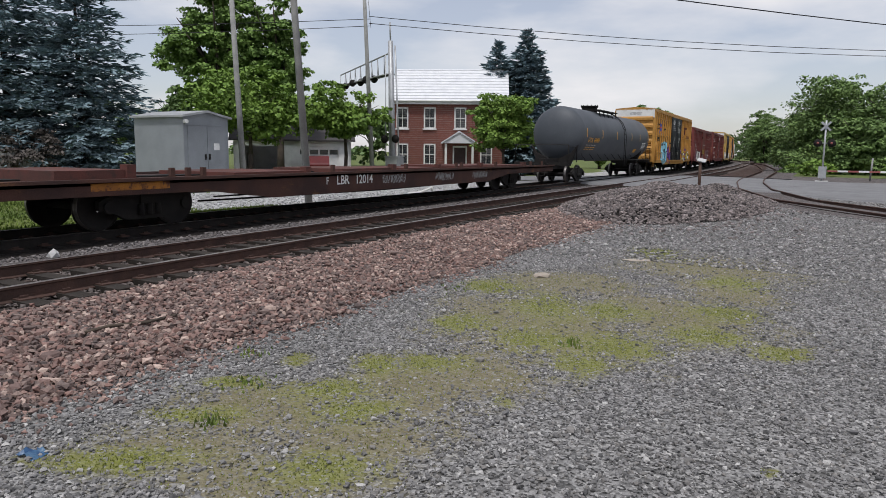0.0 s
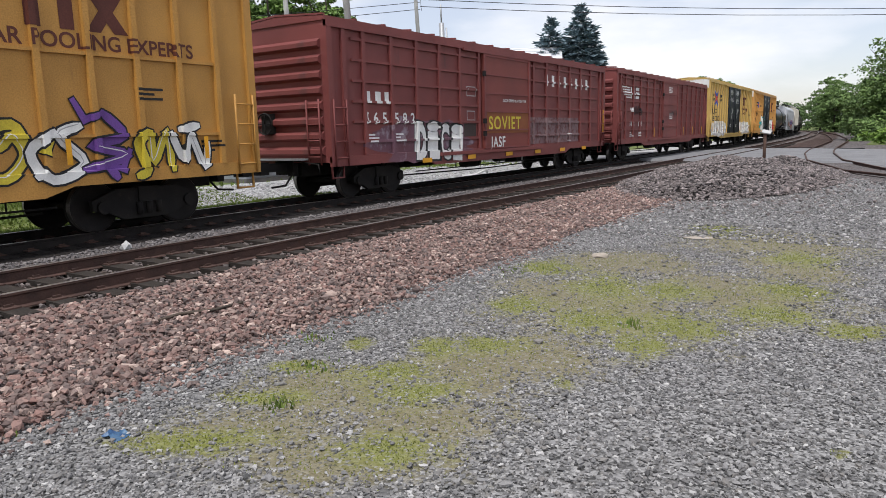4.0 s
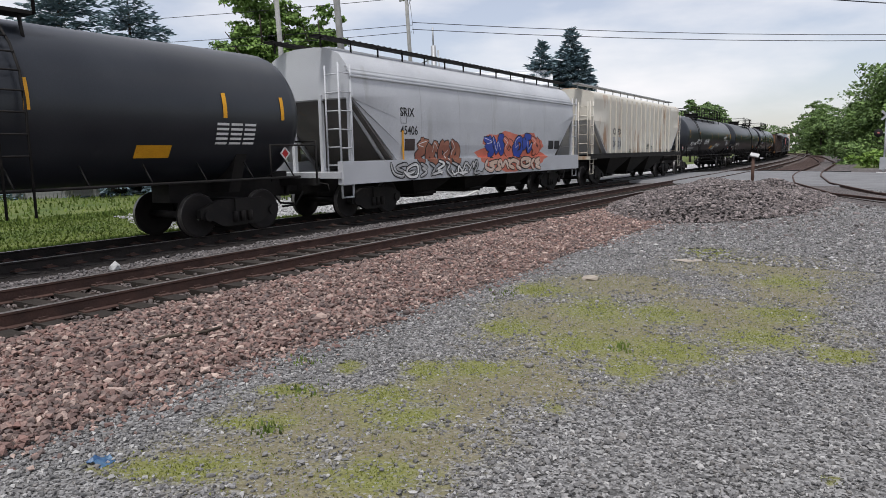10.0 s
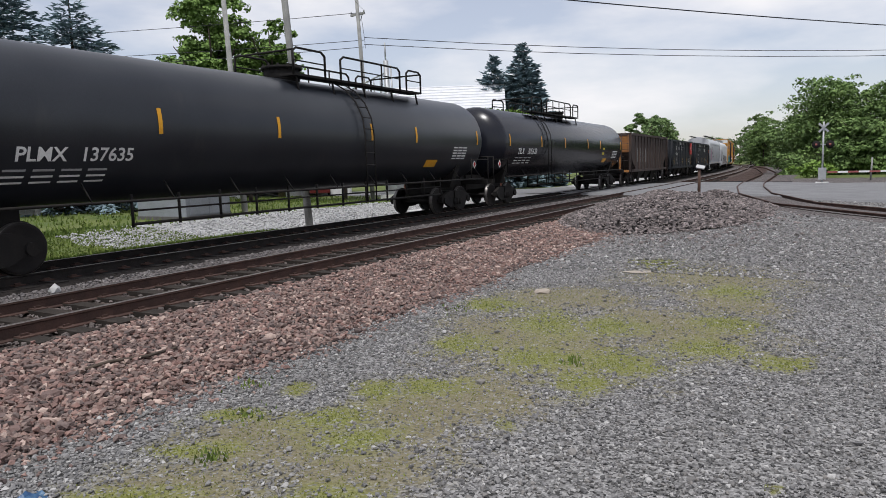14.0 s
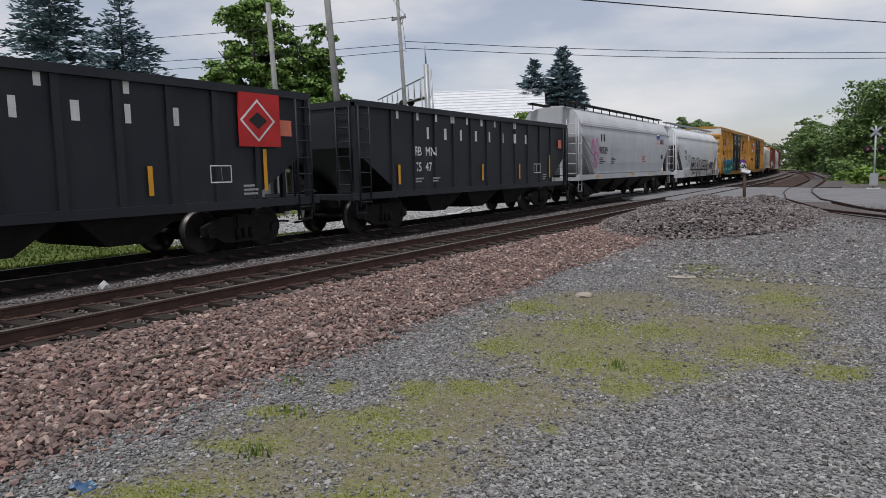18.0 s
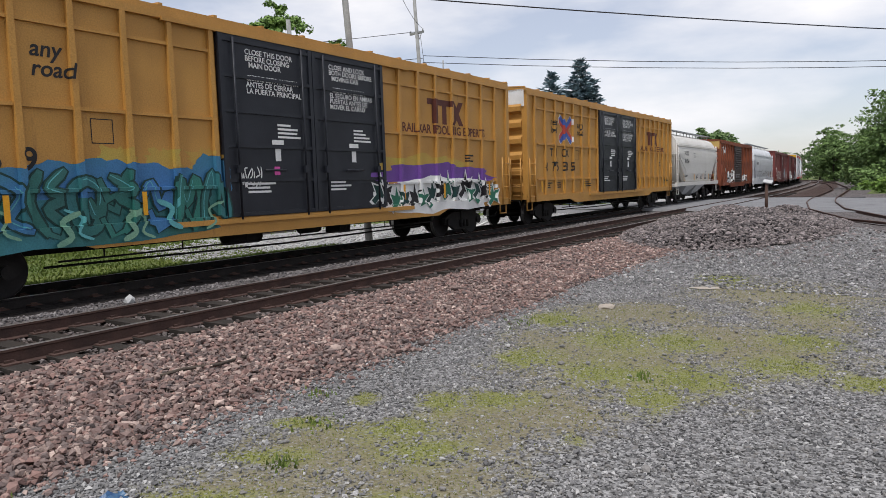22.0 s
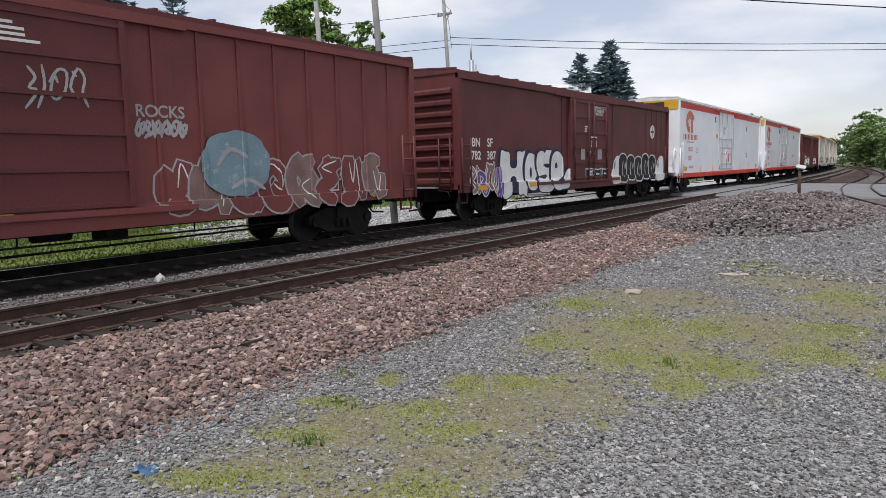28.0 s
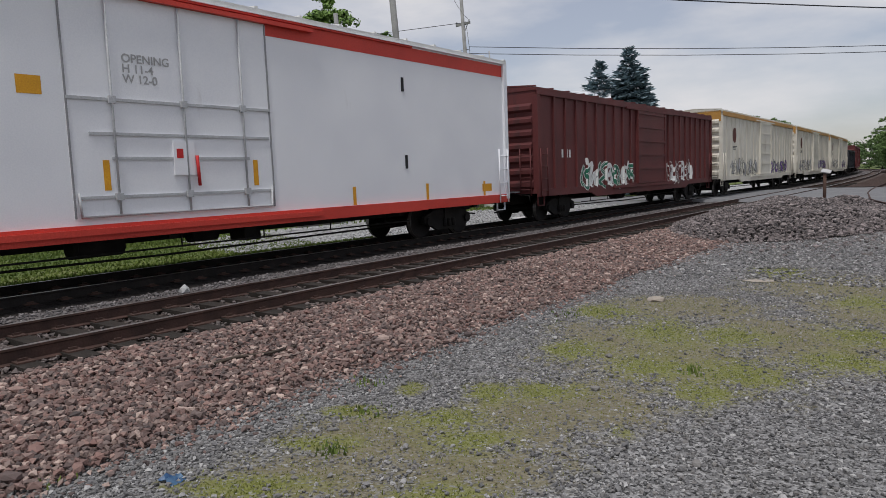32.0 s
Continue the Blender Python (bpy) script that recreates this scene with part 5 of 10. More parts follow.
def house():
    """Two-storey brick house with a white metal roof, sash windows and a small gabled porch."""
    W, D, E, R = 9.2, 7.5, 6.0, 8.9
    t = thing("house", "two-storey red brick house with a white metal roof", "house", at=pose(-32.6, 50.6, GZ, 0, 0, 24.9))
    cols, sills = (1.5, 4.0, 6.9), (0.75, 3.75)
    ww, wh = 1.0, 1.75
    holes = [(c, s) for s in sills for c in (3.0, 5.55)] + [(7.75, sills[0]), (7.75, sills[1]), (0.7, sills[0]), (0.7, sills[1])]
    # front wall in strips round the openings
    xs2 = sorted({0, W, *[c - ww / 2 for c, _ in holes], *[c + ww / 2 for c, _ in holes]})
    zs2 = [-0.2, sills[0], sills[0] + wh, sills[1], sills[1] + wh, E]
    g = G()
    for a, b in zip(xs2, xs2[1:]):
        for p, q in zip(zs2, zs2[1:]):
            if any(c - ww / 2 <= a and b <= c + ww / 2 and s <= p and q <= s + wh for c, s in holes if not (c == 5.55 and s == sills[0])):
                continue
            g.box(a, b, 0, 0.3, p, q)
    part("wall", weld(g), M_BRICK, t)
    part("wall", G().box(0, 0.3, 0.3, D, -0.2, E).box(W - 0.3, W, 0.3, D, -0.2, E).box(0.3, W - 0.3, D - 0.3, D, -0.2, E).ext([(0.0, E), (D, E), (D / 2, R - 0.15)], "x", 0, 0.3).ext([(0.0, E), (D, E), (D / 2, R - 0.15)], "x", W - 0.3, W), M_BRICK, t)
    rows2 = G()
    nrow = 0
    z = 0.0
    while z < E:
        rows2.box(0, W, -0.003, 0.0, z, z + 0.012)
        z += 0.075 * 2
    part("mortar_joint", rows2, plain("mortar", (0.3, 0.27, 0.25), 0.9), t)
    rf = G().ext([(-0.4, E - 0.05), (D / 2, R), (D + 0.4, E - 0.05), (D + 0.4, E + 0.05), (D / 2, R + 0.12), (-0.4, E + 0.05)], "x", -0.35, W + 0.35)
    top = part("roof", rf, M_ROOFW, t)
    pitch = math.atan2(R - E, D / 2 + 0.4)
    for i in range(11):
        k = (i + 0.5) / 11
        y, zz = -0.4 + (D / 2 + 0.4) * k, E + 0.05 + (R + 0.07 - E) * k
        part("roof_seam", G().box(-0.35, W + 0.35, y - 0.02, y + 0.02, zz - 0.02, zz + 0.05), M_ROOFW, top)
    part("gutter", G().cyl((-0.35, -0.42, E + 0.0), (W + 0.35, -0.42, E + 0.0), 0.07, 8), M_TRIMW, t)
    part("cornice", G().box(-0.1, W + 0.1, -0.32, 0.0, E - 0.25, E - 0.03), M_TRIMW, t)
    for c, s in holes:
        if c == 5.55 and s == sills[0]:
            continue
        w = part("window", G().box(c - ww / 2, c - ww / 2 + 0.11, -0.05, 0.12, s, s + wh).box(c + ww / 2 - 0.11, c + ww / 2, -0.05, 0.12, s, s + wh).box(c - ww / 2, c + ww / 2, -0.05, 0.12, s + wh - 0.12, s + wh).box(c - ww / 2, c + ww / 2, -0.05, 0.12, s, s + 0.1), M_TRIMW, t)
        part("sash_bar", G().box(c - 0.4, c + 0.4, 0.02, 0.1, s + wh / 2 - 0.04, s + wh / 2 + 0.04).box(c - 0.02, c + 0.02, 0.03, 0.09, s + 0.1, s + wh - 0.12), M_TRIMW, w)
        part("pane", G().box(c - 0.4, c + 0.4, 0.07, 0.085, s + 0.1, s + wh - 0.12), M_GLASS, w)
        part("sill", G().box(c - ww / 2 - 0.08, c + ww / 2 + 0.08, -0.12, 0.05, s - 0.1, s), M_TRIMW, w)
    px = 5.55
    part("porch_roof", G().ext([(px - 1.35, 2.55), (px + 1.35, 2.55), (px, 3.4)], "y", -1.5, 0.0).ext([(px - 1.5, 2.5), (px, 3.42), (px + 1.5, 2.5), (px + 1.5, 2.6), (px, 3.55), (px - 1.5, 2.6)], "y", -1.6, 0.0), M_ROOFW, t)
    for o in (-1.1, 1.1):
        part("porch_column", G().box(px + o - 0.09, px + o + 0.09, -1.4, -1.22, 0.1, 2.5), M_TRIMW, t)
    part("porch_floor", G().box(px - 1.4, px + 1.4, -1.6, 0.0, -0.1, 0.12), M_TRIMW, t)
    d = part("door", G().box(px - 0.48, px + 0.48, -0.04, 0.06, 0.12, 2.2), plain("dark_door", (0.05, 0.03, 0.03)), t)
    part("door_frame", G().box(px - 0.6, px - 0.48, -0.07, 0.05, 0.12, 2.3).box(px + 0.48, px + 0.6, -0.07, 0.05, 0.12, 2.3).box(px - 0.6, px + 0.6, -0.07, 0.05, 2.2, 2.35), M_TRIMW, d)
    return t


house()


def garage():
    t = thing("garage", "low white garage with dark openings behind the trees", "garage", at=pose(-38.5, 38.2, GZ, 0, 0, 40))
    W, D, H = 8.5, 6, 2.5
    part("wall", G().box(0, W, D - 0.15, D, 0, H).box(0, 0.15, 0, D, 0, H).box(W - 0.15, W, 0, D, 0, H).box(0, 0.8, 0, 0.15, 0, H).box(3.6, 4.6, 0, 0.15, 0, H).box(7.6, W, 0, 0.15, 0, H).box(0, W, 0, 0.15, 2.15, H), M_TRIMW, t)
    part("roof", G().ext([(-0.4, H), (D / 2, H + 1.5), (D + 0.4, H), (D + 0.4, H + 0.12), (D / 2, H + 1.65), (-0.4, H + 0.12)], "x", -0.3, W + 0.3), plain("dark_shingle", (0.07, 0.065, 0.065), 0.9), t)
    dd = part("garage_door", G().box(4.6, 7.6, 0.1, 0.14, 0, 2.15), M_TRIMW, t)
    for i in range(4):
        part("door_pane", G().box(4.75 + i * 0.72, 5.35 + i * 0.72, 0.09, 0.1, 1.55, 1.9), M_GLASS, dd)
    return t


garage()


def fence():
    t = thing("board_fence", "weathered grey board fence under the spruces", "fence", at=pose(-31.8, 16.0, GZ, 0, 0, 58))
    b = G().box(-0.07, 0.07, -0.012, 0.012, 0, 1.75).data("board", M_WOODPOLE)
    for i in range(22):
        part("board", b, None, t, at=pose(0.152 * i, 0, 0.02 * math.sin(i * 1.7)))
    for z in (0.4, 1.4):
        part("fence_rail", G().box(-0.1, 3.3, 0.015, 0.06, z, z + 0.09), M_WOODPOLE, t)
    for x in (0, 1.6, 3.2):
        part("fence_post", G().box(x - 0.05, x + 0.05, 0.06, 0.16, 0, 1.8), M_WOODPOLE, t)
    return t


fence()


def parked_car(label, x, y, rz, mat):
    t = thing("parked_car", label, "car", at=pose(x, y, GZ, 0, 0, rz))
    part("body", G().ext([(-2.2, 0.35), (2.2, 0.35), (2.25, 0.7), (1.9, 0.9), (1.1, 0.95), (0.5, 1.42), (-1.2, 1.45), (-1.9, 0.98), (-2.2, 0.85)], "y", -0.85, 0.85), mat, t)
    part("window", G().ext([(0.95, 0.97), (0.45, 1.37), (-1.15, 1.4), (-1.7, 1.0)], "y", -0.86, 0.86), M_GLASS, t)
    for a in (-1.4, 1.4):
        for b in (-0.8, 0.8):
            w = part("wheel", G().cyl((a, b - 0.1, 0.32), (a, b + 0.1, 0.32), 0.32, 16), M_UNDER, t)
            part("rim", G().cyl((a, b - 0.105, 0.32), (a, b + 0.105, 0.32), 0.19, 12), M_GALV, w)
    return t


parked_car("white car parked behind the spruces", -43.5, 23.5, 30, plain("white_car_paint", (0.7, 0.7, 0.7), 0.3))
parked_car("dark red car parked at the garage", -33.6, 41.6, 130, plain("dark_red_car_paint", (0.12, 0.02, 0.02), 0.3))

# ---- the train ----
# A car's space: x to the camera's side, y to the rear, z up from the rails' top.


RELIEF = {}


def drape(me, car, lift=0.003):
    """Lays a flat mesh on the side of a car as paint: it is cut along the edges of posts, ribs and doors and follows their relief."""
    rel = RELIEF.get(car.name)
    if rel is None:
        return me
    cut_y, cut_z, depth = rel
    bm = bmesh.new()
    bm.from_mesh(me)
    bmesh.ops.remove_doubles(bm, verts=bm.verts, dist=0.0001)
    for k, cuts in ((1, cut_y), (2, cut_z)):
        lo, hi = min(v.co[k] for v in bm.verts), max(v.co[k] for v in bm.verts)
        for c in cuts:
            if lo < c < hi:
                co = (0, c, 0) if k == 1 else (0, 0, c)
                bmesh.ops.bisect_plane(bm, geom=bm.verts[:] + bm.edges[:] + bm.faces[:], dist=0.0002, plane_co=co, plane_no=(0, 1, 0) if k == 1 else (0, 0, 1))
    for v in bm.verts:
        v.co.x += depth(v.co.y, v.co.z) + lift
    for f in bm.faces:
        f.smooth = False
    bm.to_mesh(me)
    bm.free()
    return me


def edges(spans, gap=0.006):
    return [q for a, b in spans for q in (a - gap, a, b, b + gap)]


def box_relief(car, W, posts, ribs, doors, foot, foot_d):
    """posts: (y0, y1, depth); ribs: (z0, z1, y0, y1, depth); doors: (y0, y1, z0, z1, depth); foot: height up to which the sill stands proud."""
    eps = 0.0005

    def depth(y, z):
        d = 0.0
        if z <= foot + eps:
            d = foot_d
        for a, b, q in posts:
            if a - eps <= y <= b + eps and z > foot:
                d = max(d, q)
        for a, b, c, e, q in ribs:
            if a - eps <= z <= b + eps and c <= y <= e:
                d = max(d, q)
        for a, b, c, e, q in doors:
            if a - eps <= y <= b + eps and c - eps <= z <= e + eps:
                d = max(d, q)
        return W + d
    RELIEF[car.name] = (edges([(a, b) for a, b, _ in posts] + [(a, b) for a, b, *_ in doors]), edges([(a, b) for a, b, *_ in ribs] + [(c, e) for _, _, c, e, _ in doors]) + [foot, foot + 0.006], depth)


def shell_relief(car, prof, band):
    """A hopper's rounded side with its sill band."""
    zs, ws = [z for _, z in prof], [x for x, _ in prof]

    def depth(y, z):
        return 1.6 if band[0] - 0.01 <= z <= band[1] + 0.0005 else float(np.interp(z, zs, ws))
    RELIEF[car.name] = ([], [band[1], band[1] + 0.006] + zs, depth)


def flat_text(s, size, wide=1.0, slant=0.0, fat=0.018):
    """A mesh of words in the plane of a car's side, from the origin to the rear."""
    cu = bpy.data.curves.new("t", "FONT")
    cu.body, cu.size, cu.resolution_u = s, size, 4
    cu.space_character, cu.space_line, cu.offset, cu.shear = wide, 0.85, size * fat, slant
    tmp = bpy.data.objects.new("t", cu)
    me = bpy.data.meshes.new_from_object(tmp)
    bpy.data.objects.remove(tmp)
    me.transform(Matrix(((0, 0, 1, 0), (1, 0, 0, 0), (0, 1, 0, 0), (0, 0, 0, 1))))
    return me


def characters(me, size):
    """Splits a mesh of words into one mesh for each character."""
    n = len(me.vertices)
    root = list(range(n))

    def find(i):
        while root[i] != i:
            root[i] = root[root[i]]
            i = root[i]
        return i
    for p in me.polygons:
        vs = list(p.vertices)
        for q in vs[1:]:
            root[find(q)] = find(vs[0])
    groups = {}
    for i in range(n):
        groups.setdefault(find(i), []).append(i)
    isl = []
    for ids in groups.values():
        ys, zs = [me.vertices[i].co.y for i in ids], [me.vertices[i].co.z for i in ids]
        isl.append([min(ys), max(ys), min(zs), max(zs), ids])
    isl.sort(key=lambda q: -(q[3] - q[2]))
    out = []
    for q in isl:
        for o in out:
            if o[0] - 0.01 <= (q[0] + q[1]) / 2 <= o[1] + 0.01 and q[2] - o[3] < 0.3 * size and o[2] - q[3] < 0.3 * size:
                o[4] += q[4]
                break
        else:
            out.append(q)
    meshes = []
    for q in sorted(out, key=lambda q: (-round(q[2] / size), q[0])):
        at = {i: k for k, i in enumerate(q[4])}
        m = bpy.data.meshes.new("letter")
        m.from_pydata([tuple(me.vertices[i].co) for i in q[4]], [], [[at[i] for i in p.vertices] for p in me.polygons if p.vertices[0] in at])
        meshes.append(m)
    return meshes


def text(s, size, mat, parent, y, z, x=1.53, name="lettering", wide=1.0, slant=0.0):
    """Words on the side of a car, from y to the rear, with their foot at z; each larger character is a piece of its own."""
    me = flat_text(s, size, wide, slant)
    if not me.vertices:
        return None
    painted = parent.name in RELIEF
    me.transform(Matrix.Translation((0 if painted else x, y, z)))
    if size < 0.26 or len(s) == 1:
        me.materials.append(mat)
        return tagged(part(name, drape(me, parent, 0.003 + 0.05 * (x - 1.5)), None, parent), kind="stuff" if len(s) > 1 else "")
    top = new(name)
    top.parent = parent
    for m in characters(me, size):
        m.materials.append(mat)
        part("letter", drape(m, parent, 0.003 + 0.05 * (x - 1.5)), None, top)
    return top


def bars(rows, mat, parent, x=1.53, name="marking"):
    """Plain bars on the side: rows of (y, z, width, height)."""
    g = G()
    painted = parent.name in RELIEF
    for y, z, w, h in rows:
        if painted:
            g.face([(0, y, z), (0, y + w, z), (0, y + w, z + h), (0, y, z + h)])
        else:
            g.box(x - 0.004, x, y, y + w, z, z + h)
    me = g.data(name, mat)
    ob = part(name, drape(me, parent, 0.003 + 0.05 * (x - 1.5)) if painted else me, None, parent)
    return tagged(ob, kind="stuff") if len(rows) > 1 else ob


def outline_box(parent, y, z, w, h, mat, t=0.025):
    """A painted frame of four thin lines."""
    return bars([(y, z, w, t), (y, z + h - t, w, t), (y, z + t, t, h - 2 * t), (y + w - t, z + t, t, h - 2 * t)], mat, parent)


def letters(n, y, z, w, h, gap, mat, parent, x=1.53, name="marking"):
    """A row of letter-sized plain slabs, each one a piece of its own."""
    top = new(name)
    top.parent = parent
    for i in range(n):
        o = y + i * (w + gap)
        ob = bars([(o + w * 0.12, z, w * (0.76 if i % 2 else 0.6), h)], mat, parent, x, "mark")
        ob.parent = top
    return top


def stencil(parent, y, z, mat, x=1.53, n=4, w=0.7):
    r = random.Random(int(y * 77 + z * 31))
    return bars([(y, z - i * 0.085, w * r.uniform(0.5, 1), 0.045) for i in range(n)], mat, parent, x)


# abstract sprayed strokes, none of them a letter
GLYPHS = (
    (((0.9, 0.9), (0.2, 0.72), (0.75, 0.55), (0.1, 0.3), (0.6, 0.02)), ((0.4, 0.98), (0.55, 0.7))),
    (((0.05, 0.1), (0.35, 0.9), (0.5, 0.35), (0.75, 0.95), (0.9, 0.6), (0.6, 0.1), (0.98, 0.0)),),
    (((0.5, 0.6), (0.25, 0.75), (0.15, 0.4), (0.5, 0.15), (0.9, 0.4), (0.8, 0.9), (0.3, 1.0), (0.0, 0.65)),),
    (((0.0, 0.5), (0.3, 0.85), (0.55, 0.3), (0.85, 0.7), (1.0, 0.2)), ((0.2, 0.1), (0.8, 0.06))),
    (((0.1, 0.0), (0.0, 0.6), (0.45, 1.0), (0.6, 0.6), (0.3, 0.35), (0.95, 0.15), (0.9, 0.75)),),
    (((0.95, 0.05), (0.6, 0.35), (0.85, 0.7), (0.35, 0.98), (0.05, 0.5), (0.4, 0.2)), ((0.05, 0.98), (0.25, 0.8))),
    (((0.0, 0.95), (0.5, 0.7), (0.1, 0.45), (0.6, 0.3), (0.2, 0.0)), ((0.7, 0.95), (0.98, 0.45), (0.7, 0.02))),
)


def ribbon(g, pts, w, x, rise=0.0002):
    """A stroke of width w along pts: one strip with rounded ends, rising by a hair so that it never lies in its own plane."""
    k, m = len(g.v), len(pts)
    for i, (a, b) in enumerate(pts):
        p, q = pts[max(i - 1, 0)], pts[min(i + 1, m - 1)]
        d = math.hypot(q[0] - p[0], q[1] - p[1]) or 1
        ny, nz = -(q[1] - p[1]) / d * w / 2, (q[0] - p[0]) / d * w / 2
        e = i in (0, m - 1)
        f = 0.55 if e else 1.0
        a += (0 if not e else (-1 if i == 0 else 1) * (q[0] - p[0]) / d * w * 0.3)
        b += (0 if not e else (-1 if i == 0 else 1) * (q[1] - p[1]) / d * w * 0.3)
        g.v += [(x + i * rise, a - ny * f, b - nz * f), (x + i * rise, a + ny * f, b + nz * f)]
    for i in range(m - 1):
        g.f.append((k + 2 * i, k + 2 * i + 2, k + 2 * i + 3, k + 2 * i + 1))
        g.s.append(False)


def blob(parent, y0, y1, z0, z1, mat, seed=1, rough=0.16, n=44, square=3.0, lift=0.003):
    """A sprayed cloud of colour with an uneven edge."""
    r = random.Random(seed)
    ph = [r.uniform(0, 6.28) for _ in range(4)]
    g = G()
    cy, cz, W, H = (y0 + y1) / 2, (z0 + z1) / 2, (y1 - y0) / 2, (z1 - z0) / 2
    g.v.append((0, cy, cz))
    for i in range(n):
        a = 6.2832 * i / n
        c, q = math.cos(a), math.sin(a)
        d = (abs(c) ** square + abs(q) ** square) ** (-1 / square)
        d *= 1 - rough * (0.5 + 0.25 * math.sin(5 * a + ph[0]) + 0.3 * math.sin(9 * a + ph[1]) + 0.22 * math.sin(15 * a + ph[2]) + 0.15 * r.uniform(-1, 1))
        g.v.append((0, cy + W * c * d, cz + H * q * d))
    g.f += [(0, i + 1, (i + 1) % n + 1) for i in range(n)]
    g.s += [False] * n
    return part("graffiti", drape(g.data("graffiti", mat), parent, lift), None, parent)


def shape(parent, pts, y0, y1, z0, z1, mat, lift, top=None):
    """A painted flat shape from an outline in unit measure, star-shaped about its middle."""
    g = G()
    q = [(0, y0 + (y1 - y0) * u, z0 + (z1 - z0) * v) for u, v in pts]
    g.v = [(0, sum(p[1] for p in q) / len(q), sum(p[2] for p in q) / len(q))] + q
    n = len(q)
    g.f = [(0, i + 1, (i + 1) % n + 1) for i in range(n)]
    g.s = [False] * n
    return part("painted_shape", drape(g.data("painted_shape", mat), parent, lift), None, top or parent)


def roundel(parent, y, z, r, mat):
    return shape(parent, [(0.5 + 0.5 * math.cos(i * 0.2618), 0.5 + 0.5 * math.sin(i * 0.2618)) for i in range(24)], y - r, y + r, z - r, z + r, mat, 0.003)


def word_piece(parent, s, y0, y1, z0, z1, fill, edge, seed=1, fat=0.07, line=0.07, lift=0.006, wide=0.94):
    """A sprayed word: fat letters, each with its outline, jostling on the side of a car."""
    r = random.Random(seed)
    top = new("graffiti")
    top.parent = parent
    w = (y1 - y0) / len(s)
    for i, ch in enumerate(s):
        tilt, hop, grow = r.uniform(-6, 6), r.uniform(-0.04, 0.04), r.uniform(0.98, 1.1)
        for k, (extra, mat) in enumerate(((line, edge), (0.0, fill))):
            me = flat_text(ch, 1.0, 1.0, r.uniform(-0.02, 0.02), fat + extra)
            base = flat_text(ch, 1.0, 1.0, 0.0, fat)
            ys, zs = [v.co.y for v in base.vertices], [v.co.z for v in base.vertices]
            cy, cz, sy, sz = (min(ys) + max(ys)) / 2, (min(zs) + max(zs)) / 2, max(ys) - min(ys), max(zs) - min(zs)
            m = Matrix.Translation((0, y0 + w * (i + 0.5), (z0 + z1) / 2 + hop * (z1 - z0))) @ pose(0, 0, 0, tilt, 0, 0) @ Matrix.Diagonal((1, w * wide * grow / sy, (z1 - z0) * 0.94 * grow / sz, 1)) @ Matrix.Translation((0, -cy, -cz))
            me.transform(m)
            me.materials.append(mat)
            part("painted_letter", drape(me, parent, lift + 0.004 * i + 0.002 * k), None, top)
    return top


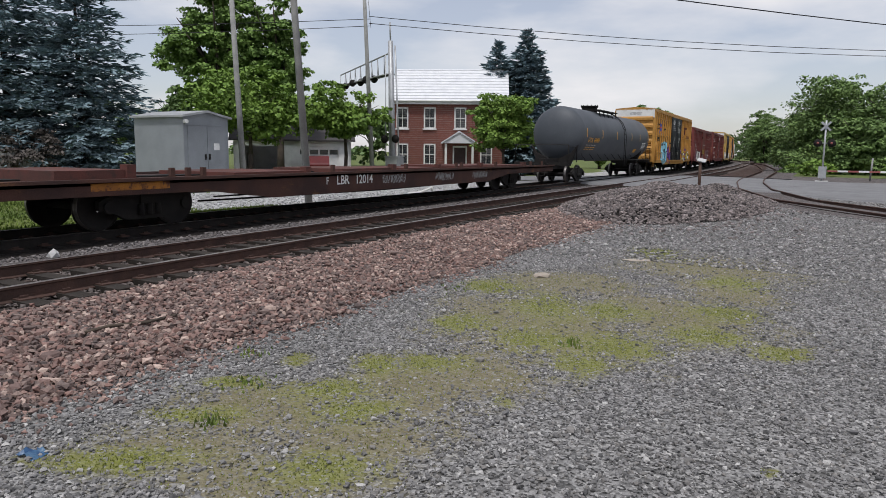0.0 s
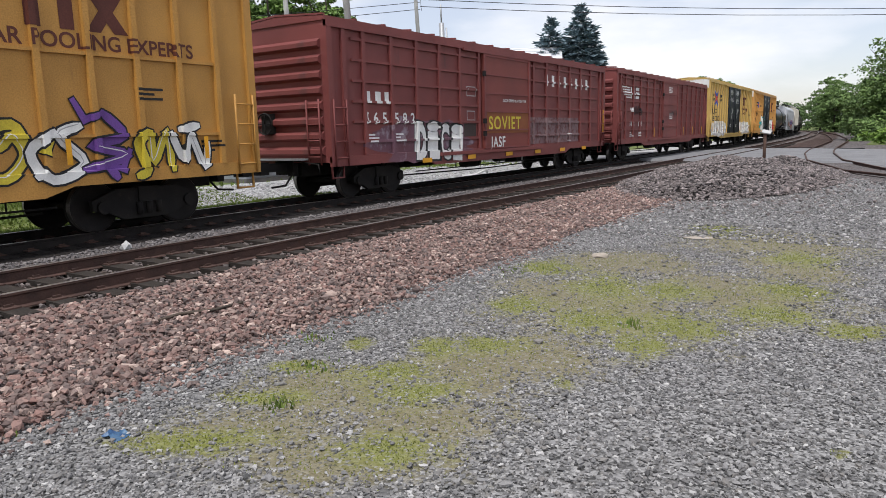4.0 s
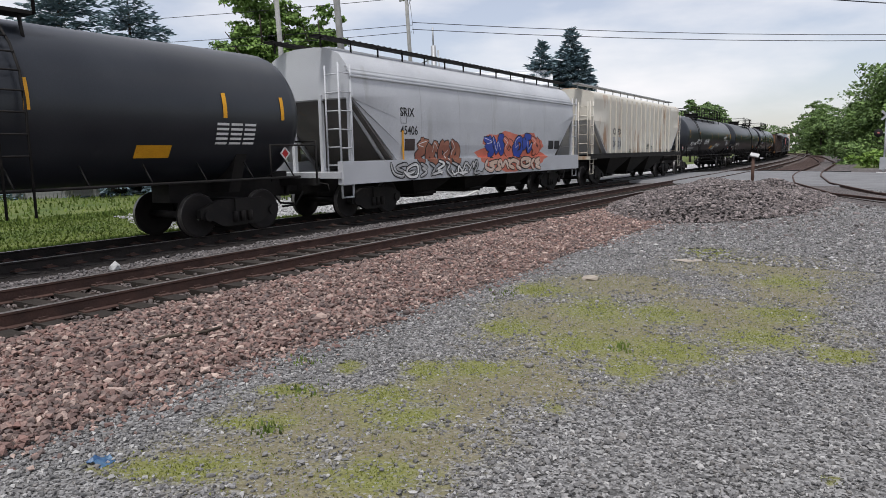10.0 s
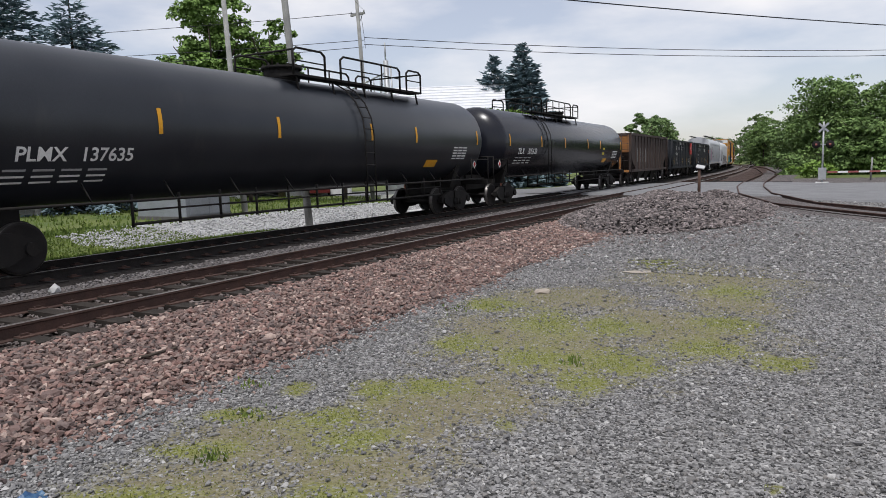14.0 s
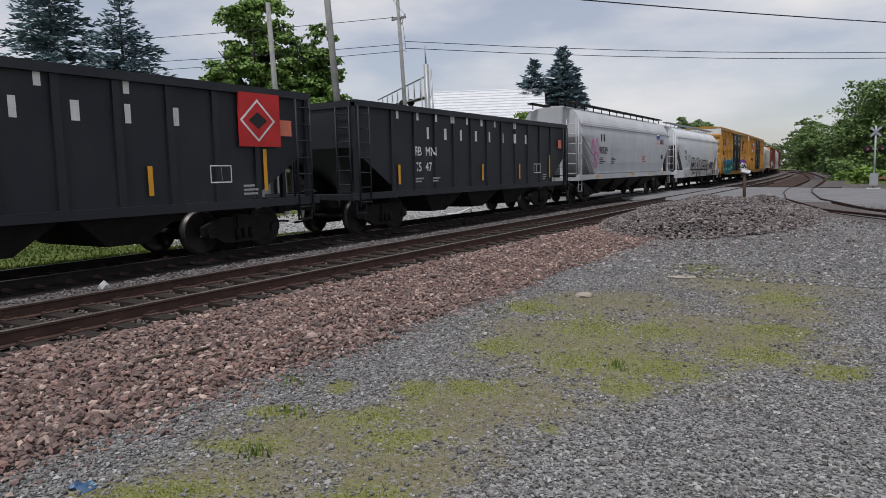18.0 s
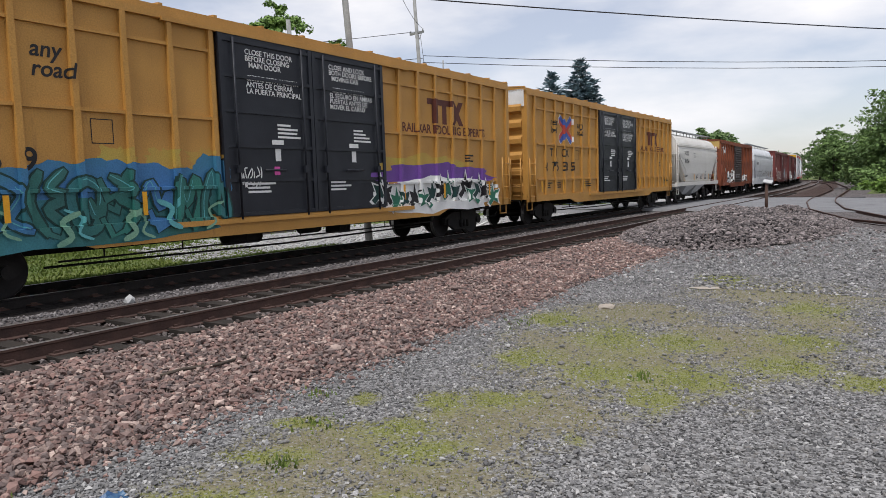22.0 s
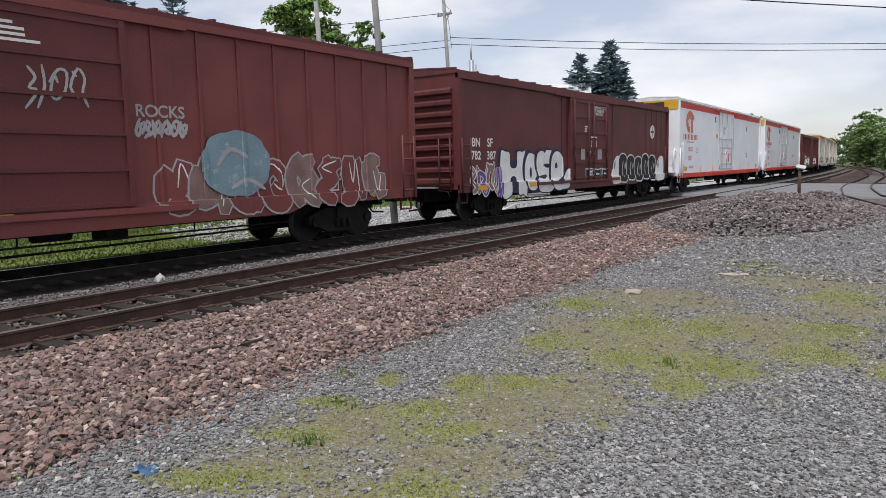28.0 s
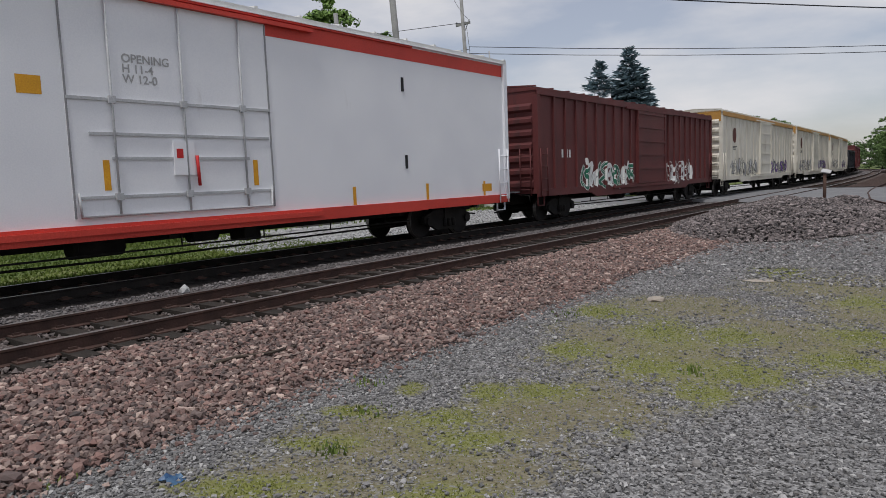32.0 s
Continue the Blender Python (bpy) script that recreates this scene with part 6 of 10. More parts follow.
# Outlines of fat sprayed letters in unit measure: the letter, then its dark inner parts.
FAT = {
    "H": ([(0, 0), (0.02, 0.95), (0.2, 1), (0.37, 0.95), (0.4, 0.66), (0.62, 0.66), (0.65, 0.98), (0.85, 1), (1, 0.95), (0.98, 0.02), (0.8, 0), (0.63, 0.02), (0.6, 0.38), (0.4, 0.38), (0.37, 0.02)], []),
    "O": ([(0.5, 0), (0.17, 0.08), (0, 0.4), (0.03, 0.72), (0.25, 0.97), (0.55, 1), (0.87, 0.87), (1, 0.55), (0.95, 0.22), (0.78, 0.05)], [[(0.42, 0.36), (0.37, 0.5), (0.42, 0.62), (0.5, 0.6), (0.53, 0.48), (0.49, 0.36)]]),
    "S": ([(0.5, 0.93), (0.58, 1), (0.9, 0.99), (0.92, 0.97), (0.85, 0.62), (0.5, 0.6), (0.88, 0.58), (1, 0.38), (0.96, 0.12), (0.75, 0.01), (0.4, 0), (0.08, 0.05), (0.02, 0.25), (0.12, 0.36), (0, 0.55), (0, 0.8), (0.12, 0.94), (0.35, 0.98)], [[(0.08, 0.37), (0.3, 0.4), (0.52, 0.42), (0.6, 0.38), (0.5, 0.32), (0.3, 0.34)], [(0.4, 0.62), (0.62, 0.6), (0.82, 0.62), (0.8, 0.66), (0.5, 0.67)]]),
    "E": ([(1, 0.5), (0.98, 0.78), (0.72, 0.98), (0.35, 1), (0.08, 0.82), (0, 0.45), (0.1, 0.12), (0.45, 0), (0.85, 0.02), (1.3, 0.05), (1.45, 0.3), (1.4, 0.55), (1.2, 0.5), (1.02, 0.36)], [[(0.35, 0.58), (0.35, 0.68), (0.45, 0.72), (0.52, 0.6)], [(0.45, 0.27), (0.75, 0.3), (1.02, 0.4), (0.92, 0.2), (0.65, 0.17)]]),
    "R": ([(0, 0.5), (0.12, 0.85), (0.45, 1), (0.8, 0.95), (0.97, 0.72), (0.93, 0.52), (0.78, 0.42), (1, 0.2), (1.02, 0), (1.02, 0), (0.5, 0), (0.5, 0), (0.38, 0.38), (0.25, 0.42)], [[(0.58, 0.5), (0.6, 0.62), (0.7, 0.6), (0.72, 0.5), (0.64, 0.44)], [(0.45, 0.22), (0.75, 0.38), (0.82, 0.34), (0.95, 0.1), (0.7, 0.12), (0.62, 0.2)]]),
    "B": ([(0, 0), (0, 0), (0, 1), (0, 1), (0.95, 1), (0.97, 0.75), (0.45, 0.72), (0.45, 0.6), (0.85, 0.6), (0.85, 0.38), (0.45, 0.38), (0.45, 0.27), (1, 0.25), (1, 0), (1, 0)], []),
    "W": ([(0, 0.93), (0, 0.93), (0.23, 0.95), (0.23, 0.95), (0.28, 0.6), (0.34, 0.66), (0.47, 0.68), (0.5, 0.55), (0.46, 0.85), (0.55, 1), (0.75, 0.97), (0.82, 0.85), (0.72, 0.7), (0.82, 0.4), (1, 0.2), (0.98, 0.12), (0.66, 0.08), (0.62, 0.1), (0.55, 0.35), (0.54, 0), (0.54, 0), (0.26, 0), (0.26, 0), (0.2, 0.4)], []),
    "2": ([(0, 0.8), (0.15, 0.95), (0.45, 1), (0.8, 0.88), (1, 0.55), (0.97, 0.2), (0.9, 0), (0.9, 0), (0, 0), (0, 0), (0.02, 0.3)], [[(0.02, 0.82), (0.2, 0.55), (0.38, 0.55), (0.58, 0.63), (0.76, 0.55), (0.72, 0.34), (0.5, 0.24), (0.32, 0.15), (0.2, 0.3), (0.08, 0.6)]]),
    "0": ([(0.02, 0), (0, 0.45), (0.08, 0.8), (0.4, 1), (0.75, 0.95), (0.97, 0.65), (1, 0.3), (0.98, 0), (0.98, 0)], [[(0.5, 0.2), (0.48, 0.45), (0.55, 0.7), (0.64, 0.72), (0.7, 0.5), (0.66, 0.25), (0.58, 0.14)]]),
    "block": ([(0, 0), (0, 0), (0, 1), (0, 1), (0.5, 1), (0.5, 1), (0.52, 0.7), (0.52, 0.7), (1, 0.78), (1, 0.78), (1, 0), (1, 0)], []),
    "flag": ([(0, 0), (0, 0), (0.1, 0.6), (0, 1), (0, 1), (0.5, 0.9), (1, 1), (1, 1), (1, 0), (1, 0)], [[(0.3, 0.3), (0.35, 0.5), (0.75, 0.42), (0.7, 0.25)]]),
    "arc": ([(0, 0), (0, 0), (0.15, 0.5), (0.45, 0.95), (0.7, 0.95), (0.92, 0.6), (1, 0), (1, 0)], [[(0.3, 0.42), (0.4, 0.62), (0.56, 0.5), (0.52, 0.4)]]),
    "J": ([(0.05, 0), (0, 0.25), (0.2, 0.6), (0.5, 0.95), (0.8, 1), (1, 0.85), (1, 0.2), (0.85, 0)], [[(0.25, 0.75), (0.45, 0.9), (0.5, 0.6), (0.35, 0.5)]]),
    "stem": ([(0.1, 0.05), (0, 0.4), (0.05, 0.85), (0.35, 1), (0.75, 0.97), (1, 0.75), (0.97, 0.3), (0.8, 0.02), (0.45, 0)], [[(0.45, 0.2), (0.38, 0.5), (0.5, 0.75), (0.56, 0.7), (0.48, 0.5), (0.54, 0.22)], [(0.7, 0.45), (0.68, 0.6), (0.8, 0.7), (0.82, 0.55)]])}


def loop(pts, k=4):
    """A smooth closed run of points; a point given twice is a corner."""
    q = curve(pts[-2:] + pts + pts[:2], k)[2 * k: (len(pts) + 2) * k]
    return [p for i, p in enumerate(q) if math.hypot(p[0] - q[i - 1][0], p[1] - q[i - 1][1]) > 0.002]


def fat_word(parent, letters_at, z0, z1, fill, edge, w=0.05, shade=None, lift=0.007, hole=None):
    """A throw-up of fat outlined letters, each given as (outline, front, rear, foot, head) along the car."""
    top = new("graffiti")
    top.parent = parent
    fills = fill if isinstance(fill, list) else [fill]
    for i, (ch, a, b, lo, hi) in enumerate(letters_at):
        body, holes = FAT[ch]
        at = lambda pts, dy=0, dz=0: [(a + (b - a) * u + dy, z0 + (z1 - z0) * (lo + (hi - lo) * v) + dz) for u, v in pts]
        coats = ([(at(body, -0.13, 0.08), shade)] if shade else []) + [(at(body), fills[i % len(fills)])] + [(at(h), hole or shade or edge) for h in holes]
        up = lift + 0.004 * i
        for k, (pts, mat) in enumerate(coats):
            q = loop(pts)
            g = G()
            g.v = [(0, y, z) for y, z in q]
            g.f, g.s = [tuple(range(len(q)))], [False]
            me = g.data("painted_letter", mat)
            bm = bmesh.new()
            bm.from_mesh(me)
            bmesh.ops.triangulate(bm, faces=bm.faces[:], ngon_method="EAR_CLIP")
            bm.to_mesh(me)
            bm.free()
            part("painted_letter", drape(me, parent, up + 0.001 * k), None, top)
        g = G()
        q = loop(at(body))
        ribbon(g, q + q[:2], w, 0, 0)
        part("painted_line", drape(g.data("painted_line", edge), parent, up + 0.0035), None, top)
    return top


def bubbles(parent, y0, y1, z0, z1, n, mat, seed=1, w=0.035, lift=0.004):
    """A row of thin overlapping bubble outlines with short inner marks."""
    r = random.Random(seed)
    top = new("graffiti")
    top.parent = parent
    bw = (y1 - y0) / n
    for i in range(n):
        c, q, h = y0 + bw * (i + 0.5), bw * 0.62, (z1 - z0) * r.uniform(0.85, 1.0)
        pts = [(c - q * 0.9, z0 + 0.0), (c - q, z0 + h * 0.45), (c - q * 0.75, z0 + h * 0.85), (c, z0 + h), (c + q * 0.75, z0 + h * 0.85), (c + q * 0.95, z0 + h * 0.5), (c + q * 0.5, z0 + h * 0.18), (c - q * 0.1, z0 + h * 0.12)]
        g = G()
        ribbon(g, curve(pts, 5), w, 0)
        part("painted_line", drape(g.data("painted_line", mat), parent, lift + i * 0.002), None, top)
        g = G()
        ribbon(g, curve([(c - 0.1, z0 + h * 0.5), (c + 0.02, z0 + h * 0.62), (c + 0.1, z0 + h * 0.48), (c, z0 + h * 0.42)], 4), w * 0.8, 0)
        part("painted_line", drape(g.data("painted_line", mat), parent, lift + 0.001), None, top)
    return top


def curve(pts, k=3):
    """A smooth run of points through pts."""
    out = []
    for i in range(len(pts) - 1):
        p = [pts[max(i - 1, 0)], pts[i], pts[i + 1], pts[min(i + 2, len(pts) - 1)]]
        for j in range(k):
            t = j / k
            out.append(tuple(0.5 * (2 * p[1][m] + (p[2][m] - p[0][m]) * t + (2 * p[0][m] - 5 * p[1][m] + 4 * p[2][m] - p[3][m]) * t * t + (3 * p[1][m] - p[0][m] - 3 * p[2][m] + p[3][m]) * t ** 3) for m in (0, 1)))
    return out + [pts[-1]]


def graffiti(parent, y0, y1, z0, z1, fill, edge, glow=None, n=4, seed=1, x=1.6, style="bubble", shine=None):
    """A sprayed piece: fat overlapping abstract forms, outlined and filled, sometimes on a cloud of colour."""
    r = random.Random(seed)
    W, H = (y1 - y0), (z1 - z0)
    if glow:
        top = blob(parent, y0 - 0.03 * W, y1 + 0.03 * W, z0 - 0.02, z1 + 0.06 * H, glow, seed)
    else:
        top = new("graffiti")
        top.parent = parent
    order = r.sample(range(len(GLYPHS)), len(GLYPHS))
    n = n + (1 if style == "bubble" else n // 2)
    fat = 0.24 if style == "bubble" else 0.13
    for i in range(n):
        lw, cy0 = W / n * 1.3, max(y0, y0 + W * i / n - W / n * 0.15)
        lw = min(lw, y1 - cy0)
        w = min(fat * H, lw * (0.34 if style == "bubble" else 0.24))
        skew, hop, tall = r.uniform(-0.18, 0.22), r.uniform(-0.04, 0.05) * H, r.uniform(0.9, 1.06)
        strokes = []
        mir, flip = r.choice((0, 1)), r.choice((0, 1))
        for s in GLYPHS[order[i % len(order)]]:
            s = [(1 - a if mir else a, 1 - b if flip else b) for a, b in s]
            j = 0.05 if style == "bubble" else 0.11
            q = [(a + r.uniform(-j, j), b + r.uniform(-j, j) * 0.8) for a, b in s]
            m = w * 0.5 + 0.03
            q = [(cy0 + m + (lw - 2 * m) * a + skew * (b - 0.5) * lw * 0.6, z0 + m + hop + (H - 2 * m) * b * tall) for a, b in q]
            strokes.append(curve(q, 4))
            if style != "bubble" and r.random() < 0.6:
                (a, b), sg = q[-1], r.choice((-1, 1))
                strokes.append([(a, b), (a + sg * lw * 0.28, b - 0.1 * H), (a + sg * lw * 0.42, b + 0.16 * H)])
        f = fill[i % len(fill)]
        lift = 0.006 + i * 0.005
        for width, lv, mat in ((w + max(0.07, 0.06 * H), 0.0, edge), (w, 0.0025, f)):
            g = G()
            for s in strokes:
                ribbon(g, s, width, 0, 0.0001)
            for v in range(len(g.v)):
                g.v[v] = (g.v[v][0], g.v[v][1], max(z0 - 0.06, g.v[v][2]))
            part("painted_letter", drape(g.data("painted_letter", mat), parent, lift + lv), None, top)
        g = G()
        s, o = strokes[0], w * 0.2
        ribbon(g, [(a - o * 0.6, b + o) for a, b in s[: max(2, len(s) // 2)]], max(0.018, w * 0.1), 0, 0.0001)
        part("painted_letter", drape(g.data("painted_letter", shine or (M_WHITE if f is not M_WHITE else M_GREYL)), parent, lift + 0.0045), None, top)
    return top


def scrawl(parent, y0, y1, z0, z1, mat, seed=1, x=1.56, w=0.035, n=26):
    """A thin sprayed tag: hasty joined strokes of one width."""
    r = random.Random(seed)
    H = z1 - z0
    k = max(2, round((y1 - y0) / (0.5 * H)))
    lw = (y1 - y0) / k
    g = G()
    for i in range(k):
        sk = r.uniform(0.05, 0.3) * H
        flip = r.choice((0, 1))
        for s in r.choice(GLYPHS):
            s = [(a, 1 - b if flip else b) for a, b in s]
            q = [(y0 + lw * (i + 0.06 + 0.86 * (a + r.uniform(-0.08, 0.08))) + sk * (b - 0.5), z0 + H * (b * 0.9 + r.uniform(-0.06, 0.06))) for a, b in s]
            ribbon(g, curve(q, 3), w, (0 if parent.name in RELIEF else x) + i * 0.0006)
    return tagged(part("graffiti", drape(g.data("graffiti", mat), parent, 0.01), None, parent), kind="stuff")


# shared running gear
def _frame():
    g = G()
    prof = [(-1.08, 0.58), (-1.08, 0.40), (-0.82, 0.36), (-0.5, 0.2), (0.5, 0.2), (0.82, 0.36), (1.08, 0.40), (1.08, 0.58), (0.62, 0.76), (-0.62, 0.76)]
    for x in (-1.1, 0.98):
        g.ext(prof, "x", x, x + 0.12)
    for y in (-0.89, 0.89):
        for x in (-1.16, 1.1):
            g.cyl((x, y, 0.457), (x + 0.06, y, 0.457), 0.12, 10)
    g.box(-1.15, 1.15, -0.2, 0.2, 0.5, 0.78)
    for x in (-1.13, 1.13):
        for y in (-0.2, 0, 0.2):
            g.cyl((x, y, 0.28), (x, y, 0.5), 0.06, 8)
    g.box(-1.0, 1.0, -0.35, -0.29, 0.3, 0.42).box(-1.0, 1.0, 0.29, 0.35, 0.3, 0.42)
    return g.data("truck", M_UNDER)


def _wheelset():
    g = G().cyl((-1.05, 0, 0), (1.05, 0, 0), 0.075, 10)
    ids = [0] * len(g.f)
    for sgn in (-1, 1):
        prof = [(0.10, 0.82), (0.13, 0.835), (0.33, 0.79), (0.39, 0.82), (0.45, 0.82), (0.457, 0.81), (0.463, 0.715), (0.487, 0.69), (0.48, 0.68), (0.39, 0.68), (0.33, 0.73), (0.12, 0.7)]
        k = len(g.f)
        g.lathe([(r, sgn * a) for r, a in prof], (0, 0, 0), 28, "x")
        ids += [1 if 4 * 28 <= i < 6 * 28 else 0 for i in range(len(g.f) - k)]
    me = g.data("wheelset", [M_WHEEL, M_TREAD])
    me.polygons.foreach_set("material_index", ids)
    return me


TRUCK_ME, WHEEL_ME = _frame(), _wheelset()
COUPLER_ME = G().box(-0.1, 0.1, -0.75, 0.1, 0.78, 0.98).box(-0.17, 0.17, -0.98, -0.72, 0.72, 1.02).box(-0.3, 0.3, -0.06, 0.12, 0.68, 1.06).rod([(0.35, -0.1, 0.75), (0.42, -0.45, 0.45), (0.3, -0.8, 0.42)], 0.025).rod([(0.3, -0.15, 1.05), (1.3, -0.2, 0.95), (1.35, -0.2, 0.75)], 0.015).data("coupler", M_UNDER)


def gear(car, L, inset, rods=True, drop=0.42, ahead=0.0):
    """Trucks with wheels, couplers, and the brake rods under the floor."""
    for y in (-L / 2 + inset + ahead, L / 2 - inset):
        t = part("truck", TRUCK_ME, None, car, at=pose(0, y, 0))
        for dy in (-0.89, 0.89):
            part("wheelset", WHEEL_ME, None, t, at=pose(0, dy, 0.457))
    part("coupler", COUPLER_ME, None, car, at=pose(0, -L / 2, 0))
    part("coupler", COUPLER_ME, None, car, at=pose(0, L / 2, 0, 0, 0, 180))
    car["trucks"] = (L / 2 - inset)
    if rods:
        a, b = -L / 2 + inset + 1.7, L / 2 - inset - 1.7
        g = G().rod([(1.1, a, drop + 0.12), (1.1, b, drop + 0.12)], 0.018)
        g.rod([(0.6, a, drop), (0.6, (a + b) / 2, drop - 0.06), (0.6, b, drop)], 0.022)
        n = 7
        for i in range(n):
            y = a + (b - a) * (i + 0.5) / n
            g.rod([(1.1, y, drop + 0.1), (1.1, y, 0.95)], 0.016, 5)
        part("brake_rigging", g, M_UNDER, car)
        m = (a + b) / 2
        part("centre_sill", G().box(-0.25, 0.25, -L / 2 + 0.3, L / 2 - 0.3, 0.62, 1.0), M_UNDER, car)
        part("air_reservoir", G().cyl((0.75, m - 1.9, 0.66), (0.75, m - 1.0, 0.66), 0.19, 12), M_UNDER, car)
        part("brake_cylinder", G().cyl((0.7, m + 0.4, 0.7), (0.7, m + 1.0, 0.7), 0.15, 12), M_UNDER, car)
        part("brake_valve", G().box(0.5, 1.0, m + 1.5, m + 1.9, 0.5, 0.85), M_UNDER, car)
        for y in (a + 0.7, m - 0.3, b - 0.6):
            part("cross_bearer", G().box(-1.35, 1.35, y - 0.1, y + 0.1, 0.72, 0.997), M_UNDER, car)


def ladder(car, x0, x1, y0, y1, z0, z1, mat, n=5, name="ladder"):
    """Two stiles and n rungs, standing off the body; along the side (y0 < y1) or across the end (x0 < x1)."""
    g = G().rod([(x0, y0, z0), (x0, y0, z1)], 0.022).rod([(x1, y1, z0), (x1, y1, z1)], 0.022)
    for i in range(n):
        z = z0 + (z1 - z0) * (i + 0.5) / n
        g.rod([(x0, y0, z), (x1, y1, z)], 0.016)
    return part(name, g, mat, car)


def reflectors(car, L, rows, x, z, h=0.42, w=0.1):
    for y in rows:
        part("reflector", G().box(x - 0.004, x, -L / 2 + y, -L / 2 + y + w, z, z + h), M_REFL, car)


def stirrup(car, y, mat, x=1.45):
    part("stirrup", G().rod([(x, y, 1.0), (x, y, 0.6), (x, y + 0.42, 0.6), (x, y + 0.42, 1.0)], 0.022), mat, car)


def boxcar(label, L, zt, mat, door, posts, end_n=7, roof=M_GALV, seams=(), door_mat=None, door_style="bars", z0=1.0, post_w=0.1, post_d=0.075, end_top=None, thick_top=0.14, sill_mat=None, inset=2.4, belly=True):
    """A boxcar: sheet body, outside posts, a door or a pair of doors, ribbed end, roof, ladders."""
    car = thing("boxcar", label, "boxcar", "cars of the freight train")
    W, F = 1.5, -L / 2
    part("body", G().box(-W, W, F, -F, z0, zt - 0.12), mat, car)
    rf = G().ext([(-W - 0.05, zt - 0.16), (W + 0.05, zt - 0.16), (W + 0.05, zt - 0.06), (0, zt + 0.05), (-W - 0.05, zt - 0.06)], "y", F - 0.03, -F + 0.03)
    n = int(L / 1.15)
    for i in range(n + 1):
        y = F + L * i / n
        rf.ext([(-W - 0.03, zt - 0.05), (0, zt + 0.055), (W + 0.03, zt - 0.05), (W + 0.03, zt - 0.01), (0, zt + 0.1), (-W - 0.03, zt - 0.01)], "y", y - 0.04, y + 0.04)
    part("roof", rf, roof, car)
    for sx in (-1, 1):
        part("top_chord", G().box(*sorted((sx * W, sx * (W + 0.085))), F, -F, zt - 0.16 - thick_top, zt - 0.16), mat, car)
    sl = G()
    d0, d1 = F + door[0], F + door[1]
    for sx in (-1, 1):
        x0, x1 = sorted((sx * W, sx * (W + 0.07)))
        out = [(F, z0 + 0.14), (F, z0 - 0.1), (F + 4.0, z0 - 0.1), (F + 4.5, z0 - 0.26 if belly else z0 - 0.12), (-F - 4.5, z0 - 0.26 if belly else z0 - 0.12), (-F - 4.0, z0 - 0.1), (-F, z0 - 0.1), (-F, z0 + 0.14)]
        sl.ext(out, "x", x0, x1)
    part("side_sill", sl, sill_mat or mat, car)
    pm = G().box(W, W + post_d, -post_w / 2, post_w / 2, z0 + 0.14, zt - 0.3).data("side_post", mat)
    for y in posts:
        part("side_post", pm, None, car, at=pose(0, F + y, 0))
    for y in (F + 0.09, -F - 0.09):
        for x in (W, -W - 0.08):
            part("corner_post", G().box(x, x + 0.08, y - 0.09, y + 0.09, z0, zt - 0.16), mat, car)
    if seams:
        for a, b in ((F + 0.9, d0 - 0.1), (d1 + 0.1, -F - 0.9)):
            rib = G().box(W, W + 0.055, a, b, -0.03, 0.03).data("side_rib", mat)
            for z in seams:
                part("side_rib", rib, None, car, at=pose(0, 0, z))
    ribs = [(z - 0.03, z + 0.03, a, b, 0.055) for z in seams for a, b in ((F + 0.9, d0 - 0.1), (d1 + 0.1, -F - 0.9))]
    box_relief(car, W, [(F + y - post_w / 2, F + y + post_w / 2, post_d) for y in posts] + [(F, F + 0.18, 0.08), (-F - 0.18, -F, 0.08)], ribs, [(d0 + 0.02, d1 - 0.02, z0 + 0.1, zt - 0.34, 0.014 if door_style == "flush" else 0.102)], z0 + 0.14, 0.07)
    # ribbed front end
    eh = (zt - 0.5 - z0 - 0.1) / max(end_n, 1)
    em = G().ext([(0, 0.16 * eh), (-0.11, 0.34 * eh), (-0.11, 0.62 * eh), (0, 0.84 * eh)], "x", -W + 0.12, W - 0.12)
    em = em.data("end_rib", mat)
    for i in range(end_n):
        part("end_rib", em, None, car, at=pose(0, F, z0 + 0.1 + i * eh))
    if end_top:
        part("end_panel", G().box(-W + 0.02, W - 0.02, F - 0.03, F - 0.002, zt - 0.72, zt - 0.1), end_top, car)
    # doors
    dm = door_mat or mat
    n = 2 if door_style in ("double", "plug2") else 1
    for k in range(n):
        a, b = d0 + (d1 - d0) * k / n, d0 + (d1 - d0) * (k + 1) / n
        proud = 0.012 if door_style == "flush" else 0.1
        dr = part("door", G().box(W + 0.002, W + proud, a + 0.02, b - 0.02, z0 + (0.24 if proud < 0.1 else 0.1), zt - 0.34), dm, car)
        if door_style == "louvre":
            bar = G().ext([(W + 0.1, 0), (W + 0.145, 0.03), (W + 0.145, 0.09), (W + 0.1, 0.14)], "y", a + 0.1, b - 0.1).data("door_rib", dm)
            for i in range(15):
                part("door_rib", bar, None, dr, at=pose(0, 0, z0 + 0.2 + (zt - z0 - 0.7) * i / 15))
        elif door_style == "flush":
            for y in (a + 0.76, (a + b) / 2 + 0.05, b - 0.7):
                part("lock_rod", G().rod([(W + 0.05, y, z0 + 0.25), (W + 0.05, y, zt - 0.36)], 0.02).box(W + 0.012, W + 0.08, y - 0.06, y + 0.06, 3.05, 3.17).box(W + 0.012, W + 0.08, y - 0.06, y + 0.06, 1.45, 1.57), M_ROD, dr)
            for z, p, q in ((3.11, 0.03, 0.03), (2.55, 0.35, 0.1), (2.15, 0.7, 0.6), (1.51, 0.1, 0.05)):
                part("door_bar", G().box(W + 0.012, W + 0.04, a + p, b - q, z - 0.025, z + 0.025), M_ROD, dr)
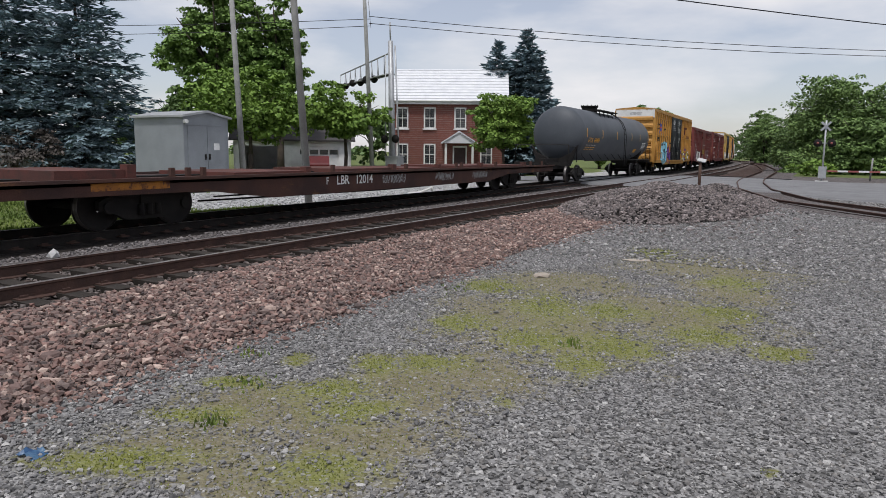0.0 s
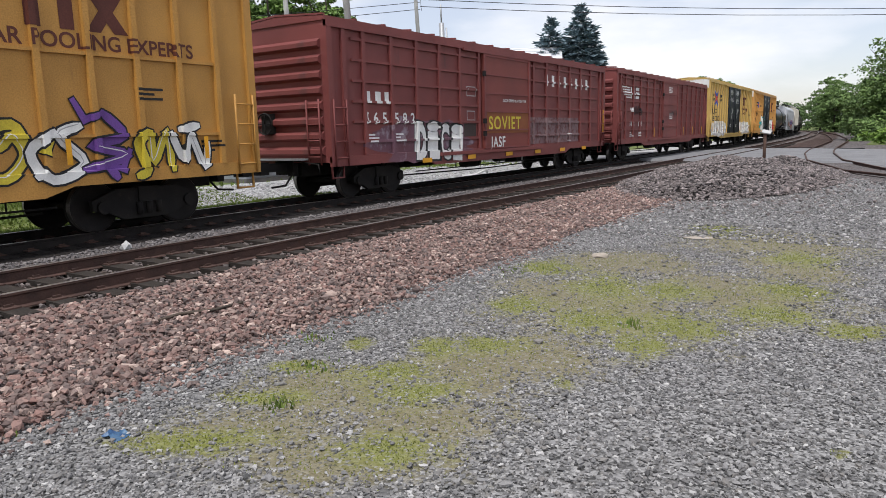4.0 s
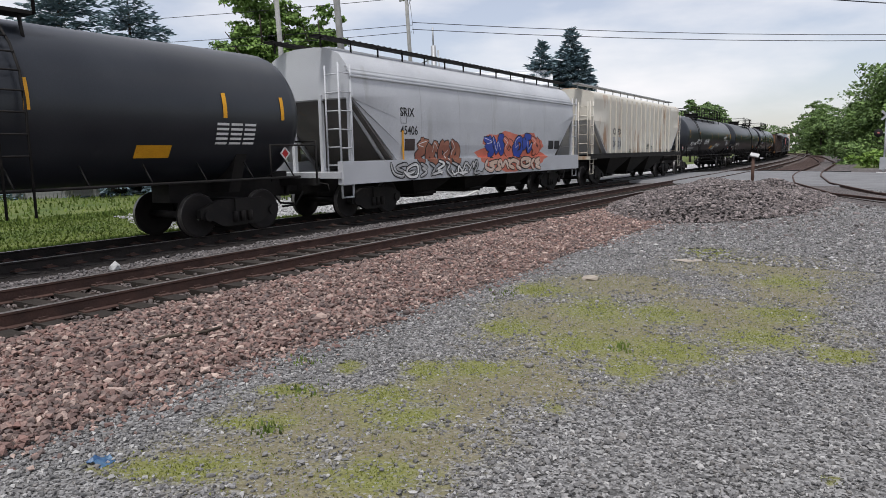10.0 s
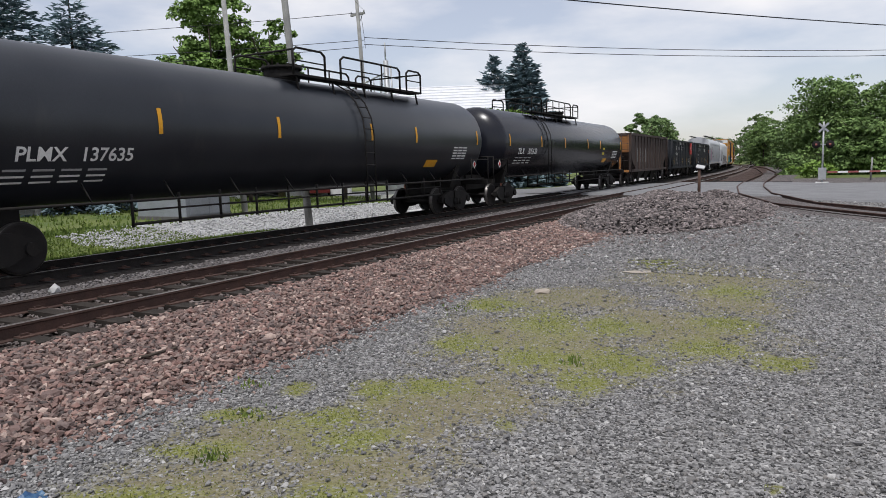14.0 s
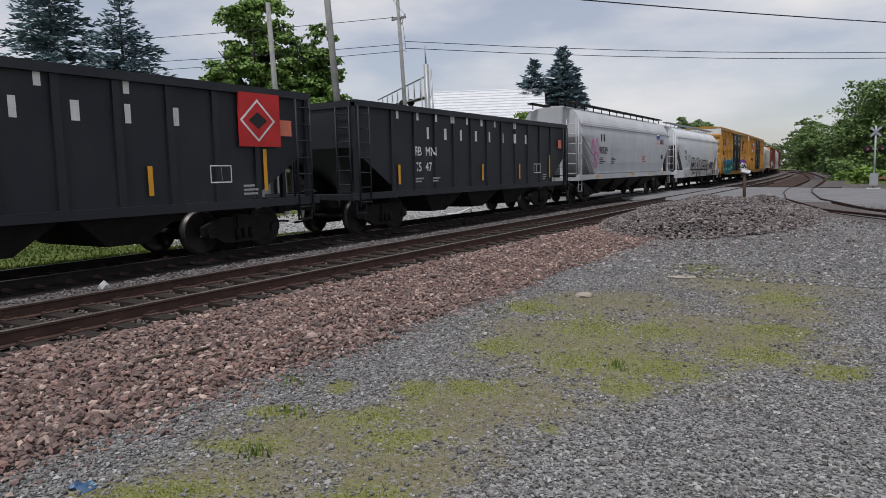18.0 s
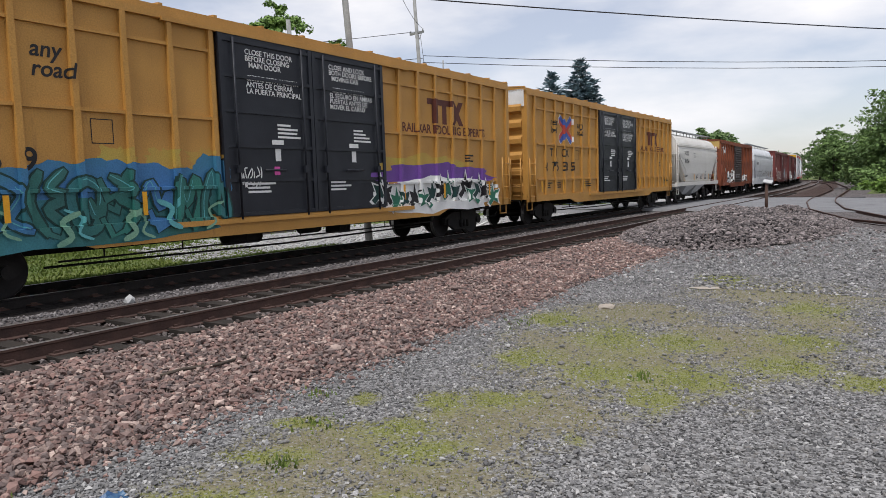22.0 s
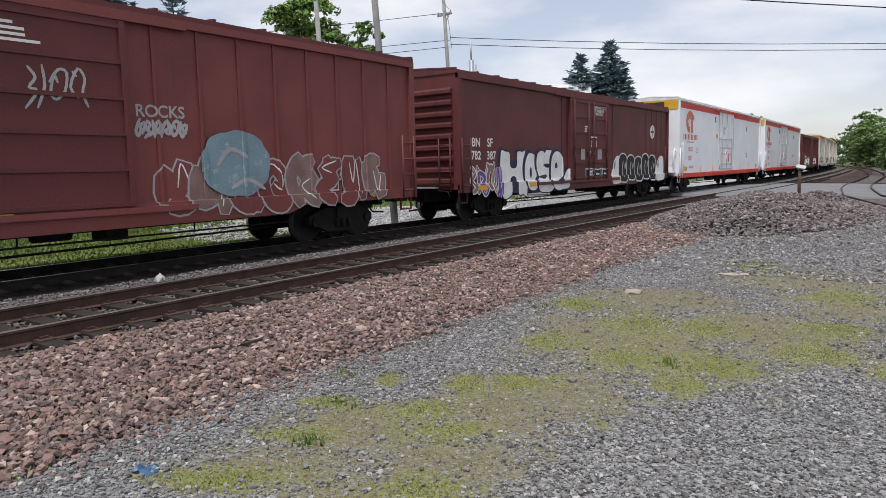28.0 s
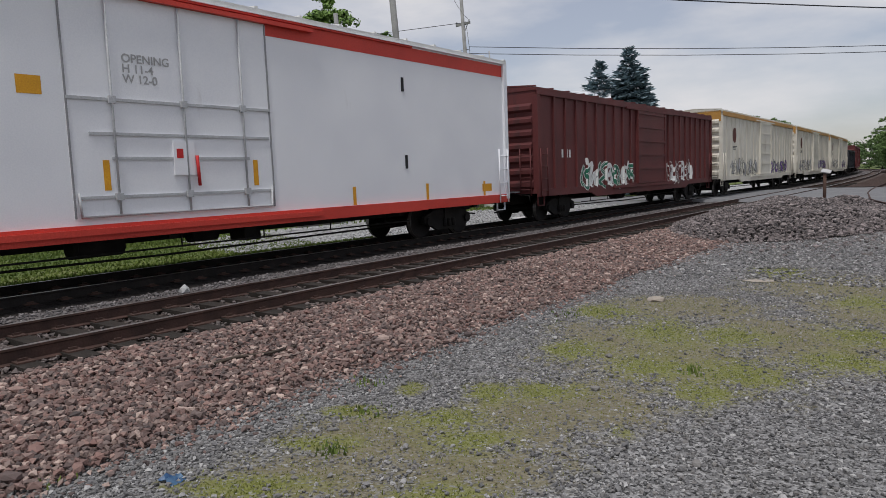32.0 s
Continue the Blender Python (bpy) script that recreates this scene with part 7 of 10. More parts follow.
            for y in (a + 0.02, b - 0.05):
                part("door_edge", G().box(W + 0.012, W + 0.03, y, y + 0.03, z0 + 0.25, zt - 0.36), M_SEAMW, dr)
            part("door_foot", G().rod([(W + 0.05, a + 0.1, 1.6), (W + 0.05, a + 0.12, 1.2), (W + 0.05, b - 0.12, 1.2), (W + 0.05, b - 0.1, 1.6)], 0.02), M_ROD, dr)
            part("lock_box", G().box(W + 0.012, W + 0.06, (a + b) / 2 - 0.22, (a + b) / 2 + 0.2, 1.85, 2.45), M_REEFER, dr)
        elif door_style == "sheet":
            for z in spread(z0 + 0.12, zt - 0.4, 6):
                part("door_rib", G().box(W + 0.1, W + 0.125, a + 0.06, b - 0.06, z - 0.02, z + 0.02), mat, dr)
            for y in (a + 0.06, b - 0.06):
                part("door_stile", G().box(W + 0.1, W + 0.14, y - 0.05, y + 0.05, z0 + 0.12, zt - 0.36), mat, dr)
            for z in (1.5, 1.9, 3.4):
                part("door_lock", G().box(W + 0.1, W + 0.17, a - 0.06, a + 0.08, z, z + 0.16), M_UNDER, dr)
        else:
            bar = G().box(W + 0.1, W + 0.135, a + 0.04, b - 0.04, -0.035, 0.035).data("door_bar", dm)
            for i in range(6):
                part("door_bar", bar, None, dr, at=pose(0, 0, z0 + 0.15 + (zt - z0 - 0.6) * i / 5))
            for y in (a + 0.06, b - 0.06):
                part("door_stile", G().box(W + 0.1, W + 0.14, y - 0.05, y + 0.05, z0 + 0.12, zt - 0.36), dm, dr)
        if door_style in ("double", "plug2", "plug"):
            rods = [a + 0.35, b - 0.35] if door_style != "plug" else [a + 0.3, (a + b) / 2 - 0.25, (a + b) / 2 + 0.25, b - 0.3]
            for y in rods:
                part("lock_rod", G().rod([(W + 0.16, y, z0 + 0.05), (W + 0.16, y, zt - 0.4)], 0.022).box(W + 0.13, W + 0.19, y - 0.06, y + 0.06, 2.0, 2.16), dm, dr)
            part("door_handle", G().rod([(W + 0.19, (a + b) / 2 - 0.3, 2.05), (W + 0.19, (a + b) / 2 + 0.3, 2.05)], 0.025), dm, dr)
    part("door_track", G().box(W + 0.072, W + 0.14, d0 - 2.6 if n == 1 else d0 - 1.2, d1 + 1.2, z0 - 0.02, z0 + 0.08).box(W + 0.03, W + 0.12, d0 - 1.2, d1 + 1.2, zt - 0.34, zt - 0.26), sill_mat or mat, car)
    # ladders, grabs, brake wheel
    ladder(car, W + 0.1, W + 0.1, F + 0.12, F + 0.58, z0 - 0.1, z0 + 1.5, mat, 4)
    ladder(car, W - 0.15, W - 0.55, F - 0.14, F - 0.14, z0 - 0.05, z0 + 1.5, mat, 4)
    ladder(car, W + 0.1, W + 0.1, -F - 0.58, -F - 0.12, z0 - 0.1, z0 + 1.5, mat, 4)
    stirrup(car, F + 0.12, mat)
    stirrup(car, -F - 0.54, mat)
    hb = G()
    hb.lathe([(0.26, -0.02), (0.28, 0), (0.26, 0.02), (0.24, 0), (0.26, -0.02)], (-0.4, F - 0.24, 1.95), 16)
    for a in range(4):
        hb.rod([(-0.4, F - 0.24, 1.95), (-0.4 + 0.26 * math.cos(a * 1.57), F - 0.24, 1.95 + 0.26 * math.sin(a * 1.57))], 0.012, 5)
    hb.box(-0.55, -0.25, F - 0.2, F - 0.02, 1.7, 2.2)
    part("brake_wheel", hb, M_UNDER, car)
    part("end_platform", G().box(-0.9, 0.9, F - 0.42, F - 0.05, 1.05, 1.09), M_GALV, car)
    gear(car, L, inset)
    return car


def spread(a, b, n):
    return [a + (b - a) * i / (n - 1) for i in range(n)]


def crossed_arrows(car, y, z, s, mats):
    """Crossed arrows: red chevrons from the two sides and blue ones from above and below, on a pale edge."""
    red, blue = mats
    for grow, lift in ((1.05, 0.004), (1.0, 0.007)):
        for mat, quads4 in ((red, ((-1, 0.8), (0, 0), (-0.45, 0), (-1, 0.45))), (blue, ((0, 0), (-1, 0.8), (-0.74, 1.04), (0, 0.42)))):
            for su in (1, -1):
                for sv in (1, -1):
                    g = G().face([(0, y + u * su * s * grow, z + v * sv * s * 0.85 * grow) for u, v in quads4])
                    part("emblem", drape(g.data("emblem", M_WHITE if grow > 1 else mat), car, lift), None, car)


def yellow_car(label, L, number, mat=M_YEL, flat=False, paint=(), logo=True, dx=0.0):
    posts = spread(0.7, 7.1, 8) + spread(13.2, L - 0.95, 7)
    car = boxcar(label, L, 5.1, mat, (7.22, 12.42), posts, 6, mat, () if flat else (1.72, 3.06, 4.37), M_BLACKDOOR, "double", post_d=0.09 if not flat else 0.075, end_top=M_TRIMW, post_w=0.1)
    F = -L / 2
    for y, s in ((2.2, "next\nload"), (4.85, "any\nroad")):
        text(s, 0.36, M_BLACK, car, F + y + dx, 3.84, 1.6, slant=0.2)
    crossed_arrows(car, F + 3.65 + dx, 3.7, 0.64, (M_ARROWR, M_ARROWB))
    for d, y in zip("TBOX", (2.12, 2.5, 3.22, 3.62)):
        text(d, 0.44, M_BLACK, car, F + y + dx, 2.62, 1.6)
    text(number, 0.3, M_GREYL, part("end_mark", G().box(-1.3, -1.29, -L / 2 - 0.04, -L / 2 - 0.035, 4.5, 4.51), M_TRIMW, car), 0, 0, 0).matrix_basis = pose(-0.4, -L / 2 - 0.036, 4.6, 0, 0, -90)
    for d, y in zip(number, (1.55, 2.3, 2.68, 3.28, 3.62, 4.15)):
        text(d, 0.5, M_BLACK, car, F + y + dx * (0.9 if flat else 0.6), 2.06, 1.6)
    for y, z in ((1.7, 1.55), (2.6, 1.55), (5.6, 1.55), (16.6, 2.5), (17.9, 1.55)):
        stencil(car, F + y, z, M_BLACK, 1.56, 3, 0.6)
    for k in (0, 1):
        words = ("CLOSE THIS DOOR\nBEFORE CLOSING\n  MAIN DOOR\n\nCIERRE ESTA PUERTA\nANTES DE CERRAR\nLA PUERTA PRINCIPAL", "CLOSE AND LOCK\nBOTH DOORS BEFORE\n  MOVING CAR\n\n  CIERRE Y PONGA\nEL SEGURO EN AMBAS\nPUERTAS ANTES DE\nMOVER EL CARRO")[k]
        text(words, 0.155, M_WHITE, car, F + 7.9 + 2.5 * k, 4.42, 1.645)
        stencil(car, F + 8.7 + 2.5 * k, 3.0, M_WHITE, 1.645, 4, 0.7)
        stencil(car, F + 7.8 + 2.5 * k, 1.75, M_WHITE, 1.645, 3, 0.8)
        bars([(F + 8.6 + 2.5 * k, 2.25, 0.16, 0.28), (F + 8.52 + 2.5 * k, 2.6, 0.34, 0.1)], M_WHITE, car, 1.65)
    if logo:
        bars([(F + 14.6, 3.96, 1.25, 0.17)], M_BROWNL, car, 1.605, "emblem")
        for y in (14.83, 15.37):
            bars([(F + y, 3.42, 0.24, 0.54)], M_BROWNL, car, 1.605, "emblem")
        for p, q, k in ((15.95, 16.45, 0), (16.45, 15.95, 1)):
            shape(car, ((p - 15.9, 0), (p - 15.64, 0), (q - 15.64, 1), (q - 15.9, 1)), F + 15.75, F + 16.75, 3.42, 4.13, M_BROWNL, 0.006 + 0.002 * k)
        if flat:
            text("Railcar Pooling\n   Experts", 0.42, M_BROWNL, car, F + 14.2, 3.0, 1.6)
        else:
            text("RAILCAR POOLING EXPERTS", 0.352, M_BROWNL, car, F + 13.35, 3.13, 1.6)
    reflectors(car, L, (1.1, 3.1, 5.4, 13.2, 15.2, 17.9), 1.6, 1.25, 0.42, 0.09)
    outline_box(car, F + 4.6, 2.5, 0.4, 0.42, M_BLACK, 0.016)
    return car


def tank_car(label, L, mat, r=1.47, zc=2.62, number="", num_y=3.0, num_mat=M_WHITE, platform=9.5, span=6.5, placard=True, manway=9.0, steps_y=None, mark="", rails=True, nose=0.75, tail=0.75, num_z=2.1, front_truck=0.0, refl_y=None, plate_y=None):
    """A tank car: shell with domed heads, manway, platform with rails, ladder, walkway rail, stub sills."""
    car = thing("tank_car", label, "tank car", "cars of the freight train")
    F, B, hd = -L / 2 + nose, L / 2 - tail, 0.75
    prof = [(0.02, F)] + [(r * math.sin(a), F + hd * (1 - math.cos(a))) for a in (0.25, 0.5, 0.8, 1.1, 1.35)] + [(r, F + hd)]
    prof += [(r, B - hd)] + [(r * math.sin(a), B - hd * (1 - math.cos(a))) for a in (1.35, 1.1, 0.8, 0.5, 0.25)] + [(0.02, B)]
    part("tank", G().lathe(prof, (0, 0, zc), 40), mat, car)
    top = zc + r
    py, my = -L / 2 + platform, -L / 2 + manway
    ly = py if steps_y is None else -L / 2 + steps_y
    g = G().cyl((0, my, top - 0.1), (0, my, top + 0.26), 0.48, 20).cyl((0, my, top + 0.26), (0, my, top + 0.33), 0.54, 20)
    for a in range(12):
        p, q = 0.5 * math.cos(a * 0.5236), my + 0.5 * math.sin(a * 0.5236)
        g.cyl((p, q, top + 0.22), (p, q, top + 0.38), 0.03, 5)
    part("manway", g, M_UNDER, car)
    g = G()
    for sx in (-1, 1):
        x0, x1 = sorted((sx * 0.55, sx * 1.0))
        g.box(x0, x1, py - span / 2, py + span / 2, top - 0.02, top + 0.04)
        for y in spread(py - span / 2 + 0.2, py + span / 2 - 0.2, 5):
            g.rod([(sx * 0.9, y, top), (sx * 1.0, y, top - 0.5)], 0.03)
    part("platform", g, M_UNDER, car)
    for sx in (-1, 1) if rails else ():
        a, b = py - span / 2, py + span / 2
        for c, d in ((a, a + 1.3), (a + 2.0, b - 1.3), (b - 0.9, b)):
            if d - c > 0.3:
                g = G().rod([(sx * 1.0, c, top), (sx * 1.0, c, top + 0.58), (sx * 1.0, c + 0.14, top + 0.68), (sx * 1.0, d - 0.14, top + 0.68), (sx * 1.0, d, top + 0.58), (sx * 1.0, d, top)], 0.03)
                g.rod([(sx * 1.0, c, top + 0.36), (sx * 1.0, d, top + 0.36)], 0.02)
                for y in spread(c, d, max(2, round((d - c) / 1.0) + 1))[1:-1]:
                    g.rod([(sx * 1.0, y, top), (sx * 1.0, y, top + 0.68)], 0.024)
                part("railing", g, M_UNDER, car)
    for y in (py - span / 2, py + span / 2) if rails else ():
        part("railing", G().rod([(-1.0, y, top + 0.62), (1.0, y, top + 0.62)], 0.026), M_UNDER, car)
    g = G()
    for dy in (-0.22, 0.22):
        pts = [((r + 0.12) * math.cos(a), ly + dy, zc + (r + 0.12) * math.sin(a)) for a in (1.2, 0.9, 0.6, 0.3, 0.0)] + [(r + 0.12, ly + dy, 0.75)]
        g.rod(pts, 0.022)
    for i in range(9):
        a = 1.1 - i * 0.2
        p = ((r + 0.12) * math.cos(max(a, 0)), zc + (r + 0.12) * math.sin(a) if a > 0 else zc + a * 1.7)
        g.rod([(p[0], ly - 0.22, p[1]), (p[0], ly + 0.22, p[1])], 0.016)
    part("ladder", g, M_UNDER, car)
    g = G().rod([(r + 0.02, F + 0.6, 1.18), (r + 0.02, B - 0.6, 1.18)], 0.028)
    m = 11
    for y in spread(F + 0.8, B - 0.8, m):
        g.rod([(r + 0.02, y, 1.2), (r - 0.25, y, 1.55)], 0.016)
    part("walkway_rail", g, M_UNDER, car)
    g = G().rod([(1.25, F + 3.6, 0.72), (1.25, B - 3.6, 0.72)], 0.03).rod([(1.25, F + 3.6, 0.98), (1.25, B - 3.6, 0.98)], 0.02)
    for y in spread(F + 3.6, B - 3.6, 12):
        g.rod([(1.25, y, 0.66), (1.25, y, 1.3)], 0.03)
    if placard and L > 20:
        part("hanging_rail", g, M_UNDER, car)
    for e in (-1, 1):
        g = G()
        y0, y1 = sorted((e * (L / 2), e * (L / 2 - 3.4)))
        g.box(-0.3, 0.3, y0, y1, 0.72, 1.3)
        yb = e * (L / 2 - 2.2)
        g.ext([(-1.3, 2.0), (-0.9, 0.9), (0.9, 0.9), (1.3, 2.0), (1.0, 1.6), (0, 1.15), (-1.0, 1.6)], "y", yb - 0.15, yb + 0.15)
        ye = sorted((e * (L / 2 - 0.05), e * (L / 2 - 0.25)))
        g.box(-1.45, 1.45, *ye, 0.95, 1.12)
        g.rod([(1.45, e * (L / 2 - 0.15), 1.0), (1.45, e * (L / 2 - 0.15), 2.0), (1.0, e * (L / 2 - 0.15), 2.0)], 0.024)
        g.rod([(1.45, e * (L / 2 - 0.15), 1.9), (1.45, e * (L / 2 - 1.6), 1.9), (1.45, e * (L / 2 - 1.6), 1.1)], 0.02)
        g.rod([(-1.45, e * (L / 2 - 0.15), 1.0), (-1.45, e * (L / 2 - 0.15), 2.0), (1.0, e * (L / 2 - 0.15), 2.0)], 0.02)
        part("end_sill", g, M_UNDER, car)
    b = -L / 2
    for y in refl_y or (nose + 1.0, num_y + 1.6, num_y + 5.0, num_y + 8.9, num_y + 11.4, L - tail - 1.1):
        if y < L - tail - 0.9:
            part("reflector", curved_strip(r, zc, b + y, 0.1, 2.45, 2.95), M_REFL, car)
    if number:
        wrap(text(number, 0.36, num_mat, car, b + num_y, num_z, 0), r, zc)
        wrap(text(mark, 0.36, num_mat, car, b + num_y - 1.15, num_z, 0), r, zc)
        for i in range(3):
            wrap(bars([(b + num_y - 1.3 + k * 0.5, num_z - 0.2 - i * 0.13, 0.38, 0.045) for k in range(4)], num_mat if i else M_GREYL, car, 0.002), r, zc)
    wrap(bars([(b + L - 3.0 + k * 0.36, 2.3 - i * 0.1, 0.3, 0.05) for k in range(3) for i in range(5)], M_WHITE, car, 0.002), r, zc)
    wrap(bars([(b + (plate_y or L - tail - 4.6), 1.6, 0.75, 0.28)], M_REFL, car, 0.002, "notice"), r, zc)
    if placard:
        for y in (b + L - 0.95 - 0.2, b + 1.0):
            part("placard", G().ext([(y, 1.72), (y + 0.16, 1.56), (y + 0.32, 1.72), (y + 0.16, 1.88)], "x", 1.28, 1.285), M_WHITE, car, "white diamond placard")
            part("placard_sign", G().ext([(y + 0.06, 1.72), (y + 0.16, 1.62), (y + 0.26, 1.72), (y + 0.16, 1.82)], "x", 1.286, 1.29), M_RED, car)
    gear(car, L, 2.2, rods=False, ahead=front_truck)
    return car


def curved_strip(r, zc, y, w, z0, z1):
    g, n = G(), 4
    a0, a1 = math.asin((z0 - zc) / r), math.asin((z1 - zc) / r)
    for i in range(n):
        p, q = a0 + (a1 - a0) * i / n, a0 + (a1 - a0) * (i + 1) / n
        R = r + 0.008
        g.face([(R * math.cos(p), y, zc + R * math.sin(p)), (R * math.cos(p), y + w, zc + R * math.sin(p)), (R * math.cos(q), y + w, zc + R * math.sin(q)), (R * math.cos(q), y, zc + R * math.sin(q))])
    return g


def wrap(ob, r, zc, lift=0.008):
    """Lays flat lettering on a tank's round side."""
    for o in (ob, *ob.children) if ob else ():
        for v in o.data.vertices if o.data else ():
            a = (v.co.z - zc) / r
            v.co.x, v.co.z = (r + lift + v.co.x * 0.5) * math.cos(a), zc + (r + lift) * math.sin(a)
    return ob


def hopper_body(L, secs, prof):
    """Lofts a hopper's shell along y: secs are rows of (y, lowest z); prof is the half outline from the foot to the crown."""
    g = G()
    ring = [(x, z) for x, z in prof] + [(-x, z) for x, z in reversed(prof)]
    n = len(ring)
    for y, zb in secs:
        g.v += [(x, y, max(z, zb)) for x, z in ring]
    for i in range(len(secs) - 1):
        for k in range(n):
            j = (k + 1) % n
            g.f.append((i * n + k, i * n + j, (i + 1) * n + j, (i + 1) * n + k))
            g.s.append(3 <= k < n - 4)
    g.f += [tuple(range(n)), tuple(range((len(secs) - 1) * n, len(secs) * n))]
    g.s += [False, False]
    return g


M_SEAM = plain("weld_grey", (0.42, 0.425, 0.435), 0.6)
# dark base stands in for shade below the end overhang; spots are rust
M_SLOPE = surf("shaded_slope_sheet", (0.13, 0.12, 0.115), (0.09, 0.085, 0.08), 1.5, 0.8, spots=(0.17, 0.12, 0.09), spot_at=0.58)
M_HOPP = surf("pale_warm_hopper_paint", (0.6, 0.58, 0.54), (0.54, 0.52, 0.48), 0.7, 0.5, spots=(0.44, 0.41, 0.37), spot_scale=1.4, streak=6, spot_at=0.63, spot_mix=0.4)


def covered_hopper(label, L, mat, round_side=True, ribs=0, bins=3, walk_mat=M_GALV, zt=4.35, belly_mat=M_UNDER, sill_z=1.28, chute_mat=None, band=None, slope_mat=None, sill_mat=None, seams=5):
    car = thing("covered_hopper", label, "hopper car", "cars of the freight train")
    F = -L / 2
    band = band or (sill_z - 0.17, sill_z + 0.06)
    if round_side:
        prof = [(1.35, sill_z), (1.5, sill_z + 0.12), (1.555, 1.9), (1.57, 2.6), (1.55, 3.2), (1.5, 3.62), (1.38, 3.92), (1.15, zt - 0.22), (0.75, zt - 0.05), (0.35, zt)]
    else:
        prof = [(1.45, sill_z), (1.5, sill_z + 0.1), (1.5, 2.2), (1.5, 3.0), (1.5, 3.6), (1.5, 4.0), (1.5, zt - 0.28), (1.3, zt - 0.14), (0.8, zt - 0.04), (0.4, zt)]
    secs = [(F + 0.55, 3.1), (F + 0.6, 3.05), (F + 2.55, sill_z), (F + 2.7, sill_z), (0, sill_z), (-F - 2.7, sill_z), (-F - 2.55, sill_z), (-F - 0.6, 3.05), (-F - 0.55, 3.1)]
    part("body", hopper_body(L, secs, prof), mat, car)
    if ribs:
        rm = G().box(1.5, 1.56, -0.05, 0.05, sill_z + 0.05, zt - 0.32).data("side_post", mat)
        for y in spread(F + 2.9, -F - 2.9, ribs):
            part("side_post", rm, None, car, at=pose(0, y, 0))
    else:
        sp = [(x + 0.004, z) for x, z in prof[2:6]]
        seam = G()
        for (xa, za), (xb, zb) in zip(sp, sp[1:]):
            seam.face([(xa, -0.014, za), (xa, 0.014, za), (xb, 0.014, zb), (xb, -0.014, zb)])
        seam = seam.data("weld_seam", M_SEAM)
        for y in spread(F + 3.6, -F - 3.6, seams) if seams else ():
            part("weld_seam", seam, None, car, at=pose(0, y, 0))
    g = G()
    for k in range(4 if round_side else 0):
        z, x = 3.6 + 0.085 * k, 1.51 - 0.045 * k
        g.box(x - 0.02, x + 0.03 - 0.008 * k, F + 0.5, -F - 0.5, z, z + 0.035)
    if round_side:
        part("roof_moulding", g, mat, car)
    sg = G()
    for sx in (-1, 1):
        x0, x1 = sorted((sx * 1.42, sx * 1.6))
        sg.box(x0, x1, F + 0.05, -F - 0.05, *band)
    part("side_sill", sg, sill_mat or mat, car)
    shell_relief(car, prof, band)
    # chutes
    clear = 3.3
    a, b = F + clear, -F - clear
    for i in range(bins):
        y0, y1 = a + (b - a) * i / bins, a + (b - a) * (i + 1) / bins
        m = (y0 + y1) / 2
        cg = G()
        k = len(cg.v)
        cg.v += [(x, y, z) for x, y, z in ((-1.4, y0, sill_z - 0.1), (1.4, y0, sill_z - 0.1), (1.4, y1, sill_z - 0.1), (-1.4, y1, sill_z - 0.1), (-0.7, m - 0.45, 0.42), (0.7, m - 0.45, 0.42), (0.7, m + 0.45, 0.42), (-0.7, m + 0.45, 0.42))]
        for q in ((0, 1, 5, 4), (1, 2, 6, 5), (2, 3, 7, 6), (3, 0, 4, 7), (4, 5, 6, 7), (0, 1, 2, 3)):
            cg.f.append(q)
            cg.s.append(False)
        ch = part("chute", cg, chute_mat or belly_mat, car)
        part("outlet_gate", G().box(-0.75, 0.75, m - 0.55, m + 0.55, 0.34, 0.42).cyl((0.85, m - 0.5, 0.45), (0.85, m + 0.5, 0.45), 0.05, 8), M_UNDER, ch)
    # ends: platform, posts, ladders, slope braces
    for e in (-1, 1):
        y = lambda d: e * (L / 2 - d)
        g = G()
        g.box(-1.55, 1.55, *sorted((y(0.0), y(0.9))), sill_z - 0.2, sill_z - 0.05)
        for x in (-1.45, -0.5, 0.5, 1.45):
            g.box(x - 0.05, x + 0.05, *sorted((y(0.5), y(0.6))), sill_z - 0.1, 3.2)
        for sx in (-1, 1):
            g.rod([(sx * 1.3, y(0.65), 3.0), (sx * 1.3, y(2.3), sill_z)], 0.05, 4)
        part("end_frame", g, mat, car)
        ladder(car, 1.5, 1.5, *sorted((y(0.1), y(0.55))), sill_z - 0.6, 3.9, mat, 7)
        ladder(car, 1.3, 0.85, y(0.35), y(0.35), sill_z - 0.1, 3.9, mat, 6)
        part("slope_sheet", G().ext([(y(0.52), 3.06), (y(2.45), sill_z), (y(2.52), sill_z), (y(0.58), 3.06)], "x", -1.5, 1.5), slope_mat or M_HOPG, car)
        stirrup(car, min(y(0.1), y(0.52)), mat, 1.5)
    # running board on the roof
    g = G()
    for x in (0.62, -0.98):
        g.box(x, x + 0.36, F + 0.1, -F - 0.1, zt + 0.16, zt + 0.2)
        for y in spread(F + 0.3, -F - 0.3, 14):
            g.box(x + 0.16, x + 0.2, y - 0.015, y + 0.015, zt - 0.08, zt + 0.16)
        for y in spread(F + 0.1, -F - 0.1, 60):
            g.box(x - 0.0, x + 0.36, y - 0.015, y + 0.015, zt + 0.2, zt + 0.22)
    part("running_board", g, walk_mat, car)
    part("roof_hatch", G().box(-0.3, 0.3, F + 1.2, -F - 1.2, zt - 0.02, zt + 0.1), mat, car)
    gear(car, L, 2.0, rods=False)
    for y in (F + 0.1, -F - 3.2):
        part("centre_sill", G().box(-0.25, 0.25, y, y + 3.1, 0.7, 1.1), M_UNDER, car)
    return car


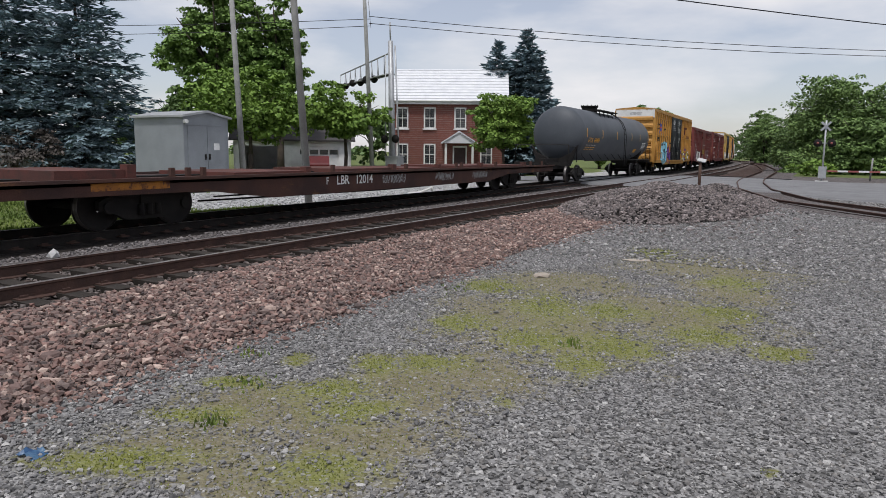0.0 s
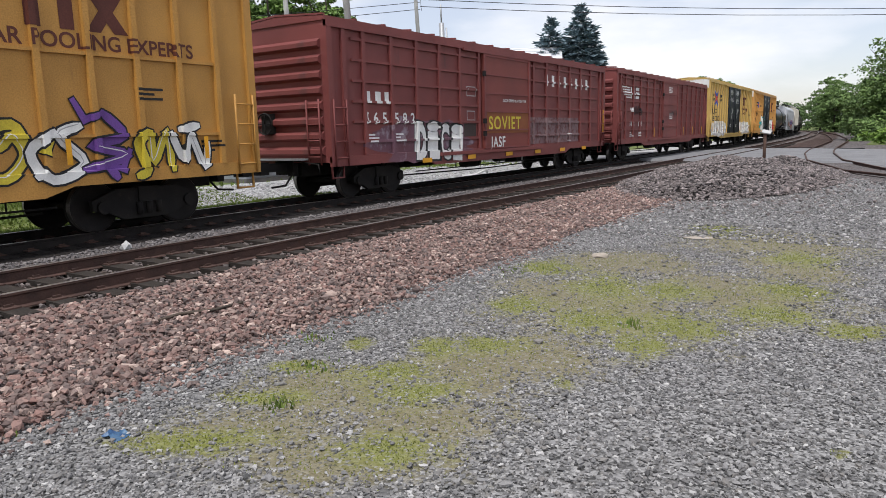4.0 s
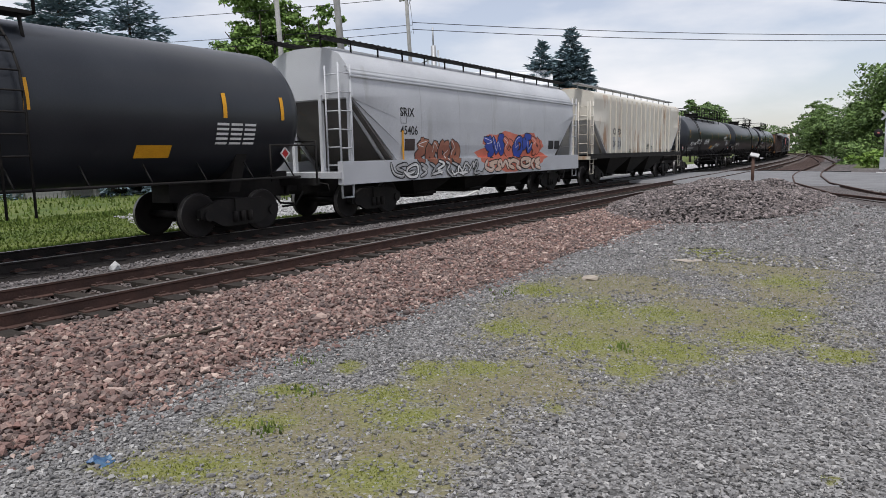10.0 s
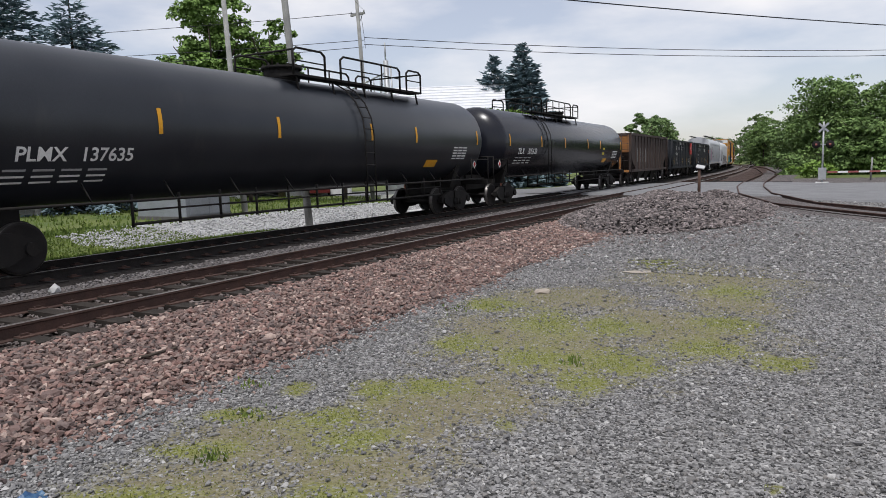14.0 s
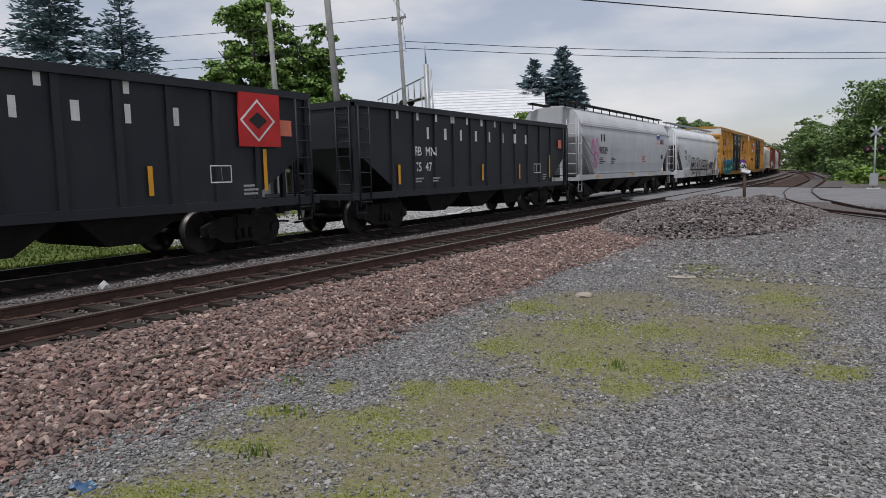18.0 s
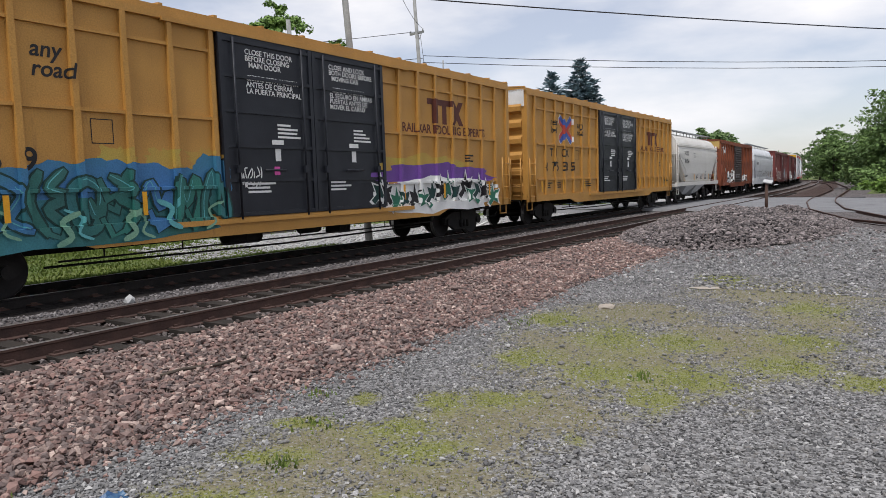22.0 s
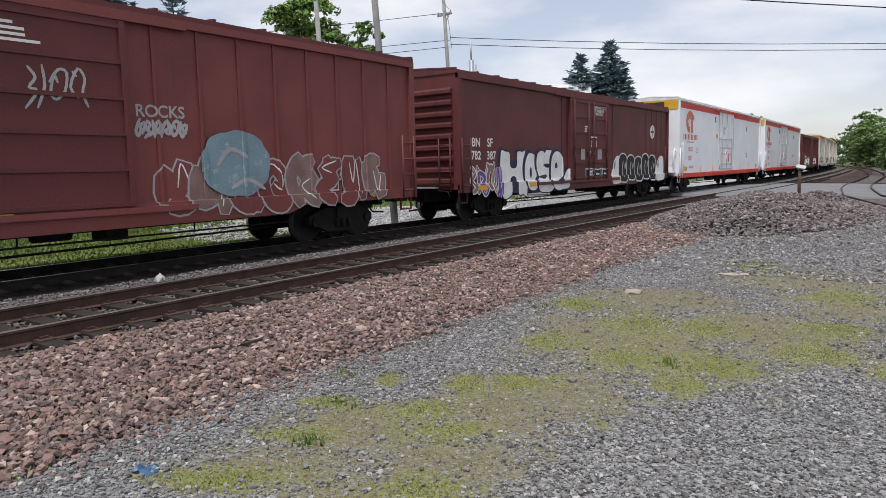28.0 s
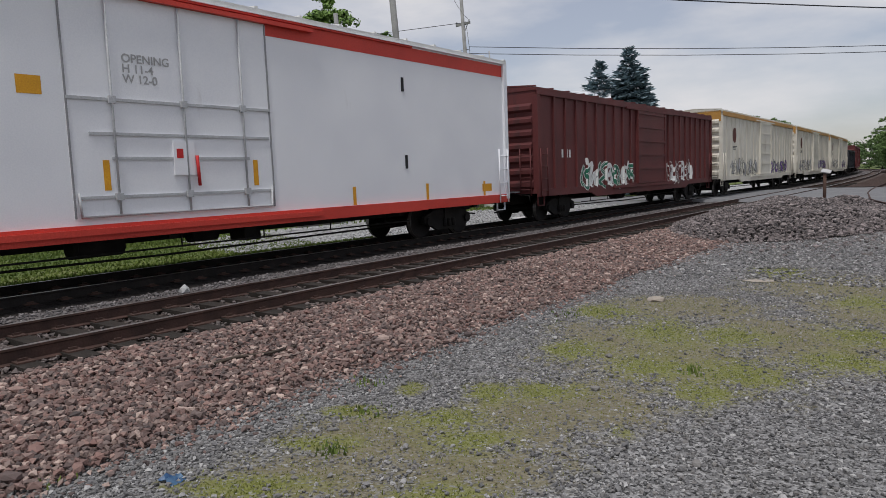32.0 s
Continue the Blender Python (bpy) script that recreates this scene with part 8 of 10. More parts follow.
def open_hopper(label, L, mat, zt=3.42, end_mat=None):
    car = thing("open_hopper", label, "hopper car", "cars of the freight train")
    F = -L / 2
    g = G()
    for sx in (-1, 1):
        x0, x1 = sorted((sx * 1.46, sx * 1.5))
        g.ext([(F + 0.3, 2.2), (F + 2.2, 1.05), (-F - 2.2, 1.05), (-F - 0.3, 2.2), (-F - 0.3, zt), (F + 0.3, zt)], "x", x0, x1)
    part("body", g, mat, car)
    for sx in (-1, 1):
        x0, x1 = sorted((sx * 1.44, sx * 1.6))
        part("top_chord", G().box(x0, x1, F + 0.25, -F - 0.25, zt - 0.1, zt + 0.06), mat, car)
        part("side_sill", G().box(x0, x1, F + 0.05, -F - 0.05, 0.95, 1.12), mat, car)
    part("end_chord", G().box(-1.43, 1.43, F + 0.24, F + 0.36, zt - 0.12, zt + 0.055), mat, car)
    part("end_chord", G().box(-1.43, 1.43, -F - 0.36, -F - 0.24, zt - 0.12, zt + 0.055), mat, car)
    pm = G().box(1.5, 1.55, -0.07, 0.07, 1.1, zt - 0.08).data("side_post", mat)
    for y in spread(F + 1.9, -F - 1.9, 11):
        part("side_post", pm, None, car, at=pose(0, y, 0))
    box_relief(car, 1.5, [(y - 0.07, y + 0.07, 0.05) for y in spread(F + 1.9, -F - 1.9, 11)], [], [], 0.0, 0.0)
    part("corner_post", G().box(1.45, 1.57, F + 0.25, F + 0.4, 1.0, zt).box(1.45, 1.57, -F - 0.4, -F - 0.25, 1.0, zt).box(-1.57, -1.45, F + 0.25, F + 0.4, 1.0, zt), mat, car)
    em = end_mat or mat
    for e in (-1, 1):
        y = lambda d: e * (L / 2 - d)
        part("slope_sheet", G().face([(-1.46, y(0.3), 2.4), (1.46, y(0.3), 2.4), (1.46, y(3.0), 1.05), (-1.46, y(3.0), 1.05)]), mat, car)
        part("end_sheet", G().box(-1.46, 1.46, *sorted((y(0.28), y(0.33))), 2.3, zt), em, car)
        g = G().box(-1.5, 1.5, *sorted((y(0.0), y(0.5))), 0.95, 1.1)
        for x in (-0.8, 0.8):
            g.box(x - 0.06, x + 0.06, *sorted((y(0.4), y(0.5))), 1.05, 2.4)
        part("end_frame", g, em, car)
        ladder(car, 1.4, 0.95, y(0.2), y(0.2), 0.8, zt - 0.1, mat, 7)
        ladder(car, 1.62, 1.62, *sorted((y(0.3), y(0.75))), 0.7, zt - 0.1, mat, 7)
        stirrup(car, min(y(0.25), y(0.67)), mat, 1.5)
    for i in range(3):
        m = F + 3.6 + (L - 7.2) * (i + 0.5) / 3
        d = (L - 7.2) / 6
        cg = G()
        cg.v += [(x, y, z) for x, y, z in ((-1.4, m - d, 1.05), (1.4, m - d, 1.05), (1.4, m + d, 1.05), (-1.4, m + d, 1.05), (-1.1, m - 0.4, 0.4), (1.1, m - 0.4, 0.4), (1.1, m + 0.4, 0.4), (-1.1, m + 0.4, 0.4))]
        for q in ((0, 1, 5, 4), (1, 2, 6, 5), (2, 3, 7, 6), (3, 0, 4, 7), (4, 5, 6, 7), (0, 1, 2, 3)):
            cg.f.append(q)
            cg.s.append(False)
        part("chute", cg, M_UNDER, car)
    part("centre_sill", G().box(-0.25, 0.25, F + 0.1, -F - 0.1, 0.7, 1.05), M_UNDER, car)
    gear(car, L, 2.0, rods=False)
    return car


def flat_car(label, L):
    car = thing("flatcar", label, "flatcar", "cars of the freight train")
    F = -L / 2
    part("deck", G().box(-1.5, 1.5, F + 0.2, -F - 0.2, 0.9, 0.97), M_DECK, car)
    for sx in (-1, 1):
        x0, x1 = sorted((sx * 1.5, sx * 1.42))
        part("side_sill", G().ext([(F + 0.2, 1.0), (F + 0.2, 0.72), (F + 5.6, 0.7), (F + 7.6, 0.46), (-F - 7.6, 0.46), (-F - 5.6, 0.7), (-F - 0.2, 0.72), (-F - 0.2, 1.0)], "x", x0, x1).box(*sorted((sx * 1.5, sx * 1.6)), F + 0.2, -F - 0.2, 0.96, 1.02), M_DECK, car)
    st = G().box(1.42, 1.5, -0.05, 0.05, 0.97, 1.2).data("stake", M_DECK)
    for y in (1.2, 4.7, 5.1, 5.5, 9.9, 13.6, 17.0, 17.4, 20.4, 24.2, 25.6):
        part("stake", st, None, car, at=pose(0, F + y, 0))
    red = surf("bunk_red", (0.12, 0.042, 0.034), (0.075, 0.035, 0.03), 1.5, 0.85, spots=(0.06, 0.035, 0.03), spot_at=0.55)
    for a, b, z in ((2.4, 4.0, 1.17), (6.6, 9.2, 1.06), (10.6, 13.3, 1.08), (13.8, 16.2, 1.05), (17.6, 19.6, 1.08), (20.6, 24.0, 1.06)):
        part("bunk", G().box(-1.25, 1.25, F + a, F + b, 0.97, z).box(1.1, 1.3, F + b - 0.2, F + b, 0.97, z + 0.1), red, car)
    part("patch", G().box(1.502, 1.506, F + 2.9, F + 4.6, 0.8, 0.94), surf("orange_primer", (0.42, 0.17, 0.03), (0.3, 0.12, 0.03), 3, 0.8, spots=(0.09, 0.04, 0.03), spot_at=0.5), car)
    ladder(car, 1.62, 1.62, F + 0.3, F + 0.75, 0.45, 1.1, M_DECK, 2)
    text("F", 0.26, M_WHITE, car, F + 9.55, 0.7, 1.51)
    text("LBR", 0.34, M_WHITE, car, F + 10.0, 0.68, 1.51)
    text("12014", 0.34, M_WHITE, car, F + 10.85, 0.68, 1.51)
    for y in (12.2, 15.4, 18.2):
        scrawl(car, F + y, F + y + 1.3, 0.62, 0.9, M_GREYL, int(y * 7), 1.51, 0.025)
    gear(car, L, 4.4)
    return car


def reefer(label, L, number):
    car = boxcar(label, L, 5.15, M_REEFER, (8.86, 12.91), [], 0, M_TRIMW, (), M_REEFER, "flush", post_d=0.04, sill_mat=M_REDSTRIPE, thick_top=0.02, inset=2.6, belly=False, z0=0.93)
    F = -L / 2
    part("top_stripe", G().box(1.5, 1.508, F, -F, 4.6, 4.93).box(1.5, 1.56, F + 9.0, F + 17.5, 4.93, 4.985), M_REDSTRIPE, car)
    part("end_panel", G().box(-1.49, 1.49, F - 0.03, F - 0.002, 4.5, 5.02), M_YELBOX, car, "yellow upper end panel")
    part("end_box", G().box(-0.5, 0.75, F - 0.22, F - 0.031, 4.62, 4.9).cyl((0.2, F - 0.22, 4.76), (0.2, F - 0.26, 4.76), 0.1, 10), M_COALB, car)
    e = G()
    for i in range(14):
        a = 6.2832 * (0.12 + 0.62 * i / 13)
        e.v += [(1.512, F + 2.25 + 0.78 * math.cos(a), 3.9 + 0.62 * math.sin(a)), (1.512, F + 2.25 + 0.38 * math.cos(a), 3.9 + 0.28 * math.sin(a))]
    for i in range(13):
        e.f.append((2 * i, 2 * i + 1, 2 * i + 3, 2 * i + 2))
        e.s.append(False)
    e.face([(1.513, F + 1.9, 4.3), (1.513, F + 3.05, 4.3), (1.513, F + 3.05, 4.05), (1.513, F + 1.9, 4.05)]).face([(1.513, F + 2.4, 4.1), (1.513, F + 2.8, 4.1), (1.513, F + 2.8, 3.3), (1.513, F + 2.4, 3.3)])
    part("emblem", e, M_SALMON, car)
    snow = G()
    for a in range(6):
        dy, dz = math.cos(a * 1.047), math.sin(a * 1.047)
        snow.face([(1.517, F + 2.05 - dz * 0.03, 3.92 + dy * 0.03), (1.517, F + 2.05 + dy * 0.28 - dz * 0.03, 3.92 + dz * 0.28 + dy * 0.03), (1.517, F + 2.05 + dy * 0.28 + dz * 0.03, 3.92 + dz * 0.28 - dy * 0.03), (1.517, F + 2.05 + dz * 0.03, 3.92 - dy * 0.03)])
    part("snowflake", snow, M_WHITE, car)
    letters(10, F + 0.98, 2.92, 0.22, 0.3, 0.07, M_REDSTRIPE, car, 1.512)
    bars([(F + 1.7, 2.76, 1.3, 0.06)], M_GREYL, car, 1.512)
    text("CRYX", 0.34, M_REDSTRIPE, car, F + 1.95, 2.28, 1.512)
    text(number, 0.36, M_REDSTRIPE, car, F + 2.0, 1.78, 1.512)
    stencil(car, F + 2.1, 1.42, M_GREYL, 1.512, 2, 1.1)
    bars([(F + 8.2, 3.12, 0.36, 0.28)], M_REFL, car, 1.512, "notice")
    bars([(F + 1.25, 1.2, 0.55, 0.22), (F + L - 1.4, 1.2, 0.5, 0.22)], M_REFL, car, 1.512, "notice")
    bars([(F + 3.6, 2.2, 0.28, 0.02), (F + 3.6, 2.46, 0.28, 0.02), (F + 3.6, 2.2, 0.02, 0.28), (F + 3.87, 2.2, 0.02, 0.28)], M_BLACK, car, 1.512)
    text("OPENING\nH 11-4\nW 12-0", 0.2, M_GREYL, car, F + 9.85, 3.75, 1.645)
    part("door_handle", G().rod([(1.6, F + 11.1, 2.2), (1.6, F + 11.12, 1.65)], 0.03), M_RED, car, "red door handle")
    part("notice", G().box(1.561, 1.564, F + 10.72, F + 10.85, 2.15, 2.32), M_RED, car)
    reflectors(car, L, (0.95, 4.6, 7.4, 15.17, 17.9, 20.6), 1.512, 1.08, 0.42, 0.1)
    reflectors(car, L, (9.4, 12.4), 1.518, 1.62, 0.5, 0.11)
    for y, z in ((17.06, 3.82), (17.1, 1.9), (7.9, 4.1)):
        part("vent_slot", G().box(1.5, 1.53, F + y, F + y + 0.07, z, z + 0.34), M_BLACK, car)
    ladder(car, 1.56, 1.56, F + 0.15, F + 0.72, 1.1, 2.75, M_REEFER, 5)
    g = G().rod([(-1.4, F - 0.5, 1.2), (-1.4, F - 0.5, 2.25), (1.4, F - 0.5, 2.25), (1.4, F - 0.5, 1.2)], 0.022).rod([(-1.4, F - 0.5, 1.75), (1.4, F - 0.5, 1.75)], 0.018)
    g.rod([(1.4, F - 0.5, 2.25), (1.4, F, 2.25)], 0.02).box(-1.4, 1.4, F - 0.55, F, 1.12, 1.18)
    part("end_rail", g, M_REEFER, car)
    return car


def placed(car, front, rear):
    TRAIN.append((car, front, rear))
    return car


TRAIN = []
# 1 and 2
placed(flat_car("long rusty brown flatcar with low steel bunks", 27.2), 6.0, 33.2)
L = 20.1
c = placed(tank_car("dark grey tank car with yellow lettering", L, M_TANKG, 1.5, 2.66, "649609", 4.75, M_REFL, 9.4, 4.2, False, 8.5, 11.4, "UTLX", False, 2.2, 0.25, 2.2, 0.9), 35.2, 55.3)
# 3: yellow with a blue and a pink piece
c = placed(yellow_car("yellow boxcar with black doors and a blue graffiti piece", 19.3, "638407", dx=-1.1), 56.15, 75.45)
F = -9.65
graffiti(c, F + 3.0, F + 5.6, 0.74, 2.55, [M_LBLUE, M_LBLUE, M_TEAL], M_BLACK, M_LBLUE, 3, 3, 1.66)
graffiti(c, F + 5.6, F + 7.5, 0.8, 2.3, [M_PINK, M_PURPLE], M_BLACK, None, 3, 4, 1.66, "wild")
graffiti(c, F + 12.9, F + 18.2, 0.9, 2.1, [M_PURPLE, M_LIME, M_WHITE], M_BLACK, None, 4, 5, 1.61, "wild")
# 4: oxide red with large white letters
L = 18.5
M_DOORRED = surf("brick_red_door_paint", (0.2, 0.05, 0.04), (0.165, 0.042, 0.036), 0.9, 0.6, spots=(0.11, 0.045, 0.04), spot_scale=1.8, streak=5, spot_at=0.62, spot_mix=0.6)
c = placed(boxcar("oxide red ribbed boxcar with white lettering and worn patches", L, 4.45, M_BROWN, (7.3, 10.65), [0.6] + spread(1.35, 7.1, 6) + spread(11.1, 17.9, 7), 8, M_BROWN, (1.45, 1.95, 2.45, 2.95, 3.45, 3.95), M_DOORRED, "sheet", z0=0.98, post_w=0.12), 77.7, 96.2)
letters(8, -L / 2 + 12.2, 3.3, 0.3, 0.42, 0.28, M_WHITE, c, 1.6)
letters(3, -L / 2 + 1.4, 2.42, 0.3, 0.3, 0.09, M_WHITE, c, 1.6)
for d, y in zip("565582", (1.35, 1.72, 2.09, 2.62, 2.99, 3.36)):
    text(d, 0.42, M_WHITE, c, -L / 2 + y, 1.9, 1.6)
stencil(c, -L / 2 + 1.5, 1.6, M_WHITE, 1.6, 3, 0.5)
stencil(c, -L / 2 + 2.6, 1.6, M_WHITE, 1.6, 3, 0.5)
text("DOOR OPENING W 10 H 10-3", 0.13, M_WHITE, c, -L / 2 + 8.6, 2.62, 1.65)
M_GHOST = surf("ghost_purple_overspray", (0.17, 0.09, 0.12), (0.14, 0.06, 0.07), 1.6, 0.8, spots=(0.3, 0.24, 0.28), spot_scale=2.5, spot_at=0.55)
F = -L / 2
blob(c, F + 1.2, F + 7.1, 0.76, 2.1, M_GHOST, 8, 0.3)
word_piece(c, "DiCi", F + 3.5, F + 6.0, 0.8, 1.95, M_WHITE, M_BLACK, 8, 0.05, 0.035)
part("painted_band", G().box(1.603, 1.607, F + 7.5, F + 10.7, 1.58, 2.27), surf("ochre_band", (0.27, 0.1, 0.035), (0.22, 0.075, 0.035), 2, 0.8), c)
text("SOVIET", 0.62, M_LIME, c, F + 7.6, 1.7, 1.66, "graffiti", 1.2)
text("JASF", 0.5, M_WHITE, c, F + 7.75, 1.12, 1.66, "graffiti", 1.1)
outline_box(c, F + 6.4, 2.0, 0.5, 0.3, M_GREYL)
outline_box(c, F + 6.4, 2.75, 0.55, 0.3, M_GREYL)
bars([(F + 6.2, 1.5, 0.75, 0.4)], M_COALB, c, 1.53, "notice")
outline_box(c, F + 14.3, 1.2, 0.42, 0.3, M_WHITE)
part("primer_patch", drape(G().face([(0, F + 10.9, 1.15), (0, F + 15.5, 1.15), (0, F + 15.5, 2.12), (0, F + 10.9, 2.12)]).data("primer_patch", surf("primer_patch", (0.17, 0.1, 0.105), (0.25, 0.17, 0.17), 1.4, 0.8, spots=(0.13, 0.045, 0.042), spot_at=0.5)), c, 0.004), None, c)
reflectors(c, L, (3.75, 6.25, 8.8, 11.1, 13.4, 15.7), 1.605, 0.8, 0.13, 0.48)
reflectors(c, L, (18.2,), 1.6, 1.5, 1.0, 0.1)
# 5: oxide red with a striped emblem
L = 19.1
c = placed(boxcar("oxide red ribbed boxcar with a white striped emblem", L, 4.55, M_BROWN, (7.83, 11.1), [0.6] + spread(1.4, 7.5, 6) + spread(12.43, 18.5, 6), 8, M_BROWN, (1.57, 2.0, 2.5, 2.98, 3.35, 3.77, 4.1), None, "sheet", z0=0.98, post_w=0.12), 97.8, 116.9)
bars([(-L / 2 + 0.95 + 0.1 * i, 3.62 - 0.12 * i, 1.2 - 0.02 * i, 0.06) for i in range(5)], M_WHITE, c, 1.6, "emblem")
bars([(-L / 2 + 2.3, 3.12, 0.16, 0.55), (-L / 2 + 2.75, 3.12, 0.16, 0.55), (-L / 2 + 3.1, 3.12, 0.55, 0.14), (-L / 2 + 3.1, 3.33, 0.55, 0.12), (-L / 2 + 3.1, 3.54, 0.55, 0.14)], M_WHITE, c, 1.6, "emblem")
letters(2, -L / 2 + 2.2, 2.45, 0.16, 0.22, 0.06, M_WHITE, c, 1.6)
for y in (2.2, 3.6):
    letters(3, -L / 2 + y, 1.75, 0.15, 0.22, 0.05, M_WHITE, c, 1.6)
    stencil(c, -L / 2 + y, 1.4, M_WHITE, 1.6, 3, 0.5)
stencil(c, -L / 2 + 9.0, 3.9, M_WHITE, 1.65, 4, 0.9)
stencil(c, -L / 2 + 9.2, 2.4, M_WHITE, 1.65, 4, 1.0)
scrawl(c, -L / 2 + 9.2, -L / 2 + 11.2, 2.3, 2.7, M_BLACK, 9, 1.66, 0.03)
scrawl(c, -L / 2 + 2.6, -L / 2 + 4.2, 2.3, 2.8, M_BLACK, 12, 1.61, 0.05)
reflectors(c, L, (6.2, 12.6, 15.0, 17.6), 1.6, 1.15, 0.5, 0.09)
# 6 and 7
c = placed(yellow_car("faded yellow boxcar with black doors, white paint along its foot", 19.3, "660780", M_YEL2, True, dx=-0.95), 117.95, 137.25)
M_WASH = surf("thin_white_wash", (0.62, 0.56, 0.47), (0.7, 0.68, 0.64), 1.6, 0.8, spots=(0.52, 0.36, 0.13), spot_scale=2.5, spot_at=0.58)
M_WASHE = plain("washed_grey_line", (0.42, 0.4, 0.4))
F = -9.65
blob(c, F + 0.5, F + 7.0, 0.86, 2.08, M_WASH, 15, 0.14)
graffiti(c, F + 0.7, F + 6.8, 0.92, 1.95, [M_WHITE, M_WASH], M_WASHE, None, 6, 15, 1.585, "wild")
blob(c, F + 12.8, F + 18.6, 0.9, 2.05, M_WASH, 16, 0.16)
graffiti(c, F + 12.9, F + 18.4, 0.95, 2.0, [M_WHITE, M_WASH], M_WASHE, None, 5, 16, 1.585)
scrawl(c, -8.9, -7.4, 2.5, 3.4, M_BLACK, 14, 1.585, 0.05)
scrawl(c, 8.3, 9.3, 2.5, 3.1, M_BLACK, 17, 1.585, 0.04)
c = placed(yellow_car("yellow boxcar with black doors and white bubble graffiti", 19.4, "675166", M_YEL3, dx=-0.2), 138.8, 158.2)
F = -9.7
blob(c, F + 4.85, F + 8.8, 0.72, 2.75, M_TEAL, 21, 0.34)
SPIKY = ((0, 0.1), (0.2, 0.36), (0.28, 0.52), (0.42, 0.6), (0.5, 0.9), (0.8, 1.0), (0.68, 0.8), (0.95, 0.86), (0.76, 0.62), (1.0, 0.5), (0.8, 0.4), (0.97, 0.2), (0.86, 0.05), (0.3, 0.0), (0.26, 0.1))
for grow, m, lf in ((0.05, M_BLACK, 0.006), (0.0, M_WHITE, 0.009)):
    shape(c, SPIKY, F + 5.35 - grow, F + 8.4 + grow, 0.78 - grow, 2.55 + grow, m, lf)
    shape(c, [(0.5 + 0.5 * math.cos(i * 0.35), 0.5 + 0.5 * math.sin(i * 0.35)) for i in range(18)], F + 5.55 - grow, F + 6.25 + grow, 1.95 - grow, 2.7 + grow, m, lf + 0.001)
for k, q in enumerate((((7.2, 2.3), (8.0, 2.35)), ((7.3, 2.05), (8.1, 1.95), (7.7, 1.8)), ((7.2, 1.7), (8.2, 1.6)), ((7.4, 1.35), (8.2, 1.2), (7.8, 1.1)), ((5.6, 1.1), (6.3, 1.2), (6.9, 1.45)), ((6.2, 1.0), (6.8, 0.95), (7.1, 1.2)), ((5.75, 2.3), (6.05, 2.4)), ((5.8, 2.15), (6.1, 2.25)))):
    g = G()
    ribbon(g, curve([(F + a, b) for a, b in q], 4), 0.09 if k < 4 else 0.05, 0)
    part("painted_line", drape(g.data("painted_line", M_BLACK), c, 0.012), None, c)
blob(c, F + 12.1, F + 17.9, 0.78, 2.05, M_RED, 22, 0.2)
blob(c, F + 12.9, F + 15.2, 0.78, 1.9, M_COALK, 23, 0.2, lift=0.005)
fat_word(c, [("R", F + 12.1, F + 13.5, 0, 0.97), ("E", F + 13.66, F + 14.6, 0.08, 0.98), ("W", F + 14.55, F + 16.5, 0, 1)], 0.65, 2.28, M_WHITE, M_BLACK, 0.055)
text("STD", 0.2, M_WHITE, c, F + 16.95, 1.0, 1.6, "graffiti")
# 8: tank
c = placed(tank_car("black tank car with white lettering", 15.6, M_TANK, 1.47, 2.57, "9371", 3.85, M_WHITE, 7.3, 4.2, True, 7.6, 8.6, "GPPX", True, 1.7, 0.15, 1.95), 159.0, 174.6)
# 9, 10: covered hoppers
L = 15.8
# slope sheets here have the end bays' shade in their colour
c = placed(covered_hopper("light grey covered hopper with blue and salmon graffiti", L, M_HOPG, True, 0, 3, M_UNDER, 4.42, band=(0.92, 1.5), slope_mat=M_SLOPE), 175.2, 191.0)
text("SRIX", 0.34, M_BLACK, c, -L / 2 + 2.55, 2.7, 1.585)
text("45406", 0.34, M_BLACK, c, -L / 2 + 2.55, 2.2, 1.585)
F = -L / 2
graffiti(c, F + 2.0, F + 6.9, 0.95, 1.5, [M_GREYL, M_WHITE], M_BLACK, None, 5, 30, 1.605, "wild")
M_CLAY = surf("clay_spray_paint", (0.36, 0.16, 0.1), (0.27, 0.1, 0.07), 1.2, 0.6)
graffiti(c, F + 3.2, F + 5.8, 1.25, 2.2, [M_CLAY], M_BLACK, None, 3, 31, 1.605, "bubble", M_WHITE)
blob(c, F + 6.8, F + 12.4, 0.93, 2.42, M_SALMON, 32, 0.2)
graffiti(c, F + 7.2, F + 11.8, 1.45, 2.34, [M_BLUE, M_BLUE, M_SALMON], M_BLACK, None, 5, 32, 1.605)
M_PEACH = surf("peach_spray_paint", (0.62, 0.46, 0.36), (0.55, 0.38, 0.3), 1.2, 0.6)
graffiti(c, F + 7.2, F + 11.8, 0.95, 1.48, [M_PEACH], M_BLACK, None, 4, 33, 1.605)
bars([(F + 2.75, 1.75, 0.5, 0.33)], M_COALB, c, 1.53, "notice")
outline_box(c, F + 2.57, 2.5, 0.28, 0.28, M_BLACK, 0.015)
bars([(-L / 2 + 12.6, 1.75, 0.5, 0.34), (-L / 2 + 13.2, 1.75, 0.5, 0.34)], M_BLACK, c, 1.59, "notice")
reflectors(c, L, (2.6,), 1.585, 1.5, 0.8, 0.08)
L = 17.0
c = placed(covered_hopper("cream covered hopper streaked with rust", L, M_HOPC, False, 14, 3, zt=4.54, sill_z=1.46, sill_mat=M_UNDER), 192.5, 209.5)
text("CE  FX", 0.42, M_BLACK, c, -L / 2 + 3.35, 2.45, 1.57)
for y in (3.3, 4.1):
    bars([(-L / 2 + y, 1.7, 0.6, 0.62)], M_GREYL, c, 1.565, "notice")
